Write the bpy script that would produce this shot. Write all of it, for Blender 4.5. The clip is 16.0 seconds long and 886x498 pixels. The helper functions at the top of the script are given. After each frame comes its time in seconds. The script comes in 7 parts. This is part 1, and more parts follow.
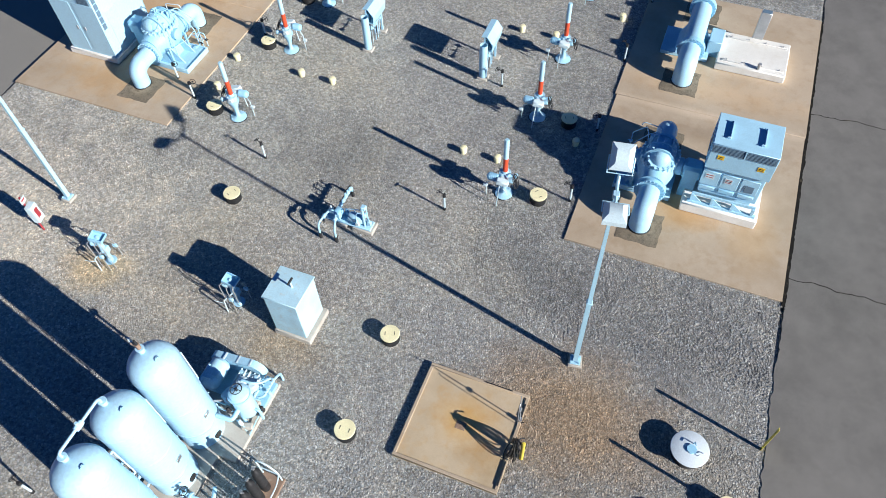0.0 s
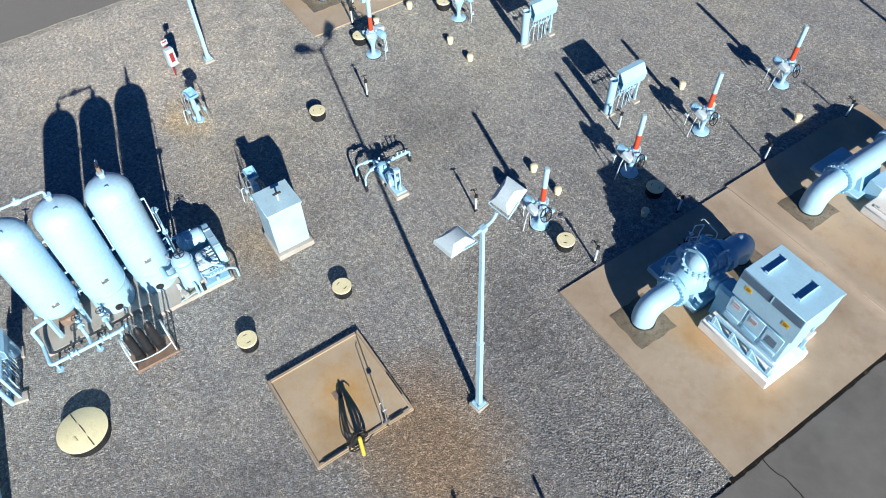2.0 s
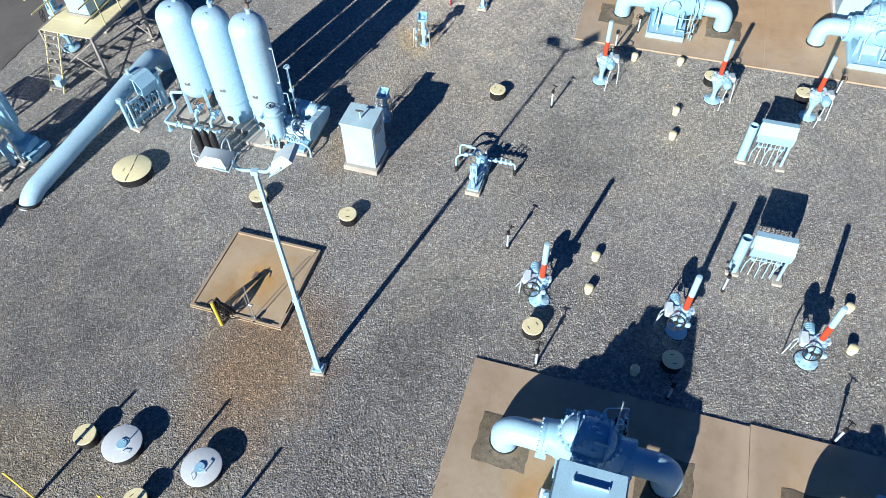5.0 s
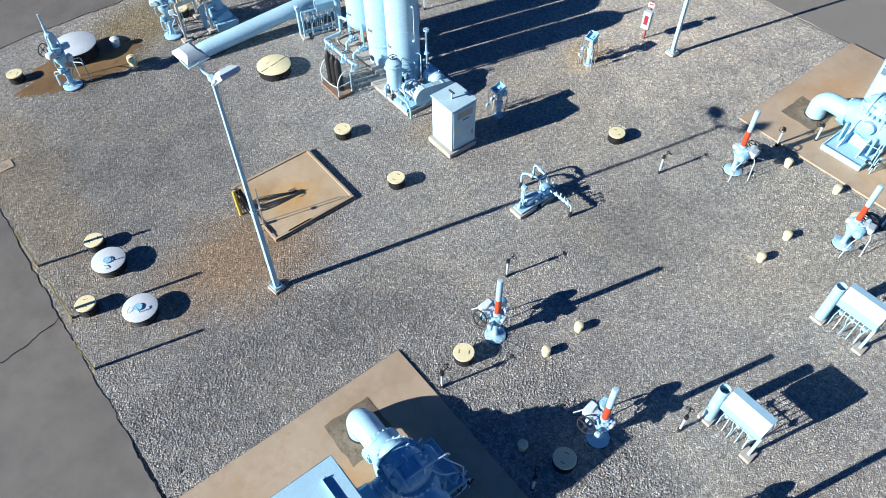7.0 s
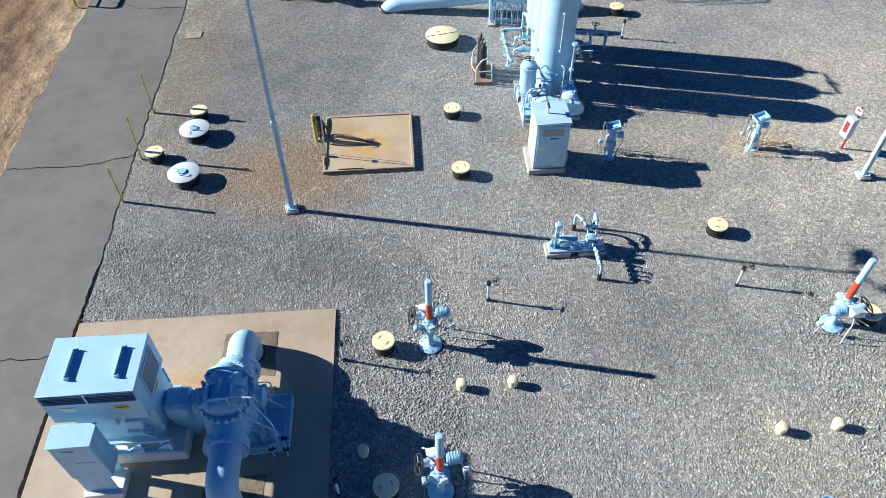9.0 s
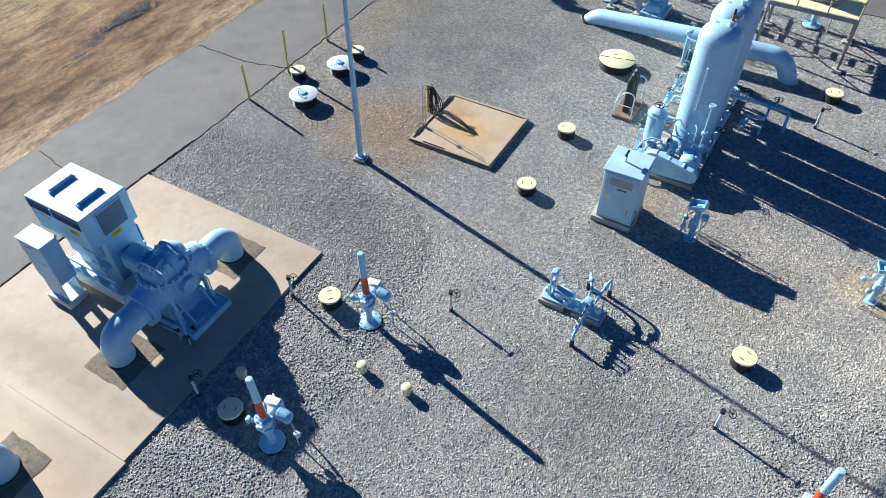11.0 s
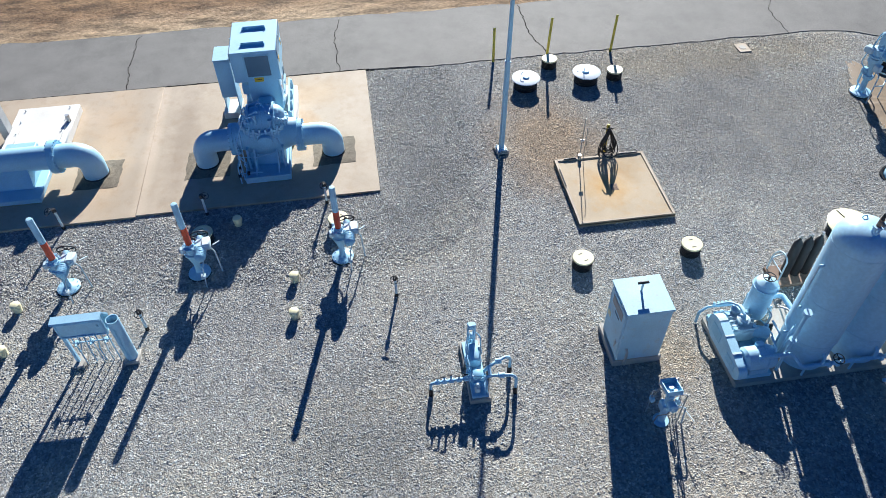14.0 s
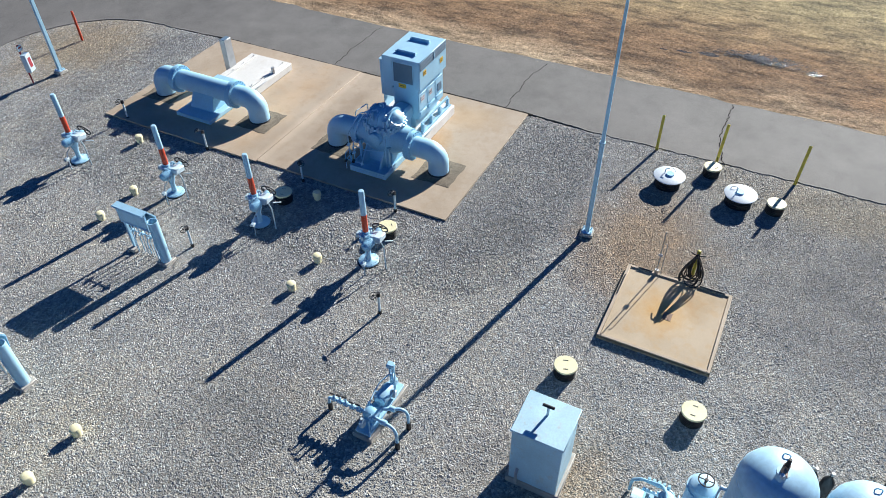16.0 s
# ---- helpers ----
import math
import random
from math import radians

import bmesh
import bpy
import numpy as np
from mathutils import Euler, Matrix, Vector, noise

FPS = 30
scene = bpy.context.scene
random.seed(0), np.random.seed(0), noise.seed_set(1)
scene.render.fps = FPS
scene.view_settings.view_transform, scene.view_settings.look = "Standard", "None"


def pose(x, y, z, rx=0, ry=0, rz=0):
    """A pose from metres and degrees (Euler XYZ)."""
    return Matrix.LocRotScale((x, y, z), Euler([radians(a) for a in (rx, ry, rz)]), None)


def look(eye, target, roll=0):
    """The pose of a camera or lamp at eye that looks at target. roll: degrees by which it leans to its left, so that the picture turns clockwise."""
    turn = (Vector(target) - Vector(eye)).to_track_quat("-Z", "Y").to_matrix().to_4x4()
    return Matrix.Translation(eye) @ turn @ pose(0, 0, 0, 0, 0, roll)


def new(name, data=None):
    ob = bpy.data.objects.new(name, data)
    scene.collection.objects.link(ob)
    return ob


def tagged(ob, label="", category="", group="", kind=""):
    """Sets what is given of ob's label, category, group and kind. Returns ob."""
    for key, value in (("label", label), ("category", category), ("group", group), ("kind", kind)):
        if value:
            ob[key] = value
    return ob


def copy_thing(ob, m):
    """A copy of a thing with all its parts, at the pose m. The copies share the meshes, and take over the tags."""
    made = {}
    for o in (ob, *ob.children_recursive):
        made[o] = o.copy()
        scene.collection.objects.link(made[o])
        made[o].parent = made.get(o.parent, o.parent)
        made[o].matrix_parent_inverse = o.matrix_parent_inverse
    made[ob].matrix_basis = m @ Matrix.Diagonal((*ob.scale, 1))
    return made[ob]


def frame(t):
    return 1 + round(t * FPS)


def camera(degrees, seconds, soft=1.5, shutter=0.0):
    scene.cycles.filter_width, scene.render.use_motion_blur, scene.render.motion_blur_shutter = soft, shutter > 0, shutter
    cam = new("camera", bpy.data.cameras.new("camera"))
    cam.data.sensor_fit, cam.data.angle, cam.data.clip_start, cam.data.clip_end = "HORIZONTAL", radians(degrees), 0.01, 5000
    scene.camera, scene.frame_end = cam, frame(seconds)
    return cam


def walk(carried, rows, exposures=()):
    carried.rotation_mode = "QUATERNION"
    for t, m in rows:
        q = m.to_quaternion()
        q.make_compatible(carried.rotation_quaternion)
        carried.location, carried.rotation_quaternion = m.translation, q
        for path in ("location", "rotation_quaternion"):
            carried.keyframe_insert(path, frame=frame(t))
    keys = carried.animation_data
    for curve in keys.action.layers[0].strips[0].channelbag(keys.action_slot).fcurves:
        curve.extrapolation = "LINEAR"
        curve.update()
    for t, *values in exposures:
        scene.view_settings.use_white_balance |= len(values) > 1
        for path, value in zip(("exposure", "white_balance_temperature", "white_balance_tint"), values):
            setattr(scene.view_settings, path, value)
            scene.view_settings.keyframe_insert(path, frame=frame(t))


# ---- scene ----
cam = camera(63.6, 16.0, soft=0.8)
PATH = [
    (0, (0.322, -8.724, 16.382), (-0.146, -7.652, 14.76), -2.6),
    (0.5, (1.856, -7.949, 16.383), (1.237, -6.959, 14.759), -2.3),
    (1, (3.291, -7.034, 16.367), (2.534, -6.14, 14.746), -2.0),
    (1.5, (4.584, -5.929, 16.17), (3.697, -5.145, 14.558), -1.7),
    (2, (5.661, -4.625, 15.649), (4.649, -3.96, 14.057), -1.4),
    (2.5, (6.438, -3.06, 15.214), (5.323, -2.541, 13.637), -1.4),
    (3.5, (7.399, 0.205, 15.101), (6.174, 0.388, 13.53), -0.8),
    (4, (7.625, 2.043, 15.152), (6.385, 2.029, 13.583), -1.4),
    (6.5, (4.667, 9.998, 15.028), (3.748, 9.139, 13.473), -0.5),
    (7, (3.346, 11.2, 15.042), (2.569, 10.215, 13.484), -0.5),
    (7.5, (1.869, 12.2, 14.833), (1.248, 11.103, 13.281), -0.6),
    (8.5, (-1.451, 13.564, 13.759), (-1.726, 12.273, 12.257), -0.7),
    (9, (-3.238, 13.891, 13.445), (-3.314, 12.55, 11.964), -0.8),
    (11.5, (-11.44, 11.262, 12.841), (-10.562, 10.2, 11.392), -1.0),
    (12, (-12.767, 10.031, 12.875), (-11.734, 9.118, 11.426), -1.1),
    (12.5, (-13.824, 8.605, 12.92), (-12.667, 7.861, 11.467), -1.2),
    (13, (-14.658, 7.092, 12.889), (-13.405, 6.525, 11.436), -1.2),
    (14, (-15.655, 3.725, 12.762), (-14.284, 3.549, 11.316), -1.1),
    (14.5, (-15.673, 1.921, 12.679), (-14.277, 1.957, 11.247), -1.3),
    (15, (-15.486, 0.047, 12.614), (-14.086, 0.309, 11.21), -1.5),
    (15.5, (-15.059, -1.554, 12.555), (-13.686, -1.086, 11.178), -1.0),
    (16, (-14.324, -3.232, 12.531), (-13.018, -2.545, 11.18), -1.1),
]
walk(cam, [(t, look(eye, target, roll)) for t, eye, target, roll in PATH],
     exposures=[(0.0, 0.75, 6600, 7), (0.6, 0.71, 6600, 7), (2.0, 0.61, 6600, 7), (3.5, 0.57, 6600, 7), (6.5, 0.77, 6560, 7.5), (9.0, 0.98, 6500, 6.5), (13.0, 1.04, 6350, 6), (14.5, 1.03, 6400, 6), (16.0, 0.91, 6500, 6)])

# ---- light ----
SUN_WAY = Vector((0.971, -0.240, 0.0)) * math.cos(radians(24.6)) + Vector((0, 0, math.sin(radians(24.6))))
world = bpy.data.worlds.new("sky")
scene.world = world
world.use_nodes = True
wn = world.node_tree.nodes
sky = wn.new("ShaderNodeTexSky")
sky.sky_type = "NISHITA"
sky.sun_disc = False
sky.sun_elevation = radians(24.6)
sky.sun_rotation = radians(103.9)
sky.altitude = 1500
sky.air_density = 1.2
sky.dust_density = 1.2
sky.ozone_density = 5.0
wn["Background"].inputs["Strength"].default_value = 0.0275
deep = wn.new("ShaderNodeMix")
deep.data_type, deep.blend_type = "RGBA", "MULTIPLY"
deep.inputs[0].default_value = 1.0
deep.inputs[7].default_value = (0.28, 0.80, 1.52, 1.0)
world.node_tree.links.new(sky.outputs["Color"], deep.inputs[6])
world.node_tree.links.new(deep.outputs[2], wn["Background"].inputs["Color"])
sun_data = bpy.data.lights.new("sun", "SUN")
sun_data.energy = 5.0
sun_data.angle = radians(0.53)
sun_data.color = (1.0, 0.975, 0.945)
sun = new("sun", sun_data)
sun.matrix_world = look(SUN_WAY * 60, (0, 0, 0))


# ---- materials ----
def shader(name):
    m = bpy.data.materials.new(name)
    m.use_nodes = True
    nodes = m.node_tree.nodes
    return m, nodes, m.node_tree.links, nodes["Principled BSDF"]


def rgb(c):
    return (c[0], c[1], c[2], 1.0)


def noise_node(nodes, links, vec, scale, detail=4.0, rough=0.55):
    n = nodes.new("ShaderNodeTexNoise")
    n.inputs["Scale"].default_value = scale
    n.inputs["Detail"].default_value = detail
    n.inputs["Roughness"].default_value = rough
    links.new(vec, n.inputs["Vector"])
    return n


def ramp_node(nodes, links, fac, stops):
    r = nodes.new("ShaderNodeValToRGB")
    el = r.color_ramp.elements
    while len(el) < len(stops):
        el.new(0.5)
    for e, (p, c) in zip(el, stops):
        e.position = p
        e.color = rgb(c) if not isinstance(c, (int, float)) else (c, c, c, 1.0)
    links.new(fac, r.inputs["Fac"])
    return r


def mix_node(nodes, links, fac, a, b, kind="MIX"):
    n = nodes.new("ShaderNodeMix")
    n.data_type = "RGBA"
    n.blend_type = kind
    for sock, v in ((n.inputs[0], fac), (n.inputs[6], a), (n.inputs[7], b)):
        if isinstance(v, (int, float)):
            sock.default_value = v
        elif isinstance(v, tuple):
            sock.default_value = rgb(v)
        else:
            links.new(v, sock)
    return n.outputs[2]


def bump_node(nodes, links, height, bsdf, strength, distance, normal=None):
    b = nodes.new("ShaderNodeBump")
    b.inputs["Strength"].default_value = strength
    b.inputs["Distance"].default_value = distance
    links.new(height, b.inputs["Height"])
    if normal is not None:
        links.new(normal, b.inputs["Normal"])
    links.new(b.outputs["Normal"], bsdf.inputs["Normal"])
    return b.outputs["Normal"]


def coat(name, col, rough=0.4, metal=0.0, var=0.10, dirt=(0.30, 0.24, 0.17), dirty=0.25, grain=0.0015, scale=3.0):
    """Painted or plain surface with broad fading, fine grain and patches of grime."""
    m, nodes, links, bsdf = shader(name)
    tc = nodes.new("ShaderNodeTexCoord")
    info = nodes.new("ShaderNodeObjectInfo")
    off = nodes.new("ShaderNodeVectorMath")
    off.operation = "ADD"
    links.new(tc.outputs["Object"], off.inputs[0])
    links.new(info.outputs["Random"], off.inputs[1])
    vec = off.outputs[0]
    big = noise_node(nodes, links, vec, scale * 0.5, 3.0)
    fine = noise_node(nodes, links, vec, scale * 12.0, 4.0)
    lo = tuple(c * (1 - var) for c in col)
    hi = tuple(min(1.0, c * (1 + var)) for c in col)
    base = ramp_node(nodes, links, big.outputs["Fac"], [(0.3, lo), (0.7, hi)]).outputs["Color"]
    grime = noise_node(nodes, links, vec, scale * 2.3, 6.0, 0.65)
    mask = ramp_node(nodes, links, grime.outputs["Fac"], [(0.55, 0.0), (0.78, dirty)]).outputs["Color"]
    c2 = mix_node(nodes, links, mask, base, dirt)
    speck = ramp_node(nodes, links, fine.outputs["Fac"], [(0.3, 0.90), (0.7, 1.06)]).outputs["Color"]
    c3 = mix_node(nodes, links, 1.0, c2, speck, "MULTIPLY")
    links.new(c3, bsdf.inputs["Base Color"])
    rr = ramp_node(nodes, links, grime.outputs["Fac"], [(0.3, max(0.05, rough - 0.08)), (0.75, min(1.0, rough + 0.2))])
    links.new(rr.outputs["Color"], bsdf.inputs["Roughness"])
    bsdf.inputs["Metallic"].default_value = metal
    if grain:
        bump_node(nodes, links, fine.outputs["Fac"], bsdf, 0.5, grain)
    return m


BLUE = coat("pale_blue_paint", (0.362, 0.604, 0.756), 0.44, var=0.07, dirt=(0.30, 0.34, 0.36), dirty=0.22)
# dark blue fittings, and the pale paint with shade darkened in on casings
BLUE_DEEP_SHADE = coat("deep_blue_shaded_paint", (0.290, 0.556, 0.732), 0.46, var=0.09, dirt=(0.25, 0.27, 0.28), dirty=0.25)
WHITE = coat("white_enamel", (0.53, 0.65, 0.70), 0.42, var=0.04, dirt=(0.45, 0.42, 0.36), dirty=0.25)
CABINET = coat("cabinet_paint", (0.430, 0.642, 0.738), 0.5, var=0.14, dirt=(0.46, 0.47, 0.43), dirty=0.8, scale=2.6)
POLE_PAINT = coat("pale_pole_paint", (0.375, 0.60, 0.725), 0.45, var=0.05, dirty=0.15)
TANK = coat("tank_paint", (0.395, 0.626, 0.776), 0.40, var=0.05, dirt=(0.40, 0.45, 0.47), dirty=0.20, scale=1.2)
CREAM = coat("cream_plastic", (0.82, 0.75, 0.47), 0.55, var=0.06, dirt=(0.5, 0.42, 0.25), dirty=0.35)
LID_WHITE = coat("white_lid", (0.60, 0.67, 0.72), 0.5, var=0.06, dirt=(0.45, 0.42, 0.38), dirty=0.35)
BLACK = coat("black_plastic", (0.018, 0.018, 0.019), 0.5, var=0.2, dirt=(0.10, 0.09, 0.08), dirty=0.4)
IRON = coat("dark_iron", (0.035, 0.035, 0.038), 0.5, 0.4, var=0.2, dirt=(0.07, 0.06, 0.055), dirty=0.3)
RED = coat("orange_red_paint", (0.62, 0.07, 0.025), 0.45, var=0.10, dirty=0.15)
SIGNRED = coat("sign_red", (0.34, 0.035, 0.045), 0.45, dirty=0.1)
YELLOW = coat("yellow_paint", (0.70, 0.55, 0.08), 0.5, var=0.1, dirty=0.3)
LABEL = coat("yellow_label", (0.80, 0.48, 0.03), 0.45, dirty=0.1)
PALEYELLOW = coat("faded_yellow_paint", (0.66, 0.60, 0.28), 0.5, dirty=0.3)
GALV = coat("galvanised_steel", (0.48, 0.49, 0.50), 0.42, 0.6, var=0.12, dirt=(0.3, 0.28, 0.26), dirty=0.3, scale=6.0)
GREYPANEL = coat("grey_louver_metal", (0.11, 0.18, 0.25), 0.6, 0.0, var=0.12, dirty=0.2)
RUST = coat("rusty_tray", (0.27, 0.18, 0.13), 0.8, var=0.3, dirt=(0.55, 0.45, 0.36), dirty=0.6)
CRACK = coat("crack_fill", (0.02, 0.019, 0.018), 1.0, var=0.2, dirty=0.3, grain=0.0)
CRACK.node_tree.nodes["Principled BSDF"].inputs["Specular IOR Level"].default_value = 0.0
CHROME = coat("bare_steel", (0.55, 0.55, 0.55), 0.3, 0.8, dirty=0.2)
RUBBER = coat("black_hose_rubber", (0.022, 0.021, 0.020), 0.55, var=0.2, dirty=0.3)
GREYSTEEL = coat("weathered_grey_steel", (0.34, 0.32, 0.29), 0.6, 0.2, var=0.15, dirty=0.4)


def concrete(name, lo, hi, stain, rough=0.85, stain_amount=0.6, coarse=1.0):
    m, nodes, links, bsdf = shader(name)
    tc = nodes.new("ShaderNodeTexCoord")
    vec = tc.outputs["Object"]
    big = noise_node(nodes, links, vec, 0.55, 5.0, 0.6)
    mid = noise_node(nodes, links, vec, 3.0 * coarse, 6.0, 0.65)
    fine = noise_node(nodes, links, vec, 90.0 / coarse, 3.0, 0.6)
    base = ramp_node(nodes, links, big.outputs["Fac"], [(0.30, lo), (0.68, hi)]).outputs["Color"]
    smask = ramp_node(nodes, links, mid.outputs["Fac"], [(0.50, 0.0), (0.75, stain_amount)]).outputs["Color"]
    c = mix_node(nodes, links, smask, base, stain)
    sp = ramp_node(nodes, links, fine.outputs["Fac"], [(0.25, 1 - 0.14 * coarse), (0.75, 1 + 0.10 * coarse)]).outputs["Color"]
    c = mix_node(nodes, links, 1.0, c, sp, "MULTIPLY")
    links.new(c, bsdf.inputs["Base Color"])
    bsdf.inputs["Roughness"].default_value = rough
    bump_node(nodes, links, fine.outputs["Fac"], bsdf, 0.4, 0.004 * coarse)
    return m


PAD = concrete("tan_concrete", (0.36, 0.28, 0.197), (0.485, 0.39, 0.292), (0.32, 0.215, 0.12), 0.68, stain_amount=0.45)


def blotch(m, x, y, rx, ry, col, amount):
    """A stain or paler area with ragged edges at one place of a slab, in metres on the ground."""
    nodes, links = m.node_tree.nodes, m.node_tree.links
    bsdf = nodes["Principled BSDF"]
    old = bsdf.inputs["Base Color"].links[0].from_socket
    vec = nodes.new("ShaderNodeTexCoord").outputs["Object"]
    mp = nodes.new("ShaderNodeMapping")
    mp.inputs["Location"].default_value = (-x / rx, -y / ry, 0)
    mp.inputs["Scale"].default_value = (1 / rx, 1 / ry, 0)
    links.new(vec, mp.inputs["Vector"])
    ln = nodes.new("ShaderNodeVectorMath")
    ln.operation = "LENGTH"
    links.new(mp.outputs["Vector"], ln.inputs[0])
    wob = noise_node(nodes, links, vec, 2.2, 6.0, 0.65)
    ad = nodes.new("ShaderNodeMath")
    ad.operation = "MULTIPLY_ADD"
    links.new(wob.outputs["Fac"], ad.inputs[0])
    ad.inputs[1].default_value = 1.1
    links.new(ln.outputs["Value"], ad.inputs[2])
    half = nodes.new("ShaderNodeMath")
    half.operation = "MULTIPLY"
    half.inputs[1].default_value = 0.5
    links.new(ad.outputs[0], half.inputs[0])
    mk = ramp_node(nodes, links, half.outputs[0], [(0.40, amount), (0.80, 0.0)])
    links.new(mix_node(nodes, links, mk.outputs["Color"], old, mix_node(nodes, links, 1.0, old, col, "MULTIPLY")), bsdf.inputs["Base Color"])


blotch(PAD, 1.5, 9.80, 4.6, 0.26, (1.28, 1.28, 1.30), 0.95)
blotch(PAD, 1.55, 5.6, 1.2, 0.8, (1.12, 0.88, 0.58), 0.9)
blotch(PAD, 3.6, 5.2, 1.0, 1.4, (1.08, 0.95, 0.74), 0.7)
# north bay's paler concrete, lifted further to stand in for glare
blotch(PAD, 2.6, 12.6, 2.2, 2.4, (1.27, 1.25, 1.24), 0.9)
blotch(PAD, 1.4, 8.95, 4.2, 0.50, (0.80, 0.78, 0.77), 0.85)
blotch(PAD, 0.5, 4.55, 0.9, 0.9, (0.85, 0.80, 0.72), 0.8)
blotch(PAD, -17.6, 4.6, 2.0, 0.8, (1.10, 0.95, 0.74), 0.6)
blotch(PAD, -17.7, 9.8, 3.6, 7.0, (1.27, 1.08, 0.86), 0.9)
blotch(PAD, 0.2, 12.9, 1.5, 3.0, (1.12, 1.06, 0.98), 0.8)
blotch(PAD, 1.7, 10.95, 4.2, 0.75, (1.17, 1.09, 0.99), 0.85)
PATCH = concrete("rough_grey_concrete", (0.135, 0.110, 0.078), (0.25, 0.205, 0.148), (0.05, 0.042, 0.028), stain_amount=0.9, coarse=2.6)
blotch(PATCH, 0.0, 0.0, 0.46, 0.42, (1.75, 1.72, 1.66), 0.9)
PLINTH = concrete("white_grout", (0.66, 0.63, 0.58), (0.80, 0.78, 0.74), (0.55, 0.48, 0.38), stain_amount=0.35)
SOIL = concrete("wet_brown_soil", (0.13, 0.078, 0.035), (0.25, 0.16, 0.075), (0.08, 0.05, 0.026), 0.6, stain_amount=0.6)
SLAB = concrete("rust_stained_slab", (0.41, 0.315, 0.205), (0.54, 0.43, 0.30), (0.46, 0.28, 0.11), 0.8, stain_amount=0.6)
blotch(SLAB, -2.0, -2.5, 0.9, 0.8, (1.10, 0.86, 0.48), 0.9)
blotch(SLAB, -1.3, -3.2, 0.7, 0.5, (0.85, 0.72, 0.52), 0.7)
GREYCONC = concrete("grey_concrete", (0.36, 0.33, 0.29), (0.50, 0.47, 0.42), (0.30, 0.25, 0.20), stain_amount=0.5)


def gravel_material(name, loose):
    """Crushed stone: the bed is cells of small fines, darkened as shade between stones; loose stones take one tone
    each.
    """
    m, nodes, links, bsdf = shader(name)
    tc = nodes.new("ShaderNodeTexCoord")
    vec = tc.outputs["Object"]
    warp = noise_node(nodes, links, vec, 9.0, 2.0)
    wv = nodes.new("ShaderNodeVectorMath")
    wv.operation = "MULTIPLY_ADD"
    links.new(warp.outputs["Color"], wv.inputs[0])
    wv.inputs[1].default_value = (0.06, 0.06, 0.06)
    links.new(vec, wv.inputs[2])
    cell = nodes.new("ShaderNodeTexVoronoi")
    cell.inputs["Scale"].default_value = 30.0
    links.new(wv.outputs[0], cell.inputs["Vector"])
    small = nodes.new("ShaderNodeTexVoronoi")
    small.inputs["Scale"].default_value = 82.0
    links.new(wv.outputs[0], small.inputs["Vector"])
    if loose:
        geo = nodes.new("ShaderNodeNewGeometry")
        each = nodes.new("ShaderNodeTexWhiteNoise")
        each.noise_dimensions = "1D"
        links.new(geo.outputs["Random Per Island"], each.inputs["W"])
        sep = nodes.new("ShaderNodeSeparateColor")
        links.new(each.outputs["Color"], sep.inputs["Color"])
    else:
        sep = nodes.new("ShaderNodeSeparateColor")
        links.new(cell.outputs["Color"], sep.inputs["Color"])
    tone = ramp_node(nodes, links, sep.outputs[0], [(0.0, (0.285, 0.284, 0.277)), (0.30, (0.372, 0.370, 0.359)),
                                                    (0.75, (0.462, 0.458, 0.444)), (1.0, (0.545, 0.539, 0.522))]).outputs["Color"]
    hue = ramp_node(nodes, links, sep.outputs[1], [(0.0, (0.92, 0.99, 1.06)), (0.5, (1.0, 1.0, 1.0)), (1.0, (1.08, 1.0, 0.90))]).outputs["Color"]
    c = mix_node(nodes, links, 1.0, tone, hue, "MULTIPLY")
    # bed toned down to stand in for shade in the gaps between loose stones
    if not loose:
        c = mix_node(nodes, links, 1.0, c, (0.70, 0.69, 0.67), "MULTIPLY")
    sep2 = nodes.new("ShaderNodeSeparateColor")
    links.new(small.outputs["Color"], sep2.inputs["Color"])
    chips = ramp_node(nodes, links, sep2.outputs[0], [(0.0, 0.88), (1.0, 1.12)]).outputs["Color"]
    c = mix_node(nodes, links, 1.0, c, chips, "MULTIPLY")
    mound = noise_node(nodes, links, vec, 8.0, 2.0, 0.5)
    rise = ramp_node(nodes, links, mound.outputs["Fac"], [(0.38, 0.80), (0.5, 1.0), (0.62, 1.16)]).outputs["Color"]
    c = mix_node(nodes, links, 1.0, c, rise, "MULTIPLY")
    broad = noise_node(nodes, links, vec, 0.22, 4.0, 0.6)
    patch = ramp_node(nodes, links, broad.outputs["Fac"], [(0.30, (0.84, 0.84, 0.86)), (0.5, (1.0, 1.0, 1.0)), (0.72, (1.12, 1.08, 1.0))]).outputs["Color"]
    c = mix_node(nodes, links, 1.0, c, patch, "MULTIPLY")
    drift = noise_node(nodes, links, vec, 1.1, 4.0, 0.62)
    worn = ramp_node(nodes, links, drift.outputs["Fac"], [(0.36, (0.86, 0.87, 0.88)), (0.52, (1.0, 1.0, 1.0)), (0.68, (1.09, 1.07, 1.03))]).outputs["Color"]
    c = mix_node(nodes, links, 1.0, c, worn, "MULTIPLY")

    # rusty soil washed into the stone beside the containment slab and the south valves; elsewhere paler and darker
    # areas
    def stain(c, x, y, rx, ry, col, amount):
        mp = nodes.new("ShaderNodeMapping")
        mp.inputs["Location"].default_value = (-x / rx, -y / ry, 0)
        mp.inputs["Scale"].default_value = (1 / rx, 1 / ry, 1)
        links.new(vec, mp.inputs["Vector"])
        ln = nodes.new("ShaderNodeVectorMath")
        ln.operation = "LENGTH"
        links.new(mp.outputs["Vector"], ln.inputs[0])
        wob = noise_node(nodes, links, vec, 0.9, 5.0, 0.65)
        ad = nodes.new("ShaderNodeMath")
        ad.operation = "ADD"
        links.new(ln.outputs["Value"], ad.inputs[0])
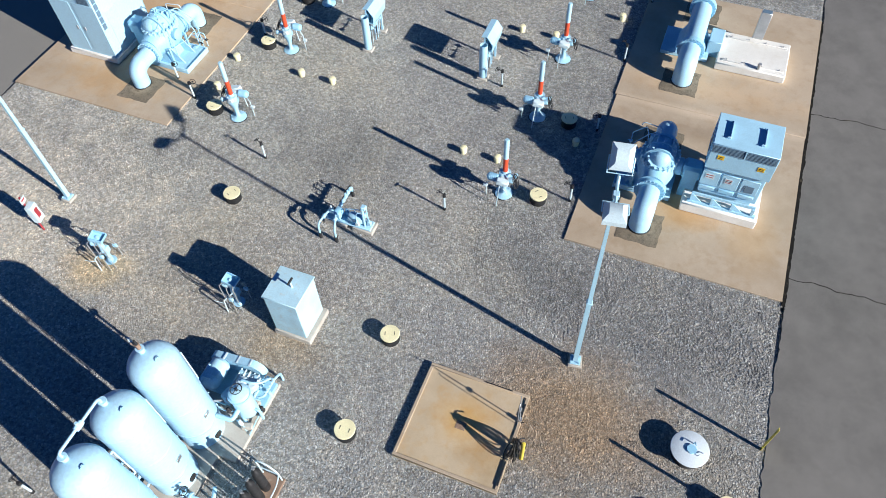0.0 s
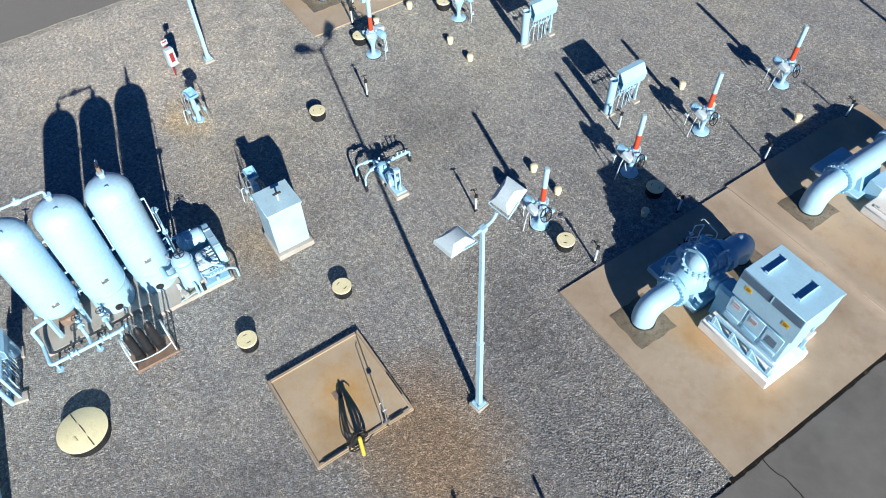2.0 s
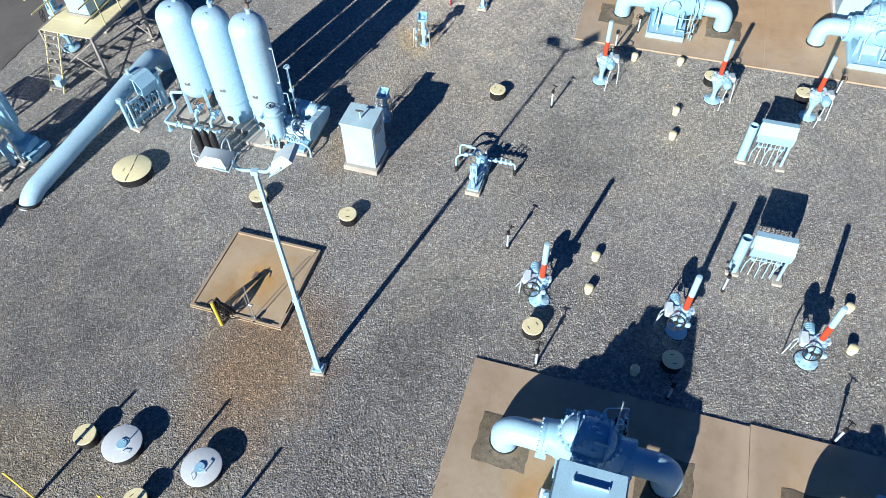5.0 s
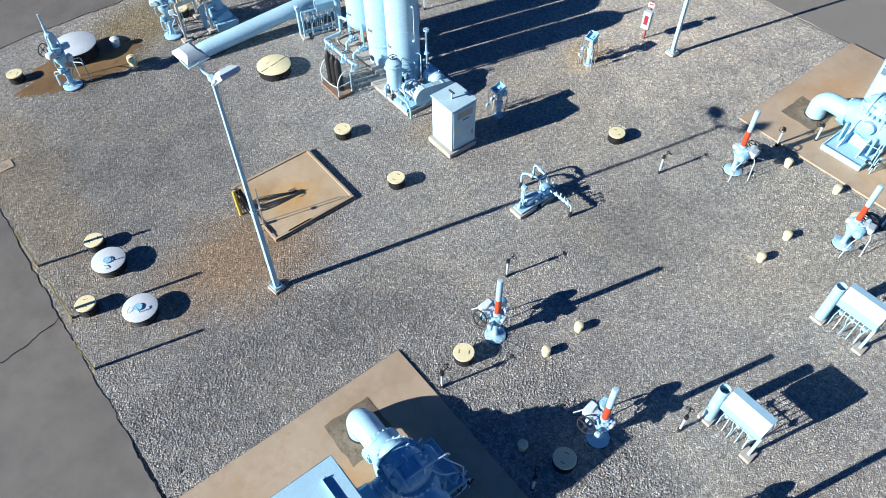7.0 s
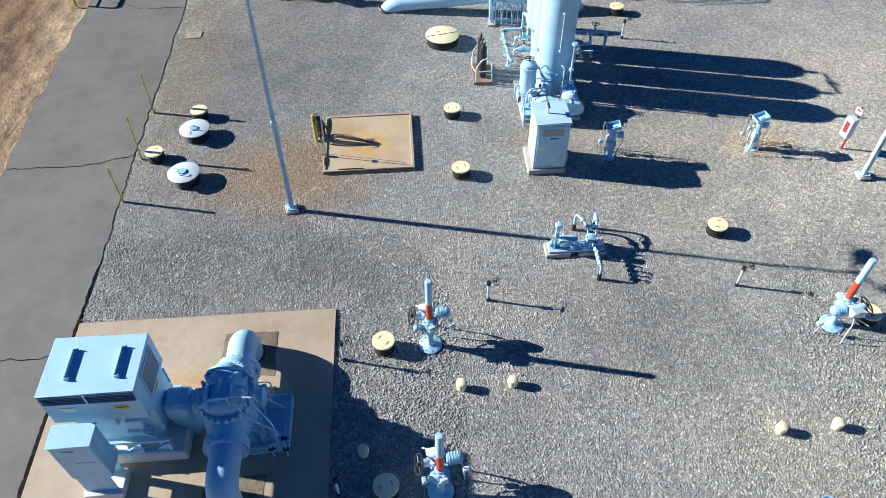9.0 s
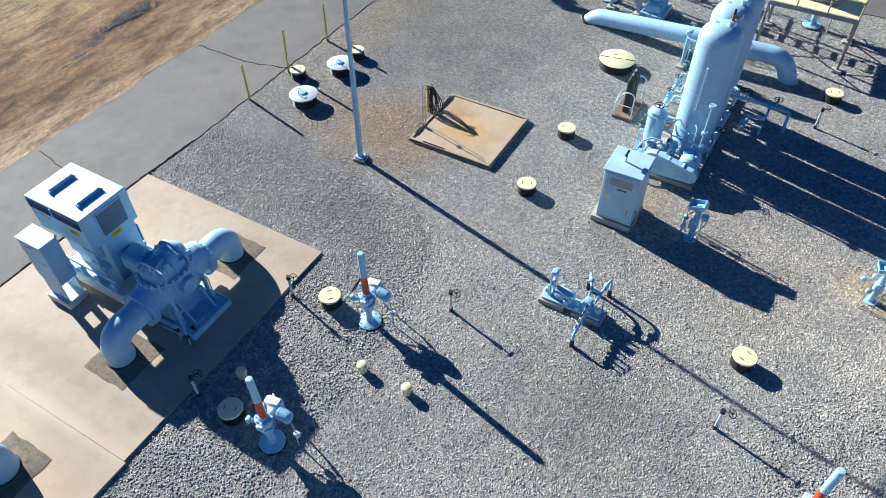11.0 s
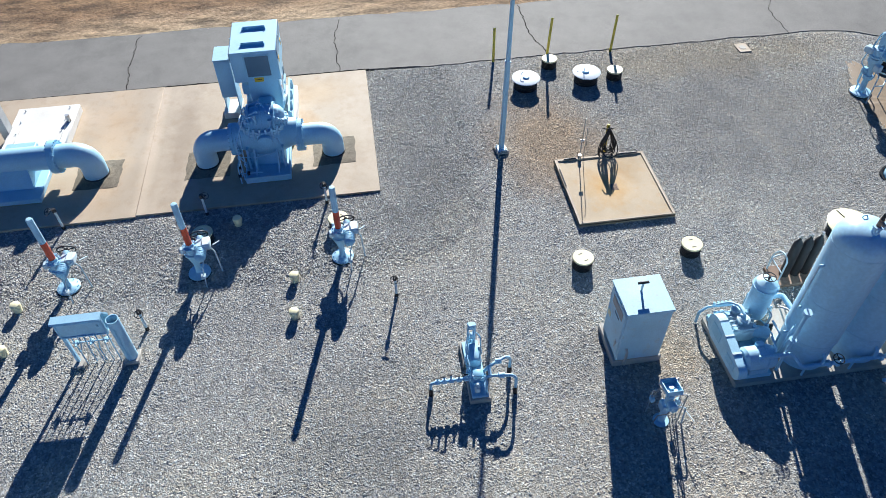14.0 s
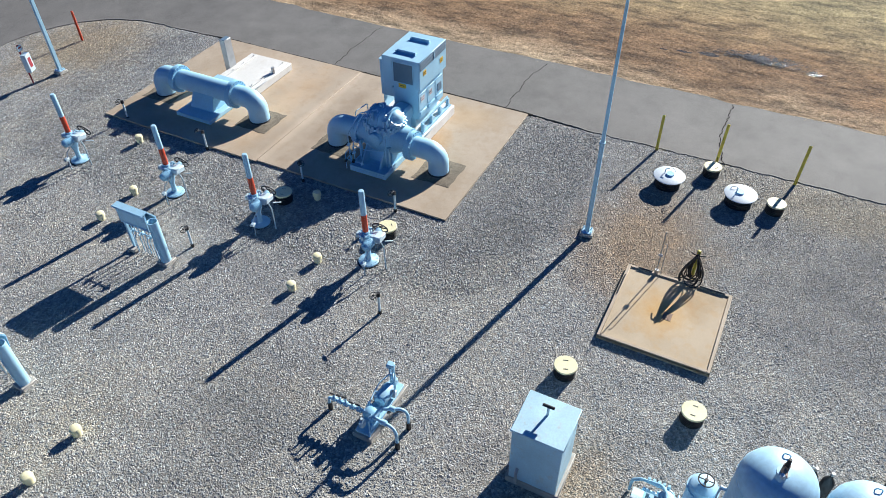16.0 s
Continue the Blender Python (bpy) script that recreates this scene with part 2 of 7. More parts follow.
        links.new(wob.outputs["Fac"], ad.inputs[1])
        mk = ramp_node(nodes, links, ad.outputs[0], [(0.75, amount), (1.0, 0.0)])
        mk.color_ramp.elements[0].position = 0.55
        mk.color_ramp.elements[1].position = 1.0
        half = nodes.new("ShaderNodeMath")
        half.operation = "MULTIPLY"
        half.inputs[1].default_value = 0.66
        links.new(ad.outputs[0], half.inputs[0])
        links.new(half.outputs[0], mk.inputs["Fac"])
        return mix_node(nodes, links, mk.outputs["Color"], c, mix_node(nodes, links, 1.0, c, col, "MULTIPLY"))

    c = stain(c, 1.5, -1.0, 5.0, 13.0, (0.78, 0.78, 0.79), 0.9)
    c = stain(c, 1.0, -8.5, 6.0, 5.5, (0.83, 0.82, 0.81), 0.9)
    c = stain(c, 0.3, -1.4, 3.1, 2.2, (1.16, 0.86, 0.60), 0.9)
    c = stain(c, 2.2, 20.8, 3.6, 3.2, (1.02, 0.84, 0.62), 0.9)
    c = stain(c, -13.3, -2.0, 1.3, 1.0, (1.15, 0.98, 0.72), 0.8)
    c = stain(c, -7.2, -2.3, 1.5, 0.9, (1.12, 0.95, 0.74), 0.7)
    c = stain(c, 3.9, -7.5, 1.6, 7.0, (1.15, 0.98, 0.70), 0.6)
    c = stain(c, -2.6, -13.8, 2.8, 1.7, (0.92, 0.80, 0.56), 1.0)
    c = stain(c, -0.4, -12.4, 3.4, 1.7, (0.80, 0.68, 0.48), 1.0)
    c = stain(c, -9.5, -1.5, 6.0, 3.0, (1.10, 1.03, 0.93), 0.6)
    c = stain(c, -12.0, 6.5, 6.0, 9.0, (1.12, 1.12, 1.08), 0.9)
    c = stain(c, -18.0, -2.5, 6.5, 7.5, (1.46, 1.39, 1.29), 0.9)
    c = stain(c, -14.0, -0.5, 5.0, 4.5, (1.13, 1.11, 1.08), 0.8)
    c = stain(c, -8.6, 4.4, 2.6, 2.4, (0.74, 0.74, 0.74), 0.9)
    c = stain(c, -1.7, 2.3, 2.2, 1.4, (0.76, 0.77, 0.78), 0.8)
    links.new(c, bsdf.inputs["Base Color"])
    bsdf.inputs["Roughness"].default_value = 0.85
    inv = nodes.new("ShaderNodeMath")
    inv.operation = "SUBTRACT"
    inv.inputs[0].default_value = 1.0
    links.new(cell.outputs["Distance"], inv.inputs[1])
    n1 = bump_node(nodes, links, inv.outputs[0], bsdf, 0.7, 0.022)
    inv2 = nodes.new("ShaderNodeMath")
    inv2.operation = "SUBTRACT"
    inv2.inputs[0].default_value = 1.0
    links.new(small.outputs["Distance"], inv2.inputs[1])
    bump_node(nodes, links, inv2.outputs[0], bsdf, 0.7, 0.010, n1)
    return m


def asphalt_material():
    m, nodes, links, bsdf = shader("aged_asphalt")
    tc = nodes.new("ShaderNodeTexCoord")
    vec = tc.outputs["Object"]
    big = noise_node(nodes, links, vec, 0.25, 5.0, 0.6)
    mid = noise_node(nodes, links, vec, 0.9, 8.0, 0.68)
    fine = noise_node(nodes, links, vec, 140.0, 2.0)
    base = ramp_node(nodes, links, big.outputs["Fac"], [(0.3, (0.123, 0.117, 0.109)), (0.7, (0.164, 0.155, 0.144))]).outputs["Color"]
    mm = ramp_node(nodes, links, mid.outputs["Fac"], [(0.3, 0.80), (0.5, 1.0), (0.7, 1.16)]).outputs["Color"]
    c = mix_node(nodes, links, 1.0, base, mm, "MULTIPLY")
    sx = nodes.new("ShaderNodeSeparateXYZ")
    links.new(vec, sx.inputs[0])
    far = nodes.new("ShaderNodeMapRange")
    for i, v in enumerate((-16.0, -21.0, 0.0, 0.75)):
        far.inputs[1 + i].default_value = v
    links.new(sx.outputs["X"], far.inputs[0])
    c = mix_node(nodes, links, far.outputs[0], c, (0.235, 0.222, 0.20))
    ff = ramp_node(nodes, links, fine.outputs["Fac"], [(0.3, 0.82), (0.7, 1.18)]).outputs["Color"]
    c = mix_node(nodes, links, 1.0, c, ff, "MULTIPLY")
    links.new(c, bsdf.inputs["Base Color"])
    bsdf.inputs["Roughness"].default_value = 0.79
    bump_node(nodes, links, fine.outputs["Fac"], bsdf, 0.5, 0.006)
    return m


def turf_material(name, pale):
    m, nodes, links, bsdf = shader(name)
    tc = nodes.new("ShaderNodeTexCoord")
    vec = tc.outputs["Object"]
    big = noise_node(nodes, links, vec, 0.16, 5.0, 0.62)
    lay = nodes.new("ShaderNodeMapping")
    lay.inputs["Scale"].default_value = (1.6, 0.55, 1.0)
    links.new(vec, lay.inputs["Vector"])
    mid = noise_node(nodes, links, lay.outputs["Vector"], 1.3, 6.0, 0.65)
    fine = noise_node(nodes, links, lay.outputs["Vector"], 13.0, 5.0, 0.75)
    sx = nodes.new("ShaderNodeSeparateXYZ")
    links.new(vec, sx.inputs[0])
    band = nodes.new("ShaderNodeMapRange")
    for k, v in enumerate((8.25, 22.2, 0.0, 1.0)):
        band.inputs[1 + k].default_value = v
    links.new(sx.outputs["X"], band.inputs[0])
    wav = nodes.new("ShaderNodeMath")
    wav.operation = "MULTIPLY_ADD"
    links.new(big.outputs["Fac"], wav.inputs[0])
    wav.inputs[1].default_value = 0.42
    links.new(band.outputs[0], wav.inputs[2])
    c1 = ramp_node(nodes, links, wav.outputs[0], [(0.17, (0.47, 0.365, 0.240)), (0.26, (0.37, 0.262, 0.160)), (0.37, (0.20, 0.118, 0.060)),
                                                  (0.52, (0.23, 0.134, 0.064)), (0.70, (0.31, 0.222, 0.108)), (0.95, (0.29, 0.230, 0.112))]).outputs["Color"]
    mm = ramp_node(nodes, links, mid.outputs["Fac"], [(0.36, 0.46), (0.5, 1.0), (0.64, 1.45)]).outputs["Color"]
    c = mix_node(nodes, links, 1.0, c1, mm, "MULTIPLY")
    ff = ramp_node(nodes, links, fine.outputs["Fac"], [(0.36, 0.52 * pale), (0.5, 0.95 * pale), (0.64, 1.50 * pale)]).outputs["Color"]
    c = mix_node(nodes, links, 1.0, c, ff, "MULTIPLY")
    links.new(c, bsdf.inputs["Base Color"])
    bsdf.inputs["Roughness"].default_value = 0.95
    n1 = bump_node(nodes, links, mid.outputs["Fac"], bsdf, 0.7, 0.10)
    bump_node(nodes, links, fine.outputs["Fac"], bsdf, 1.0, 0.05, n1)
    return m


WATER, _n, _l, _b = shader("shallow_water")
_b.inputs["Base Color"].default_value = (0.06, 0.05, 0.042, 1)
_b.inputs["Roughness"].default_value = 0.12
_w = noise_node(_n, _l, _n.new("ShaderNodeTexCoord").outputs["Object"], 14.0, 3.0, 0.6)
bump_node(_n, _l, _w.outputs["Fac"], _b, 0.6, 0.03)
_m = _n.new("ShaderNodeMapRange")
_m.inputs["From Min"].default_value = 0.42
_m.inputs["From Max"].default_value = 0.50
_m.inputs["To Min"].default_value = 0.95
_m.inputs["To Max"].default_value = 0.12
_w2 = noise_node(_n, _l, _n.new("ShaderNodeTexCoord").outputs["Object"], 15.0, 4.0, 0.75)
_l.new(_w2.outputs["Fac"], _m.inputs["Value"])
_l.new(_m.outputs["Result"], _b.inputs["Roughness"])
_s = _n.new("ShaderNodeMapRange")
_s.inputs["From Min"].default_value = 0.42
_s.inputs["From Max"].default_value = 0.50
_s.inputs["To Min"].default_value = 0.1
_s.inputs["To Max"].default_value = 0.5
_l.new(_w2.outputs["Fac"], _s.inputs["Value"])
_l.new(_s.outputs["Result"], _b.inputs["Specular IOR Level"])
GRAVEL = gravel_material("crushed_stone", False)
STONES = gravel_material("loose_stone", True)
ASPHALT = asphalt_material()
TURF = turf_material("dormant_turf", 1.0)
STRAW = turf_material("dry_straw", 1.12)


# ---- mesh helpers ----
def turn_to(axis):
    return Vector((0, 0, 1)).rotation_difference(Vector(axis).normalized()).to_matrix().to_4x4()


def add_box(bm, c, s, bevel=0.0, rot=None):
    m = Matrix.Translation(c) @ (rot if rot is not None else Matrix()) @ Matrix.Diagonal((s[0], s[1], s[2], 1))
    vs = bmesh.ops.create_cube(bm, size=1.0, matrix=m)["verts"]
    if bevel:
        es = list({e for v in vs for e in v.link_edges})
        bmesh.ops.bevel(bm, geom=es, offset=bevel, segments=1, affect="EDGES", profile=0.5)


def add_cyl(bm, p0, p1, r0, r1=None, seg=16):
    p0, p1 = Vector(p0), Vector(p1)
    d = p1 - p0
    m = Matrix.Translation((p0 + p1) / 2) @ turn_to(d)
    bmesh.ops.create_cone(bm, cap_ends=True, segments=seg, radius1=r0, radius2=r0 if r1 is None else r1, depth=d.length, matrix=m)


def add_lathe(bm, prof, c=(0, 0, 0), axis=(0, 0, 1), seg=24):
    """A turned body: prof holds (radius, distance along the axis)."""
    m = Matrix.Translation(c) @ turn_to(axis)
    rings = []
    for r, z in prof:
        if r < 1e-5:
            rings.append([bm.verts.new(m @ Vector((0, 0, z)))])
        else:
            rings.append([bm.verts.new(m @ Vector((r * math.cos(2 * math.pi * i / seg), r * math.sin(2 * math.pi * i / seg), z))) for i in range(seg)])
    for a, b in zip(rings, rings[1:]):
        if len(a) == 1 and len(b) == 1:
            continue
        for i in range(seg):
            j = (i + 1) % seg
            if len(a) == 1:
                bm.faces.new((a[0], b[j], b[i]))
            elif len(b) == 1:
                bm.faces.new((a[i], a[j], b[0]))
            else:
                bm.faces.new((a[i], a[j], b[j], b[i]))
    for ring, flip in ((rings[0], True), (rings[-1], False)):
        if len(ring) > 1:
            bm.faces.new(list(reversed(ring)) if flip else ring)


def fillet(pts, rad, n=6):
    """The polyline with its corners rounded."""
    pts = [Vector(p) for p in pts]
    out = [pts[0]]
    for a, b, c in zip(pts, pts[1:], pts[2:]):
        u, v = (a - b), (c - b)
        k = min(rad, u.length * 0.499, v.length * 0.499)
        p, q = b + u.normalized() * k, b + v.normalized() * k
        un, vn = u.normalized(), v.normalized()
        half = un.angle(vn) / 2
        if half > 1.55:
            out.append(b.copy())
            continue
        mid = b + (un + vn).normalized() * (k / math.cos(half))
        e0, e1 = p - mid, q - mid
        span = e0.angle(e1)
        for i in range(n + 1):
            t = i / n
            out.append(mid + (e0 * math.sin((1 - t) * span) + e1 * math.sin(t * span)) / math.sin(span))
    out.append(pts[-1])
    return out


def add_tube(bm, pts, r, seg=8, caps=True):
    pts = [Vector(p) for p in pts]
    clean = [pts[0]]
    for p in pts[1:]:
        if (p - clean[-1]).length > 1e-4:
            clean.append(p)
    pts = clean
    d = (pts[1] - pts[0]).normalized()
    u = d.orthogonal().normalized()
    rings = []
    for i, p in enumerate(pts):
        a = (pts[i] - pts[i - 1]).normalized() if i else (pts[1] - pts[0]).normalized()
        b = (pts[i + 1] - pts[i]).normalized() if i + 1 < len(pts) else a
        t = (a + b).normalized()
        u = (u - t * u.dot(t)).normalized()
        w = t.cross(u)
        rr = r if isinstance(r, (int, float)) else r[i]
        rings.append([bm.verts.new(p + (u * math.cos(2 * math.pi * k / seg) + w * math.sin(2 * math.pi * k / seg)) * rr) for k in range(seg)])
    for a, b in zip(rings, rings[1:]):
        for k in range(seg):
            j = (k + 1) % seg
            bm.faces.new((a[k], a[j], b[j], b[k]))
    if caps:
        bm.faces.new(list(reversed(rings[0])))
        bm.faces.new(rings[-1])


def add_ring(bm, c, axis, R, r, seg=20, sec=6):
    m = Matrix.Translation(c) @ turn_to(axis)
    rings = [[bm.verts.new(m @ Vector(((R + r * math.cos(2 * math.pi * k / sec)) * math.cos(2 * math.pi * i / seg),
                                       (R + r * math.cos(2 * math.pi * k / sec)) * math.sin(2 * math.pi * i / seg),
                                       r * math.sin(2 * math.pi * k / sec)))) for k in range(sec)] for i in range(seg)]
    for i in range(seg):
        a, b = rings[i], rings[(i + 1) % seg]
        for k in range(sec):
            j = (k + 1) % sec
            bm.faces.new((a[k], b[k], b[j], a[j]))


def add_wheel(bm, c, axis, R, r=0.012, spokes=3):
    add_ring(bm, c, axis, R, r)
    m = Matrix.Translation(c) @ turn_to(axis)
    for i in range(spokes):
        a = 2 * math.pi * i / spokes
        add_cyl(bm, m @ Vector((0, 0, 0)), m @ Vector((R * math.cos(a), R * math.sin(a), 0)), r * 0.8, seg=6)
    add_cyl(bm, m @ Vector((0, 0, -r * 2)), m @ Vector((0, 0, r * 2)), r * 2.5, seg=8)


def add_bolts(bm, c, axis, R, n, r=0.022, h=0.05):
    m = Matrix.Translation(c) @ turn_to(axis)
    for i in range(n):
        a = 2 * math.pi * (i + 0.5) / n
        p = Vector((R * math.cos(a), R * math.sin(a), 0))
        add_cyl(bm, m @ (p + Vector((0, 0, -h))), m @ (p + Vector((0, 0, h))), r, seg=6)


def finish(name, bm, material, smooth=38):
    bmesh.ops.recalc_face_normals(bm, faces=bm.faces[:])
    me = bpy.data.meshes.new(name)
    bm.to_mesh(me)
    bm.free()
    me.materials.append(material)
    for p in me.polygons:
        p.use_smooth = True
    me.set_sharp_from_angle(angle=radians(smooth))
    return me


def part(name, bm, material, parent, label=""):
    ob = new(name, finish(name, bm, material))
    ob.parent = parent
    return tagged(ob, label)


def thing(name, m, label, category, group="", kind=""):
    ob = new(name)
    ob.empty_display_size = 0.2
    ob.matrix_world = m
    return tagged(ob, label, category, group, kind)


def single(name, bm, material, m, label, category, group="", kind=""):
    ob = new(name, finish(name, bm, material))
    ob.matrix_world = m
    return tagged(ob, label, category, group, kind)


def B():
    return bmesh.new()


# ---- ground and paving ----
def sheet(name, pts, z, depth, material, label, category):
    bm = B()
    top = [bm.verts.new((x, y, z)) for x, y in pts]
    low = [bm.verts.new((x, y, z - depth)) for x, y in pts]
    bm.faces.new(top)
    n = len(pts)
    for i in range(n):
        j = (i + 1) % n
        bm.faces.new((top[i], low[i], low[j], top[j]))
    bm.faces.new(list(reversed(low)))
    return single(name, bm, material, Matrix(), label, category, kind="structure")


def rounded(x0, y0, x1, y1, radii, n=14, along=40):
    """Outline of a box with rounded corners, from the south-east corner anticlockwise; each side has the same count of points."""
    out = []
    corners = ((x1, y0, -90), (x1, y1, 0), (x0, y1, 90), (x0, y0, 180))
    sgn = ((-1, 1), (-1, -1), (1, -1), (1, 1))
    for (cx, cy, a0), (sx, sy), r in zip(corners, sgn, radii):
        ox, oy = cx + sx * r, cy + sy * r
        for i in range(n + 1):
            a = radians(a0 + 90 * i / n)
            out.append((ox + r * math.cos(a), oy + r * math.sin(a)))
    full = []
    for i, p in enumerate(out):
        full.append(p)
        if i % (n + 1) == n:
            q = out[(i + 1) % len(out)]
            for k in range(1, along):
                full.append((p[0] + (q[0] - p[0]) * k / along, p[1] + (q[1] - p[1]) * k / along))
    return full


def rough_line(pts, amount, scale):
    return [(x + amount * noise.noise((x * scale, y * scale, 1.7)), y + amount * noise.noise((x * scale, y * scale, 9.1))) for x, y in pts]


# turf to the horizon, a little lower than the paving, with low swells
bm = B()
span = [-900, -300, -120, -70] + [-45 + 2.2 * i for i in range(44)] + [70, 130, 300, 900]
grid = [[bm.verts.new((x, y, -0.10 + (0.10 * noise.noise((x * 0.13, y * 0.13, 3.0)) * min(1.0, (x - 14.0) / 6.0) if x > 14.0 else 0.0))) for x in span] for y in span]
for r0, r1 in zip(grid, grid[1:]):
    for a, b, c, d in zip(r0, r0[1:], r1[1:], r1):
        bm.faces.new((a, b, c, d))
single("ground", bm, TURF, Matrix(), "brown dormant winter turf beyond the service road", "ground", kind="structure")

inner = rough_line(rough_line(rounded(-20.95, -15.25, 4.68, 23.6, (3.4, 4.2, 4.0, 4.0), along=320), 0.07, 1.6), 0.05, 6.0)
inner = [(x + (0.07 * min(1.0, max(0.0, (1.5 - y) / 3.0)) if x > 3.5 else 0.0), y) for x, y in inner]
outer = rough_line(rounded(-27.0, -20.2, 8.42, 28.5, (6.5, 7.0, 6.0, 6.0), along=320), 0.16, 0.9)


def road_z(x, y):
    """Height of the asphalt: it falls from the yard to the turf, and rises to meet the pump pad."""
    lift = min(1.0, max(0.0, min((y - 1.2) / 2.4, (18.2 - y) / 2.4))) if x > 0 else 0.0
    return (0.020 + 0.098 * lift) * min(1.0, max(0.0, (8.42 - x) / 3.76)) if x > 0 else 0.020


bm = B()
ti = [bm.verts.new((x, y, road_z(x, y))) for x, y in inner]
to = [bm.verts.new((x, y, 0.0)) for x, y in outer]
bi = [bm.verts.new((x, y, -0.06)) for x, y in inner]
bo = [bm.verts.new((x, y, -0.16)) for x, y in outer]
for i in range(len(ti)):
    j = (i + 1) % len(ti)
    bm.faces.new((ti[i], to[i], to[j], ti[j]))
    bm.faces.new((bi[i], ti[i], ti[j], bi[j]))
    bm.faces.new((to[i], bo[i], bo[j], to[j]))
road = single("road", bm, ASPHALT, Matrix(), "aged grey asphalt service road with cracks round the yard", "road", kind="structure")

yard = rounded(-21.3, -15.6, 5.3, 23.95, (3.4, 4.2, 4.0, 4.0))
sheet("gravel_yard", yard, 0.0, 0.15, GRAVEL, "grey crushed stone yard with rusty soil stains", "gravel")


def crack(pts, width=0.035):
    """A crack in the asphalt: a thin dark jagged strip laid on the road."""
    bm = B()
    line = []
    for a, b in zip(pts, pts[1:]):
        for k in range(26):
            t = k / 26
            x, y = a[0] + (b[0] - a[0]) * t, a[1] + (b[1] - a[1]) * t
            wob = sum(amp * noise.noise((x * fq, y * 0.7, fq)) for amp, fq in ((0.12, 1.7), (0.05, 4.3), (0.03, 11.0), (0.02, 23.0)))
            line.append((x, y + wob))
    prev = None
    for x, y in line:
        w = width * (0.5 + 0.9 * abs(noise.noise((x * 5, y * 5, 8.0))) + 0.2)
        z = road_z(x, y) + 0.005
        cur = (bm.verts.new((x, y - w / 2, z)), bm.verts.new((x, y + w / 2, z)))
        if prev:
            bm.faces.new((prev[0], cur[0], cur[1], prev[1]))
        prev = cur
    ob = new("crack", finish("crack", bm, CRACK))
    ob.parent = road
    return ob


crack([(4.70, 4.38), (6.6, 4.45), (8.3, 4.25)], 0.026)
crack([(4.70, -2.60), (6.2, -2.2), (8.35, -2.3)], 0.03)
crack([(4.70, 11.03), (6.6, 11.25), (8.3, 11.2)], 0.03)
crack([(4.72, -11.0), (6.4, -11.1), (7.6, -11.6)], 0.025)

for cx, cy, rx, ry in ((11.36, 0.8, 0.05, 0.25), (11.48, 0.1, 0.09, 0.40), (11.66, -0.8, 0.17, 0.50), (12.05, -2.5, 0.52, 1.95), (11.75, -4.4, 0.22, 0.40), (12.4, -8.3, 0.34, 0.65), (12.8, -9.4, 0.14, 0.4)):
    bm = B()
    r = random.Random(int(cx * 100 - cy * 10))
    for j in range(1 + int(420 * rx * ry)):
        far, way = (r.random() ** 0.7, r.uniform(0, 6.283)) if j else (0.0, 0.0)
        px, py = cx + rx * far * math.cos(way), cy + ry * far * math.sin(way)
        size = (0.75 if rx < 0.2 else 0.22) if j == 0 else r.uniform(0.03, 0.13) * (1.2 - far)
        rim = []
        for i in range(40):
            a = 2 * math.pi * i / 40
            k = 1 + 0.40 * noise.noise((math.cos(a) * 2 + px, math.sin(a) * 2, 5.0)) + 0.45 * noise.noise((math.cos(a) * 6 + px, math.sin(a) * 6, 2.0))
            sx, sy = (rx * size, ry * size) if j == 0 else (size * 0.55, size)
            rim.append(bm.verts.new((px + sx * k * math.cos(a), py + sy * k * math.sin(a), -0.094 + 0.0001 * j)))
        bm.faces.new(rim)
    single("puddle", bm, WATER, Matrix(), "shallow puddle shining in the brown turf", "puddle", kind="structure")


def scatter(name, verts, faces, material, label, category):
    me = bpy.data.meshes.new(name)
    nv, k = len(verts), faces.shape[1]
    me.vertices.add(nv)
    me.vertices.foreach_set("co", verts.astype("f").ravel())
    me.loops.add(faces.size)
    me.loops.foreach_set("vertex_index", faces.astype("i").ravel())
    me.polygons.add(len(faces))
    me.polygons.foreach_set("loop_start", np.arange(0, faces.size, k, dtype="i"))
    me.update(calc_edges=True)
    me.materials.append(material)
    ob = new(name, me)
    return tagged(ob, label, category, "", "stuff")


PADS = ((-1.33, 3.53, 4.61, 16.0), (-20.85, 3.50, -14.60, 16.0))


def heap_height(x, y):
    """Height of the stone heaped against the pads' edges."""
    out = np.zeros_like(x)
    for x0, y0, x1, y1 in PADS:
        dx = np.maximum(x0 - x, 0) if x0 > -5 else np.maximum(x - x1, 0)
        dy = np.maximum(np.maximum(y0 - y, y - y1), 0)
        d = np.hypot(dx, dy) + np.where((x < x0) & (x0 < -5) | (x > x1) & (x0 > -5), 9.0, 0.0)
        out = np.maximum(out, 0.095 * np.clip(1.06 - d / 2.7, 0, 1))
    return out


def ground_z(x, y):
    return float(heap_height(np.array([x]), np.array([y]))[0])


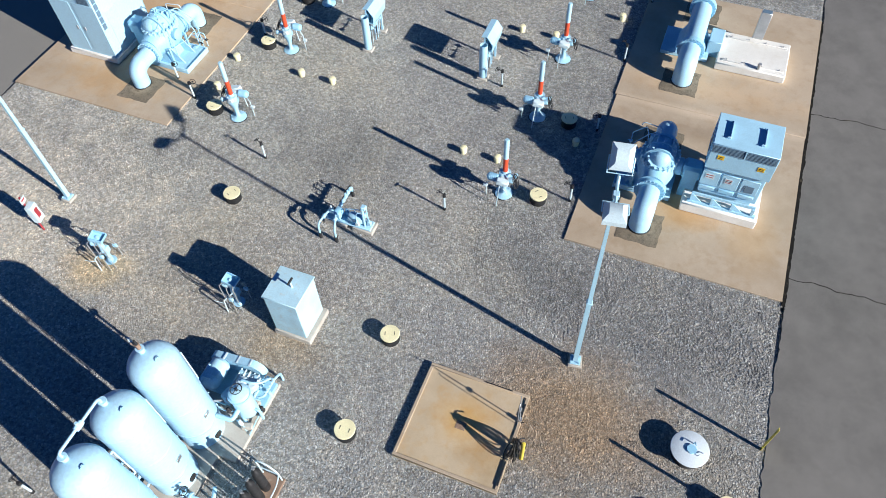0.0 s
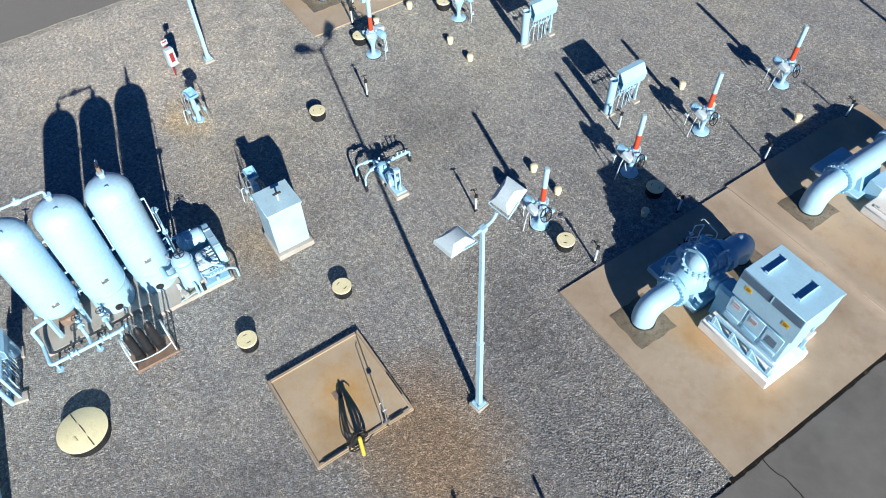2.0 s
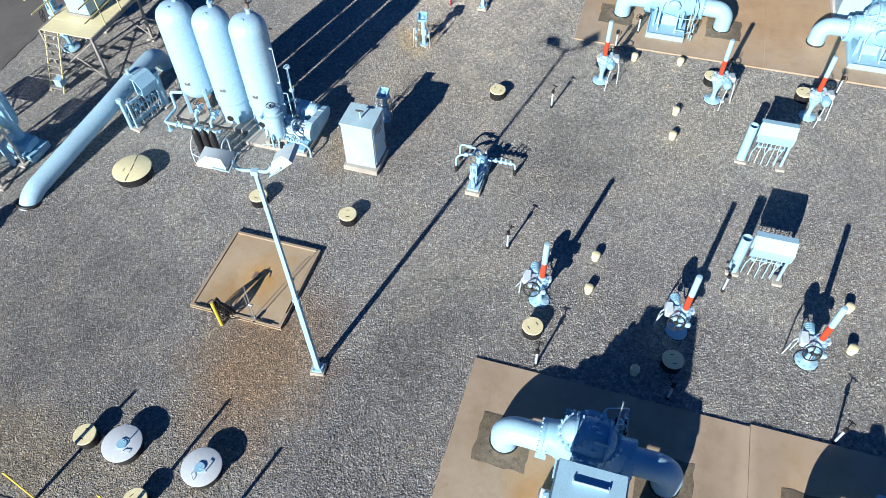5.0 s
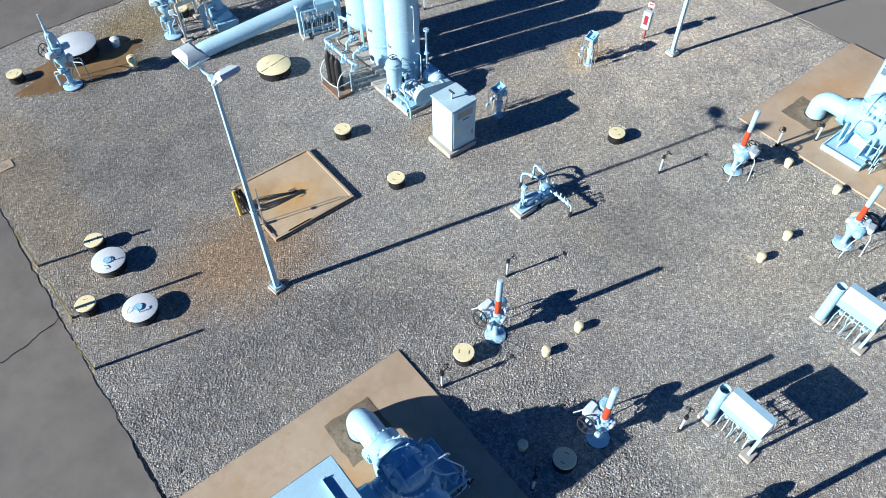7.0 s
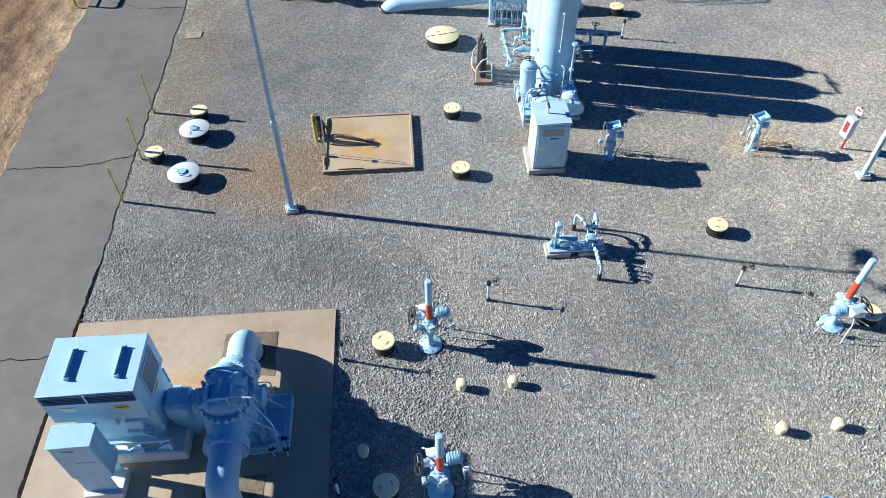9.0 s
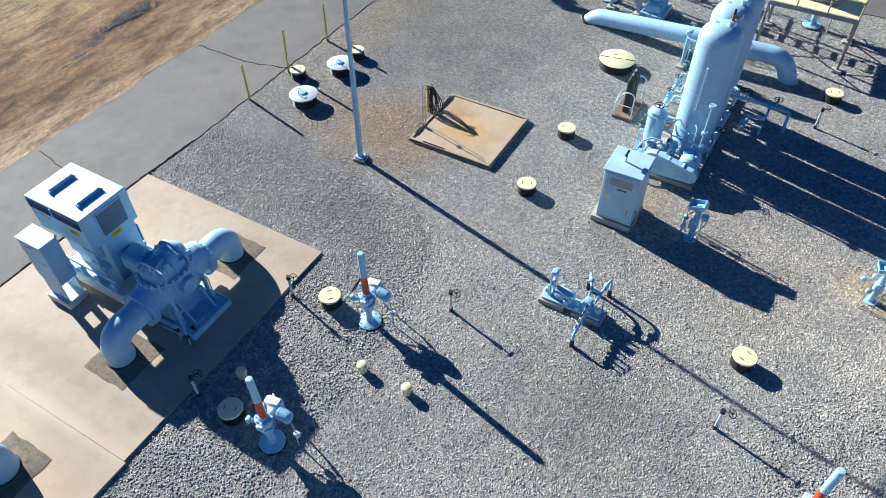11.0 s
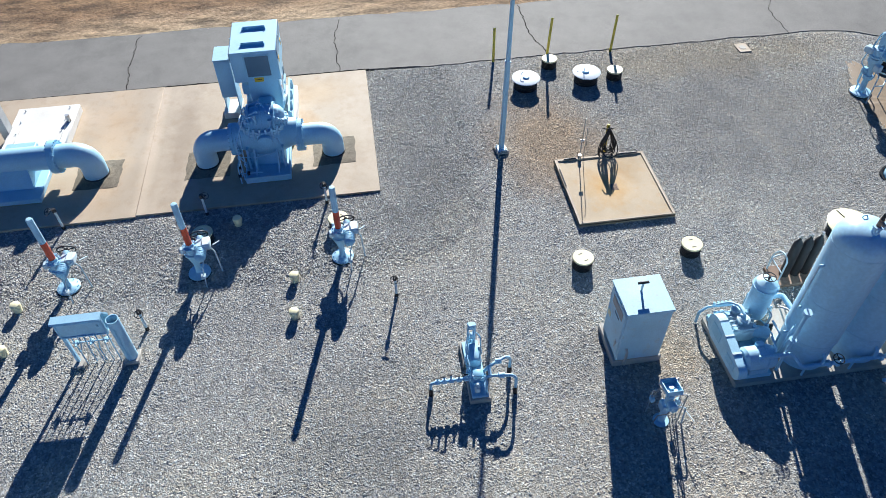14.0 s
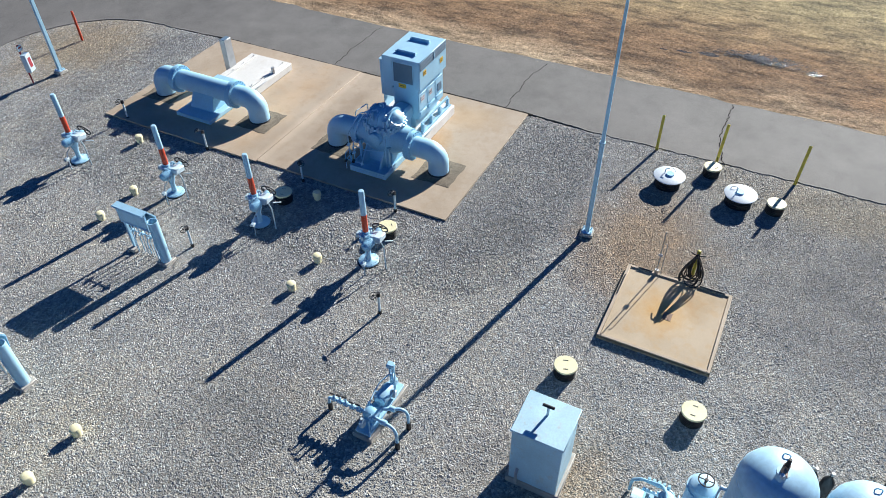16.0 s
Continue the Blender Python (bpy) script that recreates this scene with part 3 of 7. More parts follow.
def heap_strip(x0, y0, x1, y1):
    bm = B()
    inn = rounded(x0 + 0.02, y0 + 0.02, x1 - 0.02, y1 - 0.02, (0.01, 0.01, 0.01, 0.01), n=8, along=60)
    west, east = (2.85, 0.02) if x0 > -5 else (0.02, 2.85)
    out = rough_line(rounded(x0 - west, y0 - 2.85, x1 + east, y1 + 2.85, (2.6 if east > 1 else 0.02, 2.6 if east > 1 else 0.02, 2.6 if west > 1 else 0.02, 2.6 if west > 1 else 0.02), n=8, along=60), 0.05, 1.3)
    a = [bm.verts.new((x, y, 0.098)) for x, y in inn]
    c = [bm.verts.new((x, y, -0.01)) for x, y in out]
    for i in range(len(a)):
        j = (i + 1) % len(a)
        bm.faces.new((a[i], c[i], c[j], a[j]))
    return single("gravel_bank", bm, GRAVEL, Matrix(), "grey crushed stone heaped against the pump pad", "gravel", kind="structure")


for rect in PADS:
    heap_strip(*rect)


def stones(count, seed, least, most, name="gravel_stones"):
    """Loose angular stones over the yard, each a low five-sided chip with an off-centre peak."""
    r = np.random.default_rng(seed)
    x, y = r.uniform(-20.7, 4.70, count), r.uniform(-15.1, 23.4, count)
    keep = np.ones(count, bool)
    for x0, y0, x1, y1 in ((-1.3, 3.55, 4.6, 16.0), (-20.85, 3.5, -14.6, 16.0), (-3.34, -3.87, -0.76, -1.34), (-8.42, -8.0, -6.7, -3.22)):
        keep &= ~((x > x0) & (x < x1) & (y > y0) & (y < y1))
    for cx, cy, sx, sy, rad in ((4.66, -15.25, -1, 1, 3.4), (4.66, 23.6, -1, -1, 4.2), (-20.95, 23.6, 1, -1, 4.0), (-20.95, -15.25, 1, 1, 4.0)):
        u, v = (x - cx) * sx, (y - cy) * sy
        keep &= ~((u < rad) & (v < rad) & ((u - rad) ** 2 + (v - rad) ** 2 > (rad - 0.1) ** 2))
    x, y = x[keep], y[keep]
    n = len(x)
    size = least + (most - least) * r.random(n) ** 1.4
    ang = r.uniform(0, 6.283, n)[:, None] + np.arange(5)[None] * 1.2566 + r.uniform(-0.45, 0.45, (n, 5))
    rad = size[:, None] * r.uniform(0.70, 1.25, (n, 5))
    long = r.uniform(0.65, 1.0, n)[:, None]
    turn = r.uniform(0, 6.283, n)[:, None]
    u, w = rad * np.cos(ang), rad * np.sin(ang) * long
    v = np.zeros((n, 6, 3))
    v[:, :5, 0] = x[:, None] + u * np.cos(turn) - w * np.sin(turn)
    v[:, :5, 1] = y[:, None] + u * np.sin(turn) + w * np.cos(turn)
    lift = heap_height(x, y)
    v[:, :5, 2] = r.uniform(-0.006, 0.008, (n, 5)) + lift[:, None]
    v[:, 5, 0] = x + size * r.uniform(-0.5, 0.5, n)
    v[:, 5, 1] = y + size * r.uniform(-0.5, 0.5, n)
    v[:, 5, 2] = size * r.uniform(0.34, 0.76, n) + lift
    base = (np.arange(n) * 6)[:, None, None]
    f = (base + np.array([[i, (i + 1) % 5, 5] for i in range(5)])[None]).reshape(-1, 3)
    return scatter(name, v.reshape(-1, 3), f, STONES, "loose grey angular crushed stones covering the yard", "gravel")


stones(370000, 11, 0.017, 0.034)
stones(45000, 23, 0.030, 0.042, "gravel_lumps")


def tufts(count, seed):
    """Dry grass blades in clumps beyond the road."""
    r = np.random.default_rng(seed)
    cx, cy = r.uniform(8.5, 24.0, count // 14), r.uniform(-26.0, 34.0, count // 14)
    w = r.random(len(cx))
    k = r.integers(0, len(cx), count)
    x, y = cx[k] + r.normal(0, 0.10 + 0.10 * w[k]), cy[k] + r.normal(0, 0.10 + 0.10 * w[k])
    edge = r.random(count) < 0.012
    x[edge], y[edge] = 8.46 + r.normal(0, 0.07, edge.sum()) + 0.10 * np.sin(y[edge] * 1.9) * np.sin(y[edge] * 0.7), np.clip(y[edge] * 0.6, -13.0, 20.5)
    ok = (x > 8.5) | edge
    x, y, w = x[ok], y[ok], w[k][ok]
    n = len(x)
    a, h = r.uniform(0, 6.283, n), (0.010 + 0.020 * r.random(n)) * (0.5 + w)
    lean = r.uniform(0.6, 2.5, n) * h
    v = np.zeros((n, 3, 3))
    dx, dy = 0.012 * np.cos(a), 0.012 * np.sin(a)
    v[:, 0, 0], v[:, 0, 1] = x - dx, y - dy
    v[:, 1, 0], v[:, 1, 1] = x + dx, y + dy
    v[:, 2, 0], v[:, 2, 1] = x - lean * np.sin(a), y + lean * np.cos(a)
    near = edge[ok]
    v[:, :2, 2] = np.where(near & (x < 8.56), -0.01, -0.11)[:, None]
    v[:, 2, 2] = v[:, 0, 2] + 0.01 + h
    return scatter("dry_grass", v.reshape(-1, 3), np.arange(n * 3).reshape(-1, 3), STRAW, "dry straw-coloured winter grass beyond the road", "grass")


tufts(150000, 5)

# concrete pads of the two pump rows
SEAM = 9.85
bm = B()
prev = None
for k in range(420):
    y = 3.40 + 12.6 * k / 419
    a = 4.625 - 0.02
    b = 4.70 + 0.045 * noise.noise((y * 2.1, 4.0, 0.0)) + 0.03 * noise.noise((y * 9.0, 1.0, 0.0))
    cur = (bm.verts.new((a, y, road_z(a, y) + 0.006)), bm.verts.new((b, y, road_z(b, y) + 0.006)))
    if prev:
        bm.faces.new((prev[0], prev[1], cur[1], cur[0]))
    prev = cur
single("joint", bm, CRACK, Matrix(), "dark dirt-filled joint between concrete pad and asphalt", "joint", kind="structure")


def pad(name, x0, y0, x1, y1, z, material, label, category="concrete pad", base=-0.12):
    bm = B()
    add_box(bm, ((x0 + x1) / 2, (y0 + y1) / 2, (z + base) / 2), (x1 - x0, y1 - y0, z - base), 0.004)
    return single(name, bm, material, Matrix(), label, category, kind="structure")


pad("pad_east_south", -1.30, 3.53, 4.60, SEAM - 0.001, 0.15, PAD, "tan weathered concrete pump pad with stains")
pad("pad_east_north", -1.36, SEAM + 0.001, 4.62, 16.0, 0.158, PAD, "tan weathered concrete pump pad with a bare pipe spool")
pad("pad_west_south", -20.85, 3.50, -14.60, SEAM - 0.001, 0.15, PAD, "tan weathered concrete pump pad of the far row")
pad("pad_west_north", -20.85, SEAM + 0.001, -14.60, 16.0, 0.158, PAD, "tan weathered concrete pump pad of the far row")
for x, y, z in ((0.58, 4.68, 0.15), (0.52, 8.15, 0.15), (0.52, 11.1, 0.158), (0.60, 15.1, 0.158), (-16.43, 4.72, 0.15), (-16.5, 8.45, 0.15)):
    bm = B()
    spot = pose(x, y, z, 0, 0, 90 * (round(x * 31 + y * 17) % 4))
    x, y, z = 0.0, 0.0, 0.0
    rim = rough_line(rounded(x - 0.60, y - 0.59, x + 0.60, y + 0.59, (0.02, 0.02, 0.02, 0.02), n=2, along=22), 0.035, 4.0)
    rows = []
    for k, (f, dz) in enumerate(((1.0, -0.02), (0.995, 0.006), (0.93, 0.011), (0.7, 0.015), (0.45, 0.020))):
        rows.append([bm.verts.new((x + (px - x) * f, y + (py - y) * f, z + dz + (0.008 * noise.noise((px * 7, py * 7, f * 9)) if k > 1 else 0))) for px, py in rim])
    for a, b in zip(rows, rows[1:]):
        for k in range(len(a)):
            bm.faces.new((a[k], a[(k + 1) % len(a)], b[(k + 1) % len(a)], b[k]))
    bm.faces.new(rows[-1])
    single("patch", bm, PATCH, spot, "rough dark grey concrete infill round a buried pipe", "concrete patch", "pipe infill patches", "structure")

for name, cx, cy, rx, ry, mat2, z, label in (("wet_soil", 0.42, -12.35, 2.05, 1.12, SOIL, 0.036, "wet golden-brown soil round the south vault"),):
    bm = B()
    rim = []
    for i in range(90):
        a = 2 * math.pi * i / 90
        k = 1 + 0.30 * noise.noise((math.cos(a) * 1.8 + cx, math.sin(a) * 1.8, 2.0)) + 0.22 * noise.noise((math.cos(a) * 9 + cx, math.sin(a) * 9, 7.0)) + 0.12 * noise.noise((math.cos(a) * 23, math.sin(a) * 23, 4.0))
        rim.append((cx + rx * k * math.cos(a), cy + ry * k * math.sin(a), k))
    hub = bm.verts.new((cx, cy, z))
    inner = [bm.verts.new((cx + (x - cx) * 0.8, cy + (y - cy) * 0.8, z)) for x, y, k in rim]
    outer2 = [bm.verts.new((x, y, 0.0)) for x, y, k in rim]
    for i in range(90):
        j = (i + 1) % 90
        bm.faces.new((hub, inner[i], inner[j]))
        bm.faces.new((inner[i], outer2[i], outer2[j], inner[j]))
    single(name, bm, mat2, Matrix(), label, "soil", kind="structure")

# plain gravel utility cover near the road
bm = B()
add_box(bm, (0, 0, 0.012), (0.54, 0.42, 0.04), 0.012)
cover = thing("ground_box", pose(4.1, -9.03, 0, 0, 0, 0), "small square concrete handhole cover flush in the gravel", "utility box")
part("frame", bm, PAD, cover)
bm = B()
add_cyl(bm, (0, 0, 0.02), (0, 0, 0.040), 0.11, seg=16)
part("lid", bm, GREYSTEEL, cover)


# ---- light poles ----
def light_pole(m):
    t = thing("light_pole", m, "tall pale square steel pole with two floodlights on a cross arm", "light pole", "yard light poles")
    bm = B()
    add_box(bm, (0, 0, 0.04), (0.34, 0.34, 0.10), 0.015)
    part("footing", bm, GREYCONC, t)
    bm = B()
    add_box(bm, (0, 0, 0.105), (0.26, 0.26, 0.03), 0.006)
    for i in (-1, 1):
        for j in (-1, 1):
            add_cyl(bm, (i * 0.10, j * 0.10, 0.11), (i * 0.10, j * 0.10, 0.17), 0.016, seg=6)
    part("base_plate", bm, BLUE, t)
    bm = B()
    for z0, z1, w0, w1 in ((0.12, 2.9, 0.058, 0.052), (2.9, 6.62, 0.045, 0.031)):
        m2 = Matrix.Translation((0, 0, (z0 + z1) / 2)) @ pose(0, 0, 0, 0, 0, 45)
        bmesh.ops.create_cone(bm, cap_ends=True, segments=4, radius1=w0 * 1.414, radius2=w1 * 1.414, depth=z1 - z0, matrix=m2)
    part("shaft", bm, POLE_PAINT, t)
    bm = B()
    add_box(bm, (0, 0, 2.9), (0.14, 0.14, 0.05), 0.008)
    part("collar", bm, POLE_PAINT, t)
    bm = B()
    add_box(bm, (0, 0, 6.60), (0.12, 0.14, 0.10), 0.01)
    part("collar", bm, POLE_PAINT, t)
    bm = B()
    add_tube(bm, fillet([(0, -0.36, 6.80), (0, -0.30, 6.62), (0, 0.24, 6.62), (0, 0.32, 6.76)], 0.10, 5), 0.032, 8)
    part("cross_arm", bm, POLE_PAINT, t)
    for s, tip, cy, cz in ((-1, 8, -0.63, 6.84), (1, 40, 0.58, 6.96)):
        rot = pose(0, 0, 0, s * tip, 0, 0)
        c = Vector((0, cy, cz))
        bm = B()
        # housing: a shallow box with a hipped back
        m2 = Matrix.Translation(c) @ rot
        lo = [bm.verts.new(m2 @ Vector((x, y, -0.05))) for x, y in ((-0.205, -0.25), (0.205, -0.25), (0.205, 0.25), (-0.205, 0.25))]
        md = [bm.verts.new(m2 @ Vector((x, y, 0.03))) for x, y in ((-0.205, -0.25), (0.205, -0.25), (0.205, 0.25), (-0.205, 0.25))]
        hi = [bm.verts.new(m2 @ Vector((x, y, 0.12))) for x, y in ((-0.11, -0.13), (0.11, -0.13), (0.11, 0.13), (-0.11, 0.13))]
        bm.faces.new(hi)
        bm.faces.new(list(reversed(lo)))
        for a, b in ((lo, md), (md, hi)):
            for i in range(4):
                bm.faces.new((a[i], a[(i + 1) % 4], b[(i + 1) % 4], b[i]))
        lamp = part("floodlight", bm, WHITE, t)
        bm = B()
        add_box(bm, m2 @ Vector((0, 0, -0.056)), (0.37, 0.46, 0.012), 0, rot)
        part("lens", bm, CHROME, lamp, "clear floodlight glass")
        bm = B()
        add_tube(bm, [m2 @ Vector(p) for p in ((-0.225, 0.02, 0.0), (-0.225, -s * 0.30, -0.02), (0.225, -s * 0.30, -0.02), (0.225, 0.02, 0.0))], 0.016, 6)
        part("yoke", bm, POLE_PAINT, lamp)
    return t


pole = light_pole(pose(0, 0, 0, 0.7, -0.6, 8.5))
copy_thing(pole, pose(-15.70, -0.10, 0.02))
copy_thing(pole, pose(0.11, 19.78, 0.02))


# ---- pump units ----
def nuts(parent, c, axis, R, n, r, h, mat2):
    """A bolt circle, joined as one part."""
    bm = B()
    add_bolts(bm, c, axis, R, n, r, h)
    ob = part("bolts", bm, mat2, parent)
    return tagged(ob, "", "", "", "stuff")


def elbow(bm, x, y0, y1, z, r, rad):
    """A pipe that rises at (x, y0) and bends over to run along y to y1."""
    add_tube(bm, fillet([(x, y0, 0.0), (x, y0, z), (x, y1, z)], rad, 14), r, 28)


def flange_pair(bm, c, axis, r, gap=0.11):
    a = Vector(axis)
    for s in (-1, 1):
        p = Vector(c) + a * s * gap * 0.5
        add_cyl(bm, p - a * 0.04, p + a * 0.04, r, seg=32)


def sign(parent, name, c, size, material, face, bars=(), label=""):
    """A flat plate on a face whose normal is face, with plain bars for its writing."""
    n = Vector(face)
    bm = B()
    sx, sz = size
    s = (sx, 0.008, sz) if abs(n.y) > 0.5 else (0.008, sx, sz)
    add_box(bm, c, s)
    plate = part(name, bm, material, parent, label)
    for dz, w, mat2 in bars:
        bm = B()
        s2 = (w, 0.006, 0.02) if abs(n.y) > 0.5 else (0.006, w, 0.02)
        add_box(bm, Vector(c) + n * 0.005 + Vector((0, 0, dz)), s2)
        part("bar", bm, mat2, plate)
    return plate


def pump_unit(m, mx, hooded, label):
    t = thing("pump_unit", m, label, "pump", "pump units")
    z_in, z_out, rp = (0.67, 0.74, 0.30) if hooded else (0.70, 0.72, 0.28)

    def X(v):
        return mx * v

    for name, s in (("suction_elbow", -1), ("discharge_elbow", 1)):
        zc = z_out if s > 0 else z_in
        bm = B()
        elbow(bm, X(0.06), -1.71 if s < 0 else 1.76, s * 0.78, zc, rp, zc - 0.01)
        e = part(name, bm, BLUE, t)
        bm = B()
        flange_pair(bm, (X(0.06), s * 0.87, zc), (0, 1, 0), rp + 0.135, 0.085)
        part("flange", bm, BLUE_DEEP_SHADE, e)
        nuts(e, (X(0.06), s * 0.87, zc), (0, 1, 0), rp + 0.105, 24, 0.024, 0.115, BLUE)
        bm = B()
        add_ring(bm, (X(0.06), (-1.71 if s < 0 else 1.76), 0.025), (0, 0, 1), rp, 0.03, 28, 6)
        part("sleeve", bm, BLACK, e)
    bm = B()
    add_lathe(bm, [(0.36, -0.84), (0.38, -0.66), (0.45, -0.50), (0.52, -0.25), (0.54, 0.0), (0.52, 0.25), (0.45, 0.50), (0.38, 0.66), (0.36, 0.84)],
              (X(0.05), 0, 0.82), (0, 1, 0), 30)
    add_lathe(bm, [(0.44, 0.78), (0.46, 1.0), (0.50, 1.08)], (X(0.06), 0.02, 0), seg=30)
    part("lower_casing", bm, BLUE_DEEP_SHADE, t)
    seg = 36
    for z0, z1, name in ((1.08, 1.155, "lower_split_flange"), (1.165, 1.24, "upper_split_flange")):
        bm = B()
        ring = []
        for z in (z0, z1):
            ring.append([bm.verts.new((X(0.06 + 0.53 * math.cos(2 * math.pi * i / seg)), 0.02 + 0.63 * math.sin(2 * math.pi * i / seg), z)) for i in range(seg)])
        bm.faces.new(ring[1])
        bm.faces.new(list(reversed(ring[0])))
        for i in range(seg):
            j = (i + 1) % seg
            bm.faces.new((ring[0][i], ring[0][j], ring[1][j], ring[1][i]))
        part(name, bm, BLUE, t)
    bm = B()
    for i in range(24):
        a = 2 * math.pi * (i + 0.5) / 24
        p = (X(0.06 + 0.515 * math.cos(a)), 0.02 + 0.615 * math.sin(a))
        add_cyl(bm, (*p, 1.00), (*p, 1.33), 0.038, seg=8)
    tagged(part("bolts", bm, BLUE, t), "", "", "", "stuff")
    bm = B()
    add_lathe(bm, [(0.0, -0.56), (0.18, -0.55), (0.30, -0.48), (0.36, -0.34), (0.41, -0.10), (0.42, 0.10), (0.40, 0.28), (0.33, 0.42), (0.18, 0.50), (0.0, 0.51)],
              (X(0.06), 0.02, 1.26), (0, 1, -0.10), 28)
    part("upper_casing", bm, BLUE_DEEP_SHADE, t)
    for yy in (-0.30, 0.04, 0.36):
        bm = B()
        add_lathe(bm, [(0.34, -0.022), (0.44, -0.022), (0.44, 0.022), (0.34, 0.022)], (X(0.06), yy, 1.27 - 0.08 * yy), (0, 1, 0), 24)
        part("casing_rib", bm, BLUE_DEEP_SHADE, t)
    for xx in (-0.12, 0.10, 0.30):
        bm = B()
        add_box(bm, (X(xx), 0.26, 1.50), (0.05, 0.46, 0.28), 0.02, pose(0, 0, 0, -22, 0, 0))
        part("stiffener", bm, BLUE_DEEP_SHADE, t)
    bm = B()
    add_ring(bm, (X(0.06), 0.06, 1.74), (1, 0, 0), 0.06, 0.016, 16, 6)
    part("lifting_eye", bm, BLUE, t)
    for xx, yy in ((-0.30, -0.20), (0.40, 0.10), (-0.28, 0.36)):
        bm = B()
        add_cyl(bm, (X(xx), yy, 1.24), (X(xx), yy, 1.46), 0.045, seg=10)
        add_cyl(bm, (X(xx), yy, 1.44), (X(xx), yy, 1.50), 0.065, seg=6)
        part("plug", bm, BLUE, t)
    bm = B()
    add_cyl(bm, (X(-0.30), 0.18, 1.40), (X(-0.30), 0.18, 1.70), 0.05, seg=10)
    part("vent_stub", bm, BLUE_DEEP_SHADE, t)
    # long inspection dome on top, reaching over the suction side
    ax = (X(0.12), -0.55, 0.83)
    bm = B()
    add_lathe(bm, [(0.30, -0.16), (0.33, -0.04), (0.35, -0.035), (0.35, 0.045), (0.26, 0.05), (0.24, 0.10), (0.17, 0.17), (0.08, 0.20), (0.0, 0.205)], (X(0.10), -0.32, 1.43), ax, 28)
    dome = part("end_cover", bm, BLUE, t)
    nuts(dome, (X(0.10), -0.32, 1.435), ax, 0.345, 16, 0.034, 0.06, BLUE)
    bm = B()
    add_cyl(bm, (X(-0.60), 0, 0.98), (X(0.95), 0, 0.98), 0.15, seg=20)
    part("shaft_sleeve", bm, BLUE_DEEP_SHADE, t)
    bm = B()
    add_lathe(bm, [(0.18, 0.0), (0.20, 0.04), (0.20, 0.18), (0.13, 0.22), (0.0, 0.23)], (X(-0.42), 0, 0.98), (X(-1), 0, 0), 20)
    part("bearing_housing", bm, BLUE_DEEP_SHADE, t)
    bm = B()
    add_lathe(bm, [(0.24, 0.0), (0.26, 0.04), (0.26, 0.18), (0.18, 0.22)], (X(0.54), 0, 0.98), (X(1), 0, 0), 20)
    part("bearing_housing", bm, BLUE_DEEP_SHADE, t)
    bm = B()
    x0, x1, y0, y1 = (-1.0, 0.66, -0.54, 0.66) if hooded else (-1.15, 0.66, -0.74, 0.54)
    add_box(bm, (X((x0 + x1) / 2), (y0 + y1) / 2, 0.07), (x1 - x0, y1 - y0, 0.14), 0.015)
    part("drip_tray", bm, BLUE, t)
    bm = B()
    ym = (y0 + y1) / 2
    v1 = [bm.verts.new((X(x), ym + y, 0.135)) for x, y in ((-0.42, -0.50), (0.50, -0.50), (0.50, 0.50), (-0.42, 0.50))]
    v2 = [bm.verts.new((X(x), ym + y, 0.62)) for x, y in ((-0.22, -0.42), (0.32, -0.42), (0.32, 0.42), (-0.22, 0.42))]
    for i in range(4):
        bm.faces.new((v1[i], v1[(i + 1) % 4], v2[(i + 1) % 4], v2[i]))
    bm.faces.new(v2)
    bm.faces.new(list(reversed(v1)))
    part("pump_base", bm, BLUE_DEEP_SHADE, t)
    for cx, cy, sx, sy in (((x0 + x1) / 2, y0 + 0.02, x1 - x0, 0.04), ((x0 + x1) / 2, y1 - 0.02, x1 - x0, 0.04), (x0 + 0.02, ym, 0.04, y1 - y0 - 0.09)):
        bm = B()
        add_box(bm, (X(cx), cy, 0.165), (sx, sy, 0.06), 0.006)
        part("tray_rim", bm, BLUE, t)
    for yy in (ym - 0.30, ym + 0.30):
        bm = B()
        tri = [(-0.86, 0.135), (-0.30, 0.135), (-0.30, 0.72), (-0.40, 0.72)]
        f = [bm.verts.new((X(x), yy - 0.02, z)) for x, z in tri]
        b = [bm.verts.new((X(x), yy + 0.02, z)) for x, z in tri]
        bm.faces.new(f)
        bm.faces.new(list(reversed(b)))
        for k in range(4):
            bm.faces.new((f[k], b[k], b[(k + 1) % 4], f[(k + 1) % 4]))
        part("gusset", bm, BLUE, t)
    for yy in (ym - 0.46, ym + 0.46):
        bm = B()
        add_box(bm, (X(-0.52), yy, 0.46), (0.09, 0.07, 0.66), 0.01)
        add_box(bm, (X(-0.34), yy, 0.72), (0.42, 0.07, 0.09), 0.01)
        part("pump_foot", bm, BLUE_DEEP_SHADE, t)
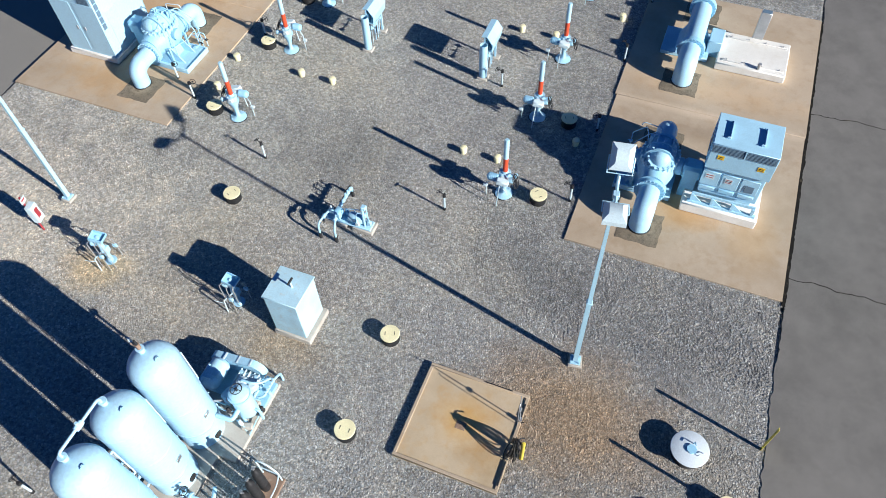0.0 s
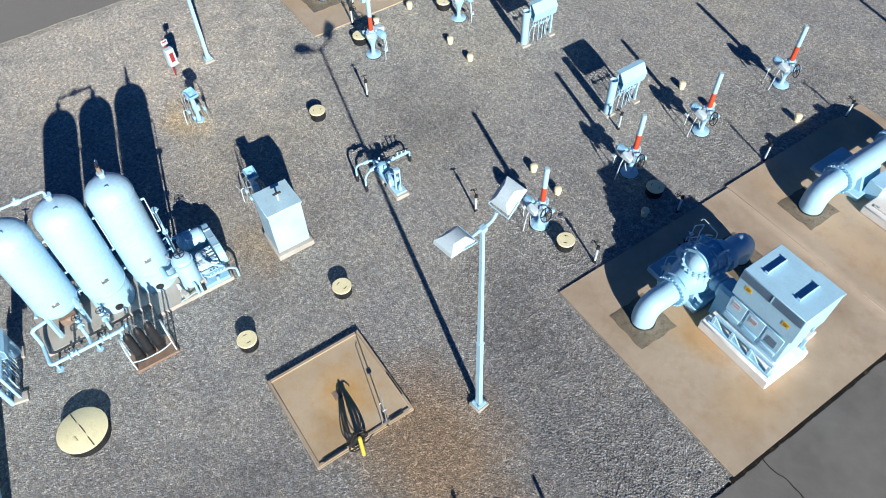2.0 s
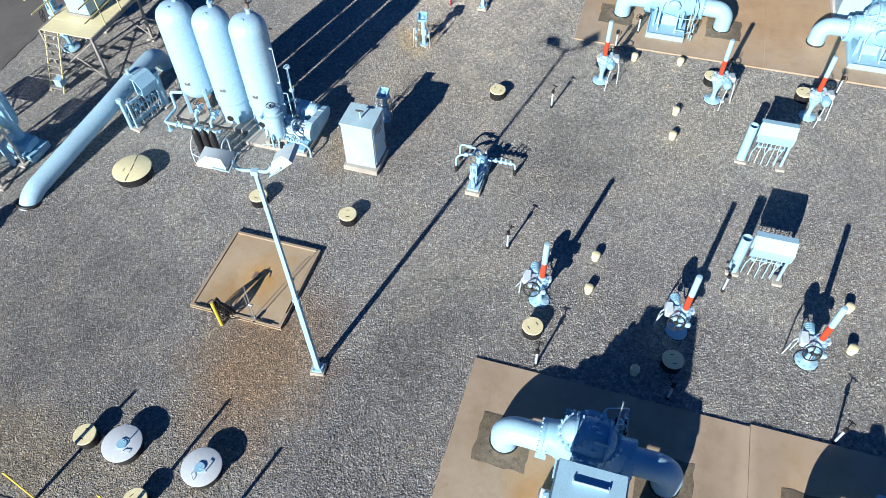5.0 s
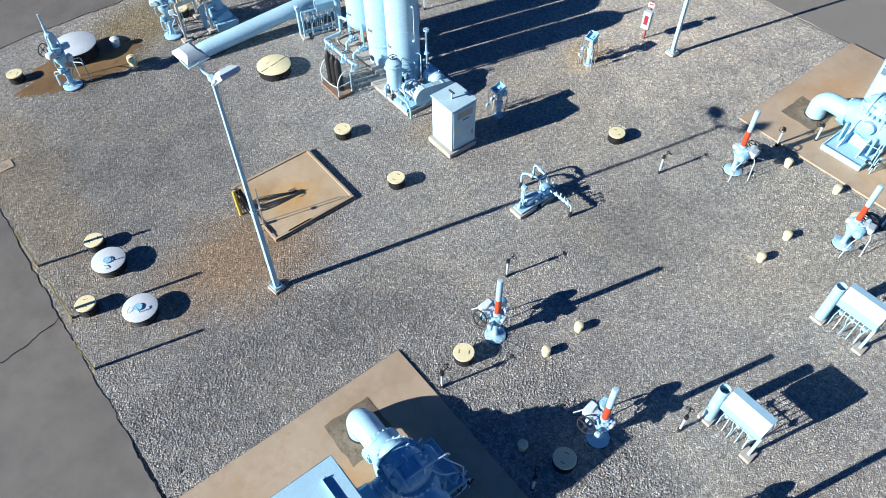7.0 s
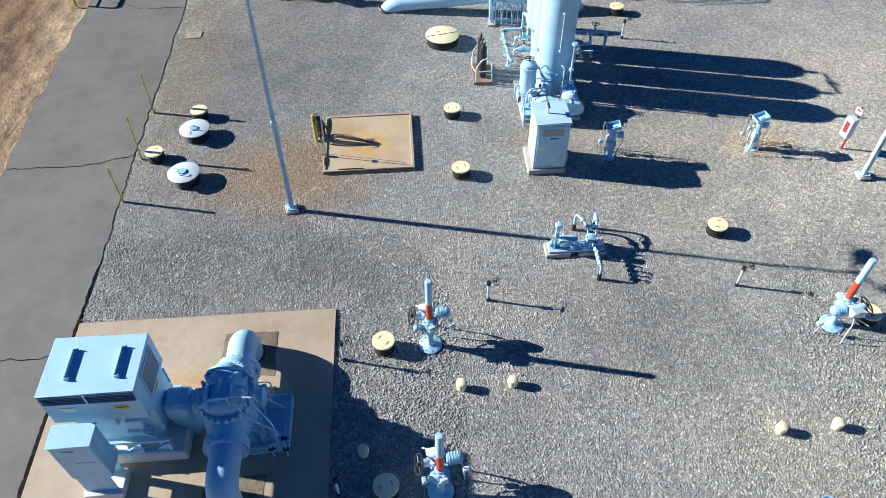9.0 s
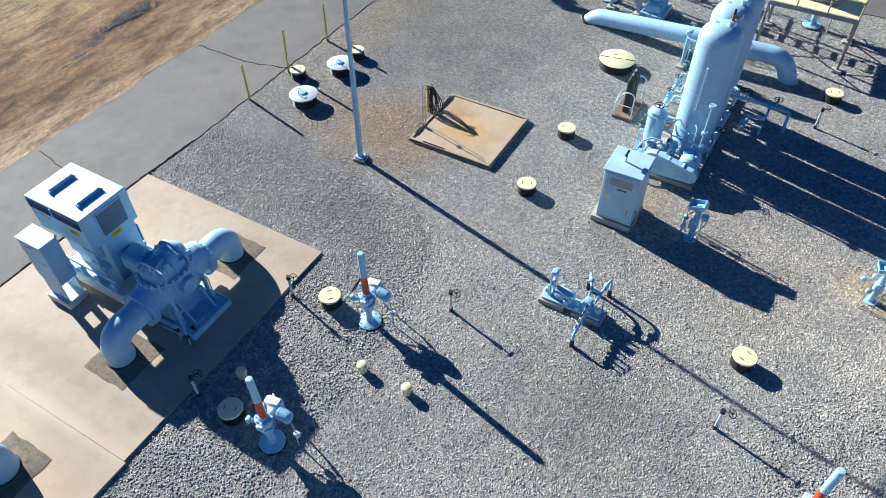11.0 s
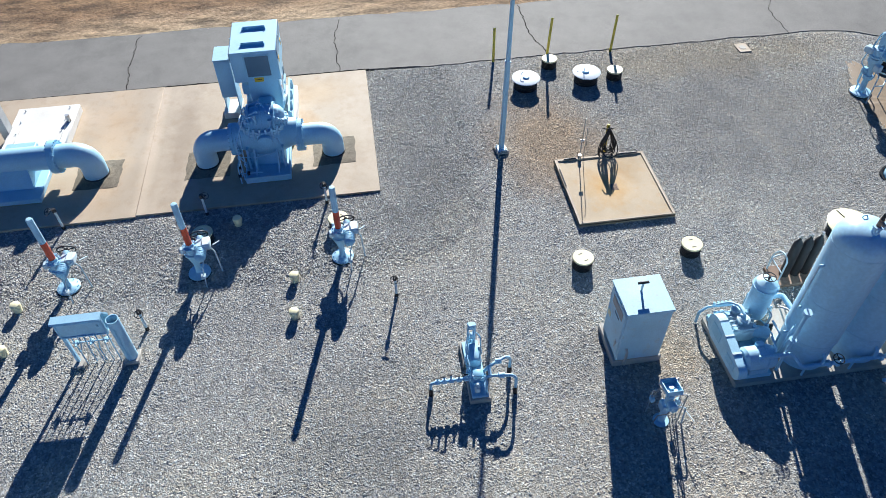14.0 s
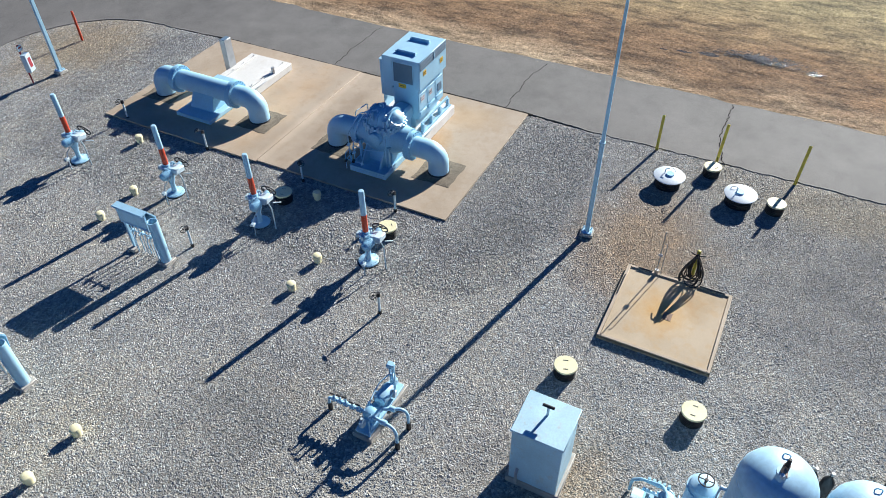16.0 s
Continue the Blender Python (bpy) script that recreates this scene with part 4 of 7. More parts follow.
    # flushing lines at the discharge side
    for pts, r in (([(-0.78, 0.60, 0.14), (-0.78, 0.60, 0.80), (-0.40, 0.62, 1.30), (-0.20, 0.45, 1.60)], 0.017),
                   ([(-0.86, 0.70, 0.02), (-0.86, 0.70, 1.15), (-0.50, 0.45, 1.72), (-0.42, 0.20, 1.74), (-0.38, 0.15, 1.50)], 0.016),
                   ([(-0.92, 0.20, 0.30), (-0.92, 0.80, 0.30), (-0.30, 0.84, 0.30)], 0.016),
                   ([(-0.80, 0.62, 0.62), (-0.62, 0.74, 0.62), (-0.60, 0.3, 0.55), (-0.50, -0.3, 0.62)], 0.014),
                   ([(-0.98, 0.78, 0.02), (-0.98, 0.78, 0.55), (-0.70, 0.78, 0.55), (-0.70, 0.78, 0.02)], 0.016),
                   ([(-0.66, -0.40, 0.14), (-0.66, -0.40, 0.90), (-0.46, -0.30, 1.05)], 0.014)):
        bm = B()
        add_tube(bm, fillet([(X(x), y, z) for x, y, z in pts], 0.08, 4), r, 6)
        part("flush_line", bm, BLUE, t, "pale thin flushing tube")
    for p in ((-0.78, 0.60, 0.5), (-0.86, 0.70, 0.8), (-0.92, 0.55, 0.3), (-0.98, 0.78, 0.3), (-0.70, 0.78, 0.35)):
        bm = B()
        add_box(bm, (X(p[0]), p[1], p[2]), (0.10, 0.07, 0.08), 0.012)
        add_cyl(bm, (X(p[0]), p[1], p[2]), (X(p[0] - 0.10), p[1], p[2] + 0.02), 0.015, seg=6)
        part("small_valve", bm, IRON if p[2] < 0.4 else BLUE, t)
    bm = B()
    add_tube(bm, fillet([(X(-0.10), 0.44, 1.40), (X(-0.10), 0.44, 1.80), (X(-0.62), 0.50, 1.82), (X(-0.66), 0.50, 1.70)], 0.06, 3), 0.016, 6)
    part("vent_pipe", bm, WHITE, t)

    # coupling guard
    bm = B()
    add_box(bm, (X(1.02), 0.0, 0.98), (0.56, 0.52, 0.50), 0.09)
    part("coupling_guard", bm, BLUE_DEEP_SHADE, t)
    bm = B()
    add_box(bm, (X(1.02), 0.0, 0.38), (0.40, 0.36, 0.76), 0.01)
    part("guard_stand", bm, BLUE_DEEP_SHADE, t)
    if not hooded:
        # tall sheet-metal motor enclosure
        bm = B()
        add_box(bm, (X(2.48), -0.02, 0.11), (2.04, 2.24, 0.22), 0.02)
        part("plinth", bm, PLINTH, t, "white grouted concrete plinth")
        bm = B()
        add_box(bm, (X(2.46), -0.02, 1.40), (1.84, 2.08, 2.38), 0.012)
        enc = part("enclosure", bm, TANK, t, "tall pale sheet-metal motor enclosure")
        bm = B()
        add_box(bm, (X(2.46), -0.02, 2.61), (1.92, 2.16, 0.05), 0.01)
        part("roof", bm, TANK, enc)
        for s in (-1, 1):
            for x in (1.95, 2.95):
                bm = B()
                add_box(bm, (X(x), -0.02 + s * 1.045, 1.30), (0.86, 0.012, 1.90), 0.004)
                d = part("door", bm, TANK, enc)
                bm = B()
                add_box(bm, (X(x + (0.34 if x < 2.4 else -0.34)), -0.02 + s * 1.06, 1.25), (0.03, 0.03, 0.16), 0.006)
                part("handle", bm, GALV, d)
            for x in (1.85, 3.05):
                bm = B()
                add_box(bm, (X(x), -0.02 + s * 1.052, 2.40), (0.46, 0.012, 0.22))
                for k in range(4):
                    add_box(bm, (X(x), -0.02 + s * 1.062, 2.32 + 0.05 * k), (0.44, 0.02, 0.010), 0, pose(0, 0, 0, s * 35, 0, 0))
                part("louver", bm, GREYPANEL, enc, "grey metal louvres")
        bm = B()
        add_box(bm, (X(1.535), -0.02, 1.15), (0.012, 1.30, 1.30), 0.004)
        part("end_panel", bm, TANK, enc)
        for s in (-1, 1):
            for k in range(5):
                bm = B()
                z = 2.42 - 0.25 * k
                add_box(bm, (X(1.532), -0.02 + s * 0.90, z), (0.010, 0.15, 0.22))
                for q in range(5):
                    add_box(bm, (X(1.524), -0.02 + s * 0.90, z - 0.085 + 0.042 * q), (0.016, 0.145, 0.010), 0, pose(0, 0, 0, 0, 35 * mx, 0))
                part("louver", bm, GREYPANEL, enc, "grey metal louvres")
        bm = B()
        add_box(bm, (X(1.515), 0.10, 2.05), (0.03, 0.03, 0.14), 0.006)
        part("handle", bm, GALV, enc)
        return t

    # motor: plinth, base frame, body, weather hood
    bm = B()
    add_box(bm, (X(2.03), -0.01, 0.17), (2.10, 1.46, 0.34), 0.03)
    part("plinth", bm, PLINTH, t, "white grouted concrete plinth")
    bm = B()
    for yy in (-0.60, 0.66):
        bm = B()
        add_box(bm, (X(2.05), yy, 0.37), (1.86, 0.10, 0.06))
        add_box(bm, (X(2.05), yy * 0.93, 0.66), (1.72, 0.05, 0.08))
        for k in range(4):
            xx = 1.22 + k * 0.553
            s = 1 if yy > 0 else -1
            add_box(bm, (X(xx), yy * 0.97, 0.51), (0.07, 0.10, 0.28))
            v = [bm.verts.new((X(xx + a), yy * 0.985 + s * 0.01, b)) for a, b in ((0.03, 0.39), (0.30, 0.39), (0.03, 0.63))] if k < 3 else []
            if v:
                w = [bm.verts.new((q.co.x, q.co.y - s * 0.03, q.co.z)) for q in v]
                bm.faces.new(v)
                bm.faces.new(list(reversed(w)))
                for a in range(3):
                    bm.faces.new((v[a], w[a], w[(a + 1) % 3], v[(a + 1) % 3]))
        part("base_rail", bm, BLUE, t)
    bm = B()
    add_box(bm, (X(2.08), -0.02, 1.20), (1.58, 0.84, 1.04), 0.02)
    add_box(bm, (X(2.08), 0.05, 0.52), (1.40, 0.60, 0.40))
    body = part("motor_body", bm, BLUE, t)
    for k in range(3):
        bm = B()
        add_box(bm, (X(1.50 + 0.52 * k), -0.455, 1.28), (0.47, 0.03, 0.52), 0.01)
        part("access_panel", bm, BLUE, body)
        bm = B()
        add_box(bm, (X(1.50 + 0.52 * k), -0.465, 0.90), (0.42, 0.05, 0.12), 0.01)
        part("lower_panel", bm, BLUE_DEEP_SHADE if k == 1 else BLUE, body)
    for x, z, s3 in ((1.66, 1.30, (0.30, 0.22, 0.30)), (1.72, 0.84, (0.46, 0.16, 0.16)), (2.25, 1.38, (0.50, 0.14, 0.40))):
        bm = B()
        add_box(bm, (X(x), 0.40 + s3[1] / 2, z), s3, 0.02)
        part("junction_box", bm, BLUE, body)
    bm = B()
    add_tube(bm, fillet([(X(1.66), 0.52, 1.15), (X(1.66), 0.56, 0.92), (X(1.40), 0.60, 0.70), (X(1.40), 0.62, 0.40)], 0.06, 4), 0.022, 8)
    part("conduit", bm, BLUE, body)
    bm = B()
    add_box(bm, (X(2.55), -0.478, 1.22), (0.24, 0.02, 0.26), 0.005)
    part("dark_window", bm, GREYPANEL, body)
    bm = B()
    add_box(bm, (X(2.08), 0.09, 2.16), (1.68, 1.24, 0.90), 0.012)
    hood = part("weather_hood", bm, BLUE, t)
    for s, y in ((-1, -0.53), (1, 0.71)):
        bm = B()
        for k in range(6):
            add_box(bm, (X(2.08), y + s * 0.010, 2.56 - 0.043 * k), (1.62, 0.030, 0.012), 0, pose(0, 0, 0, s * 35, 0, 0))
        add_box(bm, (X(2.08), y + s * 0.004, 2.46), (1.62, 0.006, 0.25))
        part("louver", bm, GREYPANEL, hood, "grey metal louvres")
        bm = B()
        add_box(bm, (X(2.10), y + s * 0.022, 2.46), (0.03, 0.02, 0.26))
        part("mullion", bm, BLUE, hood)
    bm = B()
    add_box(bm, (X(1.235), 0.02, 2.18), (0.02, 0.62, 0.62), 0.005)
    part("air_filter", bm, GREYPANEL, hood, "dark air intake screen")
    bm = B()
    for y, z, sy, sz in ((0.02, 2.50, 0.68, 0.03), (0.02, 1.86, 0.68, 0.03), (-0.32, 2.18, 0.03, 0.62), (0.36, 2.18, 0.03, 0.62)):
        add_box(bm, (X(1.232), y, z), (0.03, sy, sz))
    part("filter_frame", bm, BLUE, hood)
    for xx in (1.62, 2.48):
        bm = B()
        add_box(bm, (X(xx), 0.09, 2.65), (0.014, 0.60, 0.085))
        for s in (-1, 1):
            add_box(bm, (X(xx - 0.03), 0.09 + s * 0.31, 2.645), (0.10, 0.03, 0.07), 0.008)
        part("lifting_rail", bm, BLUE, hood)
    for xx, zz in ((1.55, 2.18), (2.60, 2.10)):
        sign(t, "warning_label", (X(xx), -0.536, zz), (0.17, 0.15), LABEL, (0, -1, 0), ((0.02, 0.11, IRON), (-0.03, 0.09, IRON)), "yellow warning label")
    sign(t, "warning_label", (X(1.234), 0.06, 1.77), (0.25, 0.14), LABEL, (X(-1), 0, 0), ((0.0, 0.14, IRON),), "yellow warning label")
    sign(t, "warning_label", (X(1.60), 0.716, 2.14), (0.26, 0.11), LABEL, (0, 1, 0), ((0.0, 0.18, IRON),), "yellow warning label")
    sign(t, "name_plate", (X(2.50), 0.716, 2.14), (0.28, 0.12), CHROME, (0, 1, 0))
    sign(t, "notice_plate", (X(1.48), -0.475, 1.36), (0.24, 0.20), WHITE, (0, -1, 0), ((0.05, 0.2, SIGNRED), (-0.03, 0.18, SIGNRED)), "white notice with red writing bars")
    sign(t, "notice_plate", (X(1.98), -0.475, 1.33), (0.20, 0.20), WHITE, (0, -1, 0), ((0.05, 0.18, SIGNRED), (0.0, 0.18, IRON), (-0.05, 0.16, SIGNRED)), "white notice with red writing bars")
    bm = B()
    add_box(bm, (X(2.44), 1.12, 1.34), (0.74, 0.44, 1.20), 0.02)
    jb = part("terminal_box", bm, BLUE, t)
    bm = B()
    add_box(bm, (X(2.44), 1.12, 1.955), (0.78, 0.47, 0.03), 0.008)
    part("box_lid", bm, BLUE, jb)
    for dy in (-0.19, 0.19):
        bm = B()
        add_box(bm, (X(2.46), 1.12 + dy, 0.46), (0.60, 0.03, 0.56), 0.006)
        part("box_leg", bm, BLUE, jb)
    bm = B()
    add_box(bm, (X(2.44), 1.16, 0.10), (0.74, 0.54, 0.20), 0.02)
    part("box_footing", bm, PLINTH, jb, "white footing")
    sign(jb, "name_plate", (X(2.50), 1.345, 1.80), (0.26, 0.06), WHITE, (0, 1, 0), ((0.0, 0.2, SIGNRED),))
    sign(jb, "name_plate", (X(2.34), 1.345, 1.35), (0.36, 0.05), WHITE, (0, 1, 0))
    return t


pump_unit(pose(0.50, 6.40, 0.15), 1, True, "pale blue horizontal split-case pump with hooded electric motor on a pad")
west_pump = pump_unit(pose(-16.45, 6.60, 0.15), -1, False, "pale blue pump and motor on the far pad across the gravel")
copy_thing(west_pump, pose(-16.45, 13.20, 0.158))

# bare spool on the second bay
sp = thing("pipe_spool", pose(0.55, 13.12, 0.158), "large pale blue pipe spool standing in for a removed pump", "pipe")
for name, s in (("south_elbow", -1), ("north_elbow", 1)):
    bm = B()
    elbow(bm, 0.0, s * 1.97, s * 1.10, 0.72, 0.325, 0.715)
    e = part("elbow", bm, BLUE, sp)
    bm = B()
    flange_pair(bm, (0, s * 1.16, 0.72), (0, 1, 0), 0.445, 0.085)
    part("flange", bm, BLUE_DEEP_SHADE, e)
    nuts(e, (0, s * 1.16, 0.72), (0, 1, 0), 0.415, 24, 0.024, 0.115, BLUE)
    bm = B()
    add_ring(bm, (0, s * 1.97, 0.025), (0, 0, 1), 0.325, 0.03, 28, 6)
    part("sleeve", bm, BLACK, e)
bm = B()
add_cyl(bm, (0, -1.10, 0.72), (0, 1.10, 0.72), 0.325, seg=28)
part("straight_pipe", bm, BLUE, sp)
bm = B()
add_box(bm, (-0.18, -0.05, 0.07), (1.58, 1.40, 0.14), 0.015)
part("drip_tray", bm, BLUE, sp)
bm = B()
v1 = [bm.verts.new(p) for p in ((-0.52, -0.50, 0.135), (0.48, -0.50, 0.135), (0.48, 0.42, 0.135), (-0.52, 0.42, 0.135))]
v2 = [bm.verts.new(p) for p in ((-0.30, -0.46, 0.60), (0.30, -0.46, 0.60), (0.30, 0.38, 0.60), (-0.30, 0.38, 0.60))]
for i in range(4):
    bm.faces.new((v1[i], v1[(i + 1) % 4], v2[(i + 1) % 4], v2[i]))
bm.faces.new(v2)
bm.faces.new(list(reversed(v1)))
part("saddle_base", bm, BLUE_DEEP_SHADE, sp)
bm = B()
add_box(bm, (0.72, 0.0, 0.30), (0.44, 0.80, 0.60), 0.02)
part("guard_stub", bm, BLUE, sp)

pl = thing("motor_plinth", pose(2.60, 12.95, 0.158), "empty white motor plinth with anchor rails and a sheet-metal duct", "plinth")
bm = B()
add_box(bm, (-0.04, 0.06, 0.14), (2.24, 1.76, 0.28), 0.03)
part("block", bm, PLINTH, pl)
for yy in (-0.60, 0.66):
    bm = B()
    add_box(bm, (0, yy, 0.295), (1.96, 0.10, 0.04), 0.008)
    part("rail", bm, PLINTH, pl)
    bm = B()
    for xx in (-0.85, -0.28, 0.28, 0.85):
        add_cyl(bm, (xx, yy, 0.30), (xx, yy, 0.36), 0.02, seg=6)
    tagged(part("anchor_bolts", bm, CHROME, pl), "", "", "", "stuff")
bm = B()
add_box(bm, (-0.02, 0.98, 0.62), (0.34, 0.22, 1.36), 0.01)
part("duct", bm, GALV, pl, "bare galvanised cable duct")
bm = B()
add_box(bm, (-0.02, 0.98, 1.305), (0.30, 0.18, 0.014))
part("duct_mouth", bm, GREYPANEL, pl)
bm = B()
add_cyl(bm, (0.20, -0.70, 0.28), (0.20, -0.70, 0.50), 0.06, seg=14)
part("conduit_stub", bm, GALV, pl)


# ---- valves in the gravel ----
def gate_valve(m):
    t = thing("gate_valve", m, "pale blue gear-operated valve with a red and white stem cover", "valve", "yard gate valves")
    bm = B()
    add_lathe(bm, [(0.25, 0.0), (0.265, 0.02), (0.265, 0.055), (0.25, 0.065), (0.12, 0.075), (0.080, 0.11), (0.068, 0.22), (0.070, 0.36), (0.10, 0.48), (0.145, 0.62), (0.165, 0.68), (0.17, 0.71)], seg=28)
    part("bonnet", bm, BLUE, t)
    nuts(t, (0, 0, 0.065), (0, 0, 1), 0.22, 10, 0.014, 0.022, BLUE)
    bm = B()
    add_ring(bm, (0, 0, 0.012), (0, 0, 1), 0.275, 0.02, 28, 6)
    part("gasket", bm, BLACK, t)
    bm = B()
    add_lathe(bm, [(0.17, 0.0), (0.19, 0.01), (0.19, 0.045), (0.15, 0.05), (0.14, 0.10), (0.14, 0.20), (0.175, 0.21), (0.175, 0.25), (0.11, 0.26), (0.09, 0.32)], (0, 0, 0.71), seg=20)
    part("gearbox", bm, BLUE, t)
    nuts(t, (0, 0, 0.96), (0, 0, 1), 0.145, 8, 0.016, 0.03, WHITE)
    bm = B()
    add_box(bm, (0.06, -0.24, 0.86), (0.30, 0.24, 0.20), 0.035)
    add_box(bm, (0.04, -0.36, 0.92), (0.36, 0.20, 0.17), 0.03, pose(0, 0, 0, 0, 8, 4))
    part("actuator_housing", bm, WHITE, t, "pale actuator housing")
    bm = B()
    add_lathe(bm, [(0.085, 0.0), (0.12, 0.02), (0.12, 0.25), (0.105, 0.29), (0.06, 0.32), (0.0, 0.325)], (-0.14, -0.24, 0.89), (-1, 0.05, 0.03), 16)
    for k in range(4):
        add_ring(bm, (-0.20 - 0.055 * k, -0.237, 0.892), (1, 0, 0), 0.12, 0.008, 16, 4)
    part("drive_motor", bm, BLUE_DEEP_SHADE, t)
    bm = B()
    add_lathe(bm, [(0.07, 0.0), (0.08, 0.02), (0.08, 0.13), (0.05, 0.16)], (0.17, -0.20, 0.89), (1, 0.05, 0.05), 12)
    part("input_shaft", bm, BLUE, t)
    bm = B()
    add_wheel(bm, (0.38, -0.18, 0.90), (1, 0.10, 0.40), 0.20, 0.017, 4)
    part("handwheel", bm, IRON, t, "black handwheel")
    bm = B()
    add_box(bm, (-0.05, 0.17, 0.89), (0.16, 0.12, 0.14), 0.02)
    part("limit_switch", bm, WHITE, t)
    bm = B()
    add_tube(bm, fillet([(-0.02, -0.42, 0.85), (-0.02, -0.50, 0.70), (-0.06, -0.54, 0.0)], 0.05, 4), 0.017, 6)
    part("conduit", bm, WHITE, t, "pale conduit leg")
    bm = B()
    add_tube(bm, fillet([(-0.26, -0.30, 0.81), (-0.46, -0.22, 0.60), (-0.50, -0.18, 0.0)], 0.05, 4), 0.014, 6)
    part("conduit", bm, WHITE, t, "pale conduit leg")
    bm = B()
    add_tube(bm, [(0.10, -0.48, 0.79), (0.28, -0.60, 0.71)], 0.016, 6)
    part("lever", bm, WHITE, t, "white declutch lever")
    bm = B()
    add_box(bm, (-0.52, -0.20, 0.42), (0.13, 0.10, 0.08), 0.012)
    part("conduit_box", bm, WHITE, t)
    bm = B()
    add_cyl(bm, (0.10, 0.02, 0.80), (0.30, 0.10, 0.80), 0.05, seg=10)
    add_box(bm, (0.31, 0.10, 0.80), (0.09, 0.13, 0.13), 0.02)
    part("bevel_gear", bm, BLUE, t)
    bm = B()
    add_cyl(bm, (0, 0, 1.01), (0, 0, 1.55), 0.074, seg=18)
    part("stem_cover_band", bm, RED, t, "orange-red stem cover band")
    bm = B()
    add_lathe(bm, [(0.073, 1.55), (0.073, 2.24), (0.060, 2.27), (0.0, 2.28)], seg=18)
    part("stem_cover", bm, POLE_PAINT, t, "white stem cover tube")
    return t


gv = gate_valve(pose(-3.45, 4.63, 0))
for x, y, a in ((-3.46, 8.06, 0), (-3.47, 11.09, 0), (-3.50, 14.86, 0), (-12.67, 4.74, 180), (-12.66, 8.34, 180), (-12.62, 11.23, 180), (-12.40, 15.02, 180)):
    copy_thing(gv, pose(x, y, 0, 0, 0, a + (x * 7 + y * 5) % 9 - 4))


# ---- valve boxes, manholes, caps and keys ----
def valve_box(m):
    t = thing("valve_box", m, "black round valve box with a cream plastic lid", "valve box", "yard valve boxes")
    bm = B()
    prof = [(0.235, 0.0)]
    for k in range(5):
        prof += [(0.243, 0.02 + 0.05 * k), (0.243, 0.045 + 0.05 * k), (0.228, 0.05 + 0.05 * k), (0.228, 0.065 + 0.05 * k)]
    add_lathe(bm, prof, seg=24)
    part("body", bm, BLACK, t)
    bm = B()
    add_lathe(bm, [(0.252, 0.262), (0.256, 0.272), (0.256, 0.296), (0.246, 0.306), (0.0, 0.308)], seg=28)
    part("lid", bm, CREAM, t, "cream lid with two slots")
    for s in (-1, 1):
        bm = B()
        add_box(bm, (s * 0.12, 0, 0.310), (0.014, 0.10, 0.006))
        part("slot", bm, IRON, t)
    return t


vb = valve_box(pose(-4.62, -1.05, 0, 0, 0, 20))
for i, (x, y) in enumerate(((-4.58, -3.77), (-10.98, 1.65), (-2.41, 4.67), (-2.42, 8.02), (-13.48, 4.69), (-13.46, 8.22), (-13.39, 11.06), (-13.34, 14.79),
                            (3.10, -4.27), (4.06, -2.39), (2.40, -12.92), (-10.91, -9.28), (-3.61, -12.96))):
    copy_thing(vb, pose(x, y, ground_z(x, y), 0, 0, (i * 67) % 180))


def big_cover(m, r, h, body, lid_mat, label, handle=False):
    t = thing("vault_cover" if not handle else "manhole", m, label, "manhole")
    bm = B()
    prof = [(body, 0.0)]
    n = max(2, int(h / 0.07))
    for k in range(n):
        z = (h - 0.03) * k / n
        prof += [(body + 0.012, z + 0.01), (body + 0.012, z + 0.035), (body - 0.01, z + 0.045), (body - 0.01, z + 0.06)]
    add_lathe(bm, prof, seg=32)
    part("body", bm, BLACK, t)
    bm = B()
    add_lathe(bm, [(r - 0.01, h - 0.02), (r, h - 0.014), (r, h), (r - 0.015, h + 0.008), (0.0, h + 0.012)], seg=40)
    lid = part("lid", bm, lid_mat, t)
    if handle:
        bm = B()
        add_cyl(bm, (0.03, -0.02, h + 0.012), (0.03, -0.02, h + 0.05), 0.11, seg=16)
        part("hub", bm, BLUE_DEEP_SHADE, lid)
        bm = B()
        add_tube(bm, fillet([(0.16, -0.16, h + 0.01), (0.16, -0.16, h + 0.06), (0.30, -0.10, h + 0.06), (0.30, -0.10, h + 0.01)], 0.03, 3), 0.009, 6)
        part("grab_handle", bm, LID_WHITE, lid)
        bm = B()
        add_tube(bm, fillet([(0.10, 0.12, h + 0.01), (0.10, 0.12, h + 0.14), (0.10, 0.02, h + 0.16)], 0.03, 3), 0.014, 6)
        part("lift_lever", bm, BLUE_DEEP_SHADE, lid)
    else:
        for x0, x1, y in ((-r + 0.03, -r * 0.45, 0.0), (-r * 0.28, r * 0.22, 0.012), (r * 0.45, r - 0.03, 0.0)) if lid_mat is CREAM else ():
            bm = B()
            add_box(bm, ((x0 + x1) / 2, y, h + 0.017), (x1 - x0, 0.014, 0.012))
            part("seam", bm, IRON, lid)
        bm = B()
        add_box(bm, (0.12, -0.22, h + 0.018), (0.15, 0.05, 0.014), 0.004)
        part("slot", bm, lid_mat, lid)
    return t


mh = big_cover(pose(3.04, -1.38, 0, 0, 0, 15), 0.44, 0.33, 0.36, LID_WHITE, "white steel manhole lid with a blue hub on a black riser", True)
copy_thing(mh, pose(3.06, -3.33, 0, 0, 0, 80))
big_cover(pose(-4.55, -7.88, 0, 0, 0, 12), 0.57, 0.30, 0.53, CREAM, "wide cream split vault cover on a black ring")
big_cover(pose(0.28, -12.95, 0, 0, 0, 25), 0.73, 0.50, 0.67, LID_WHITE, "large white round vault cover on a black corrugated riser")
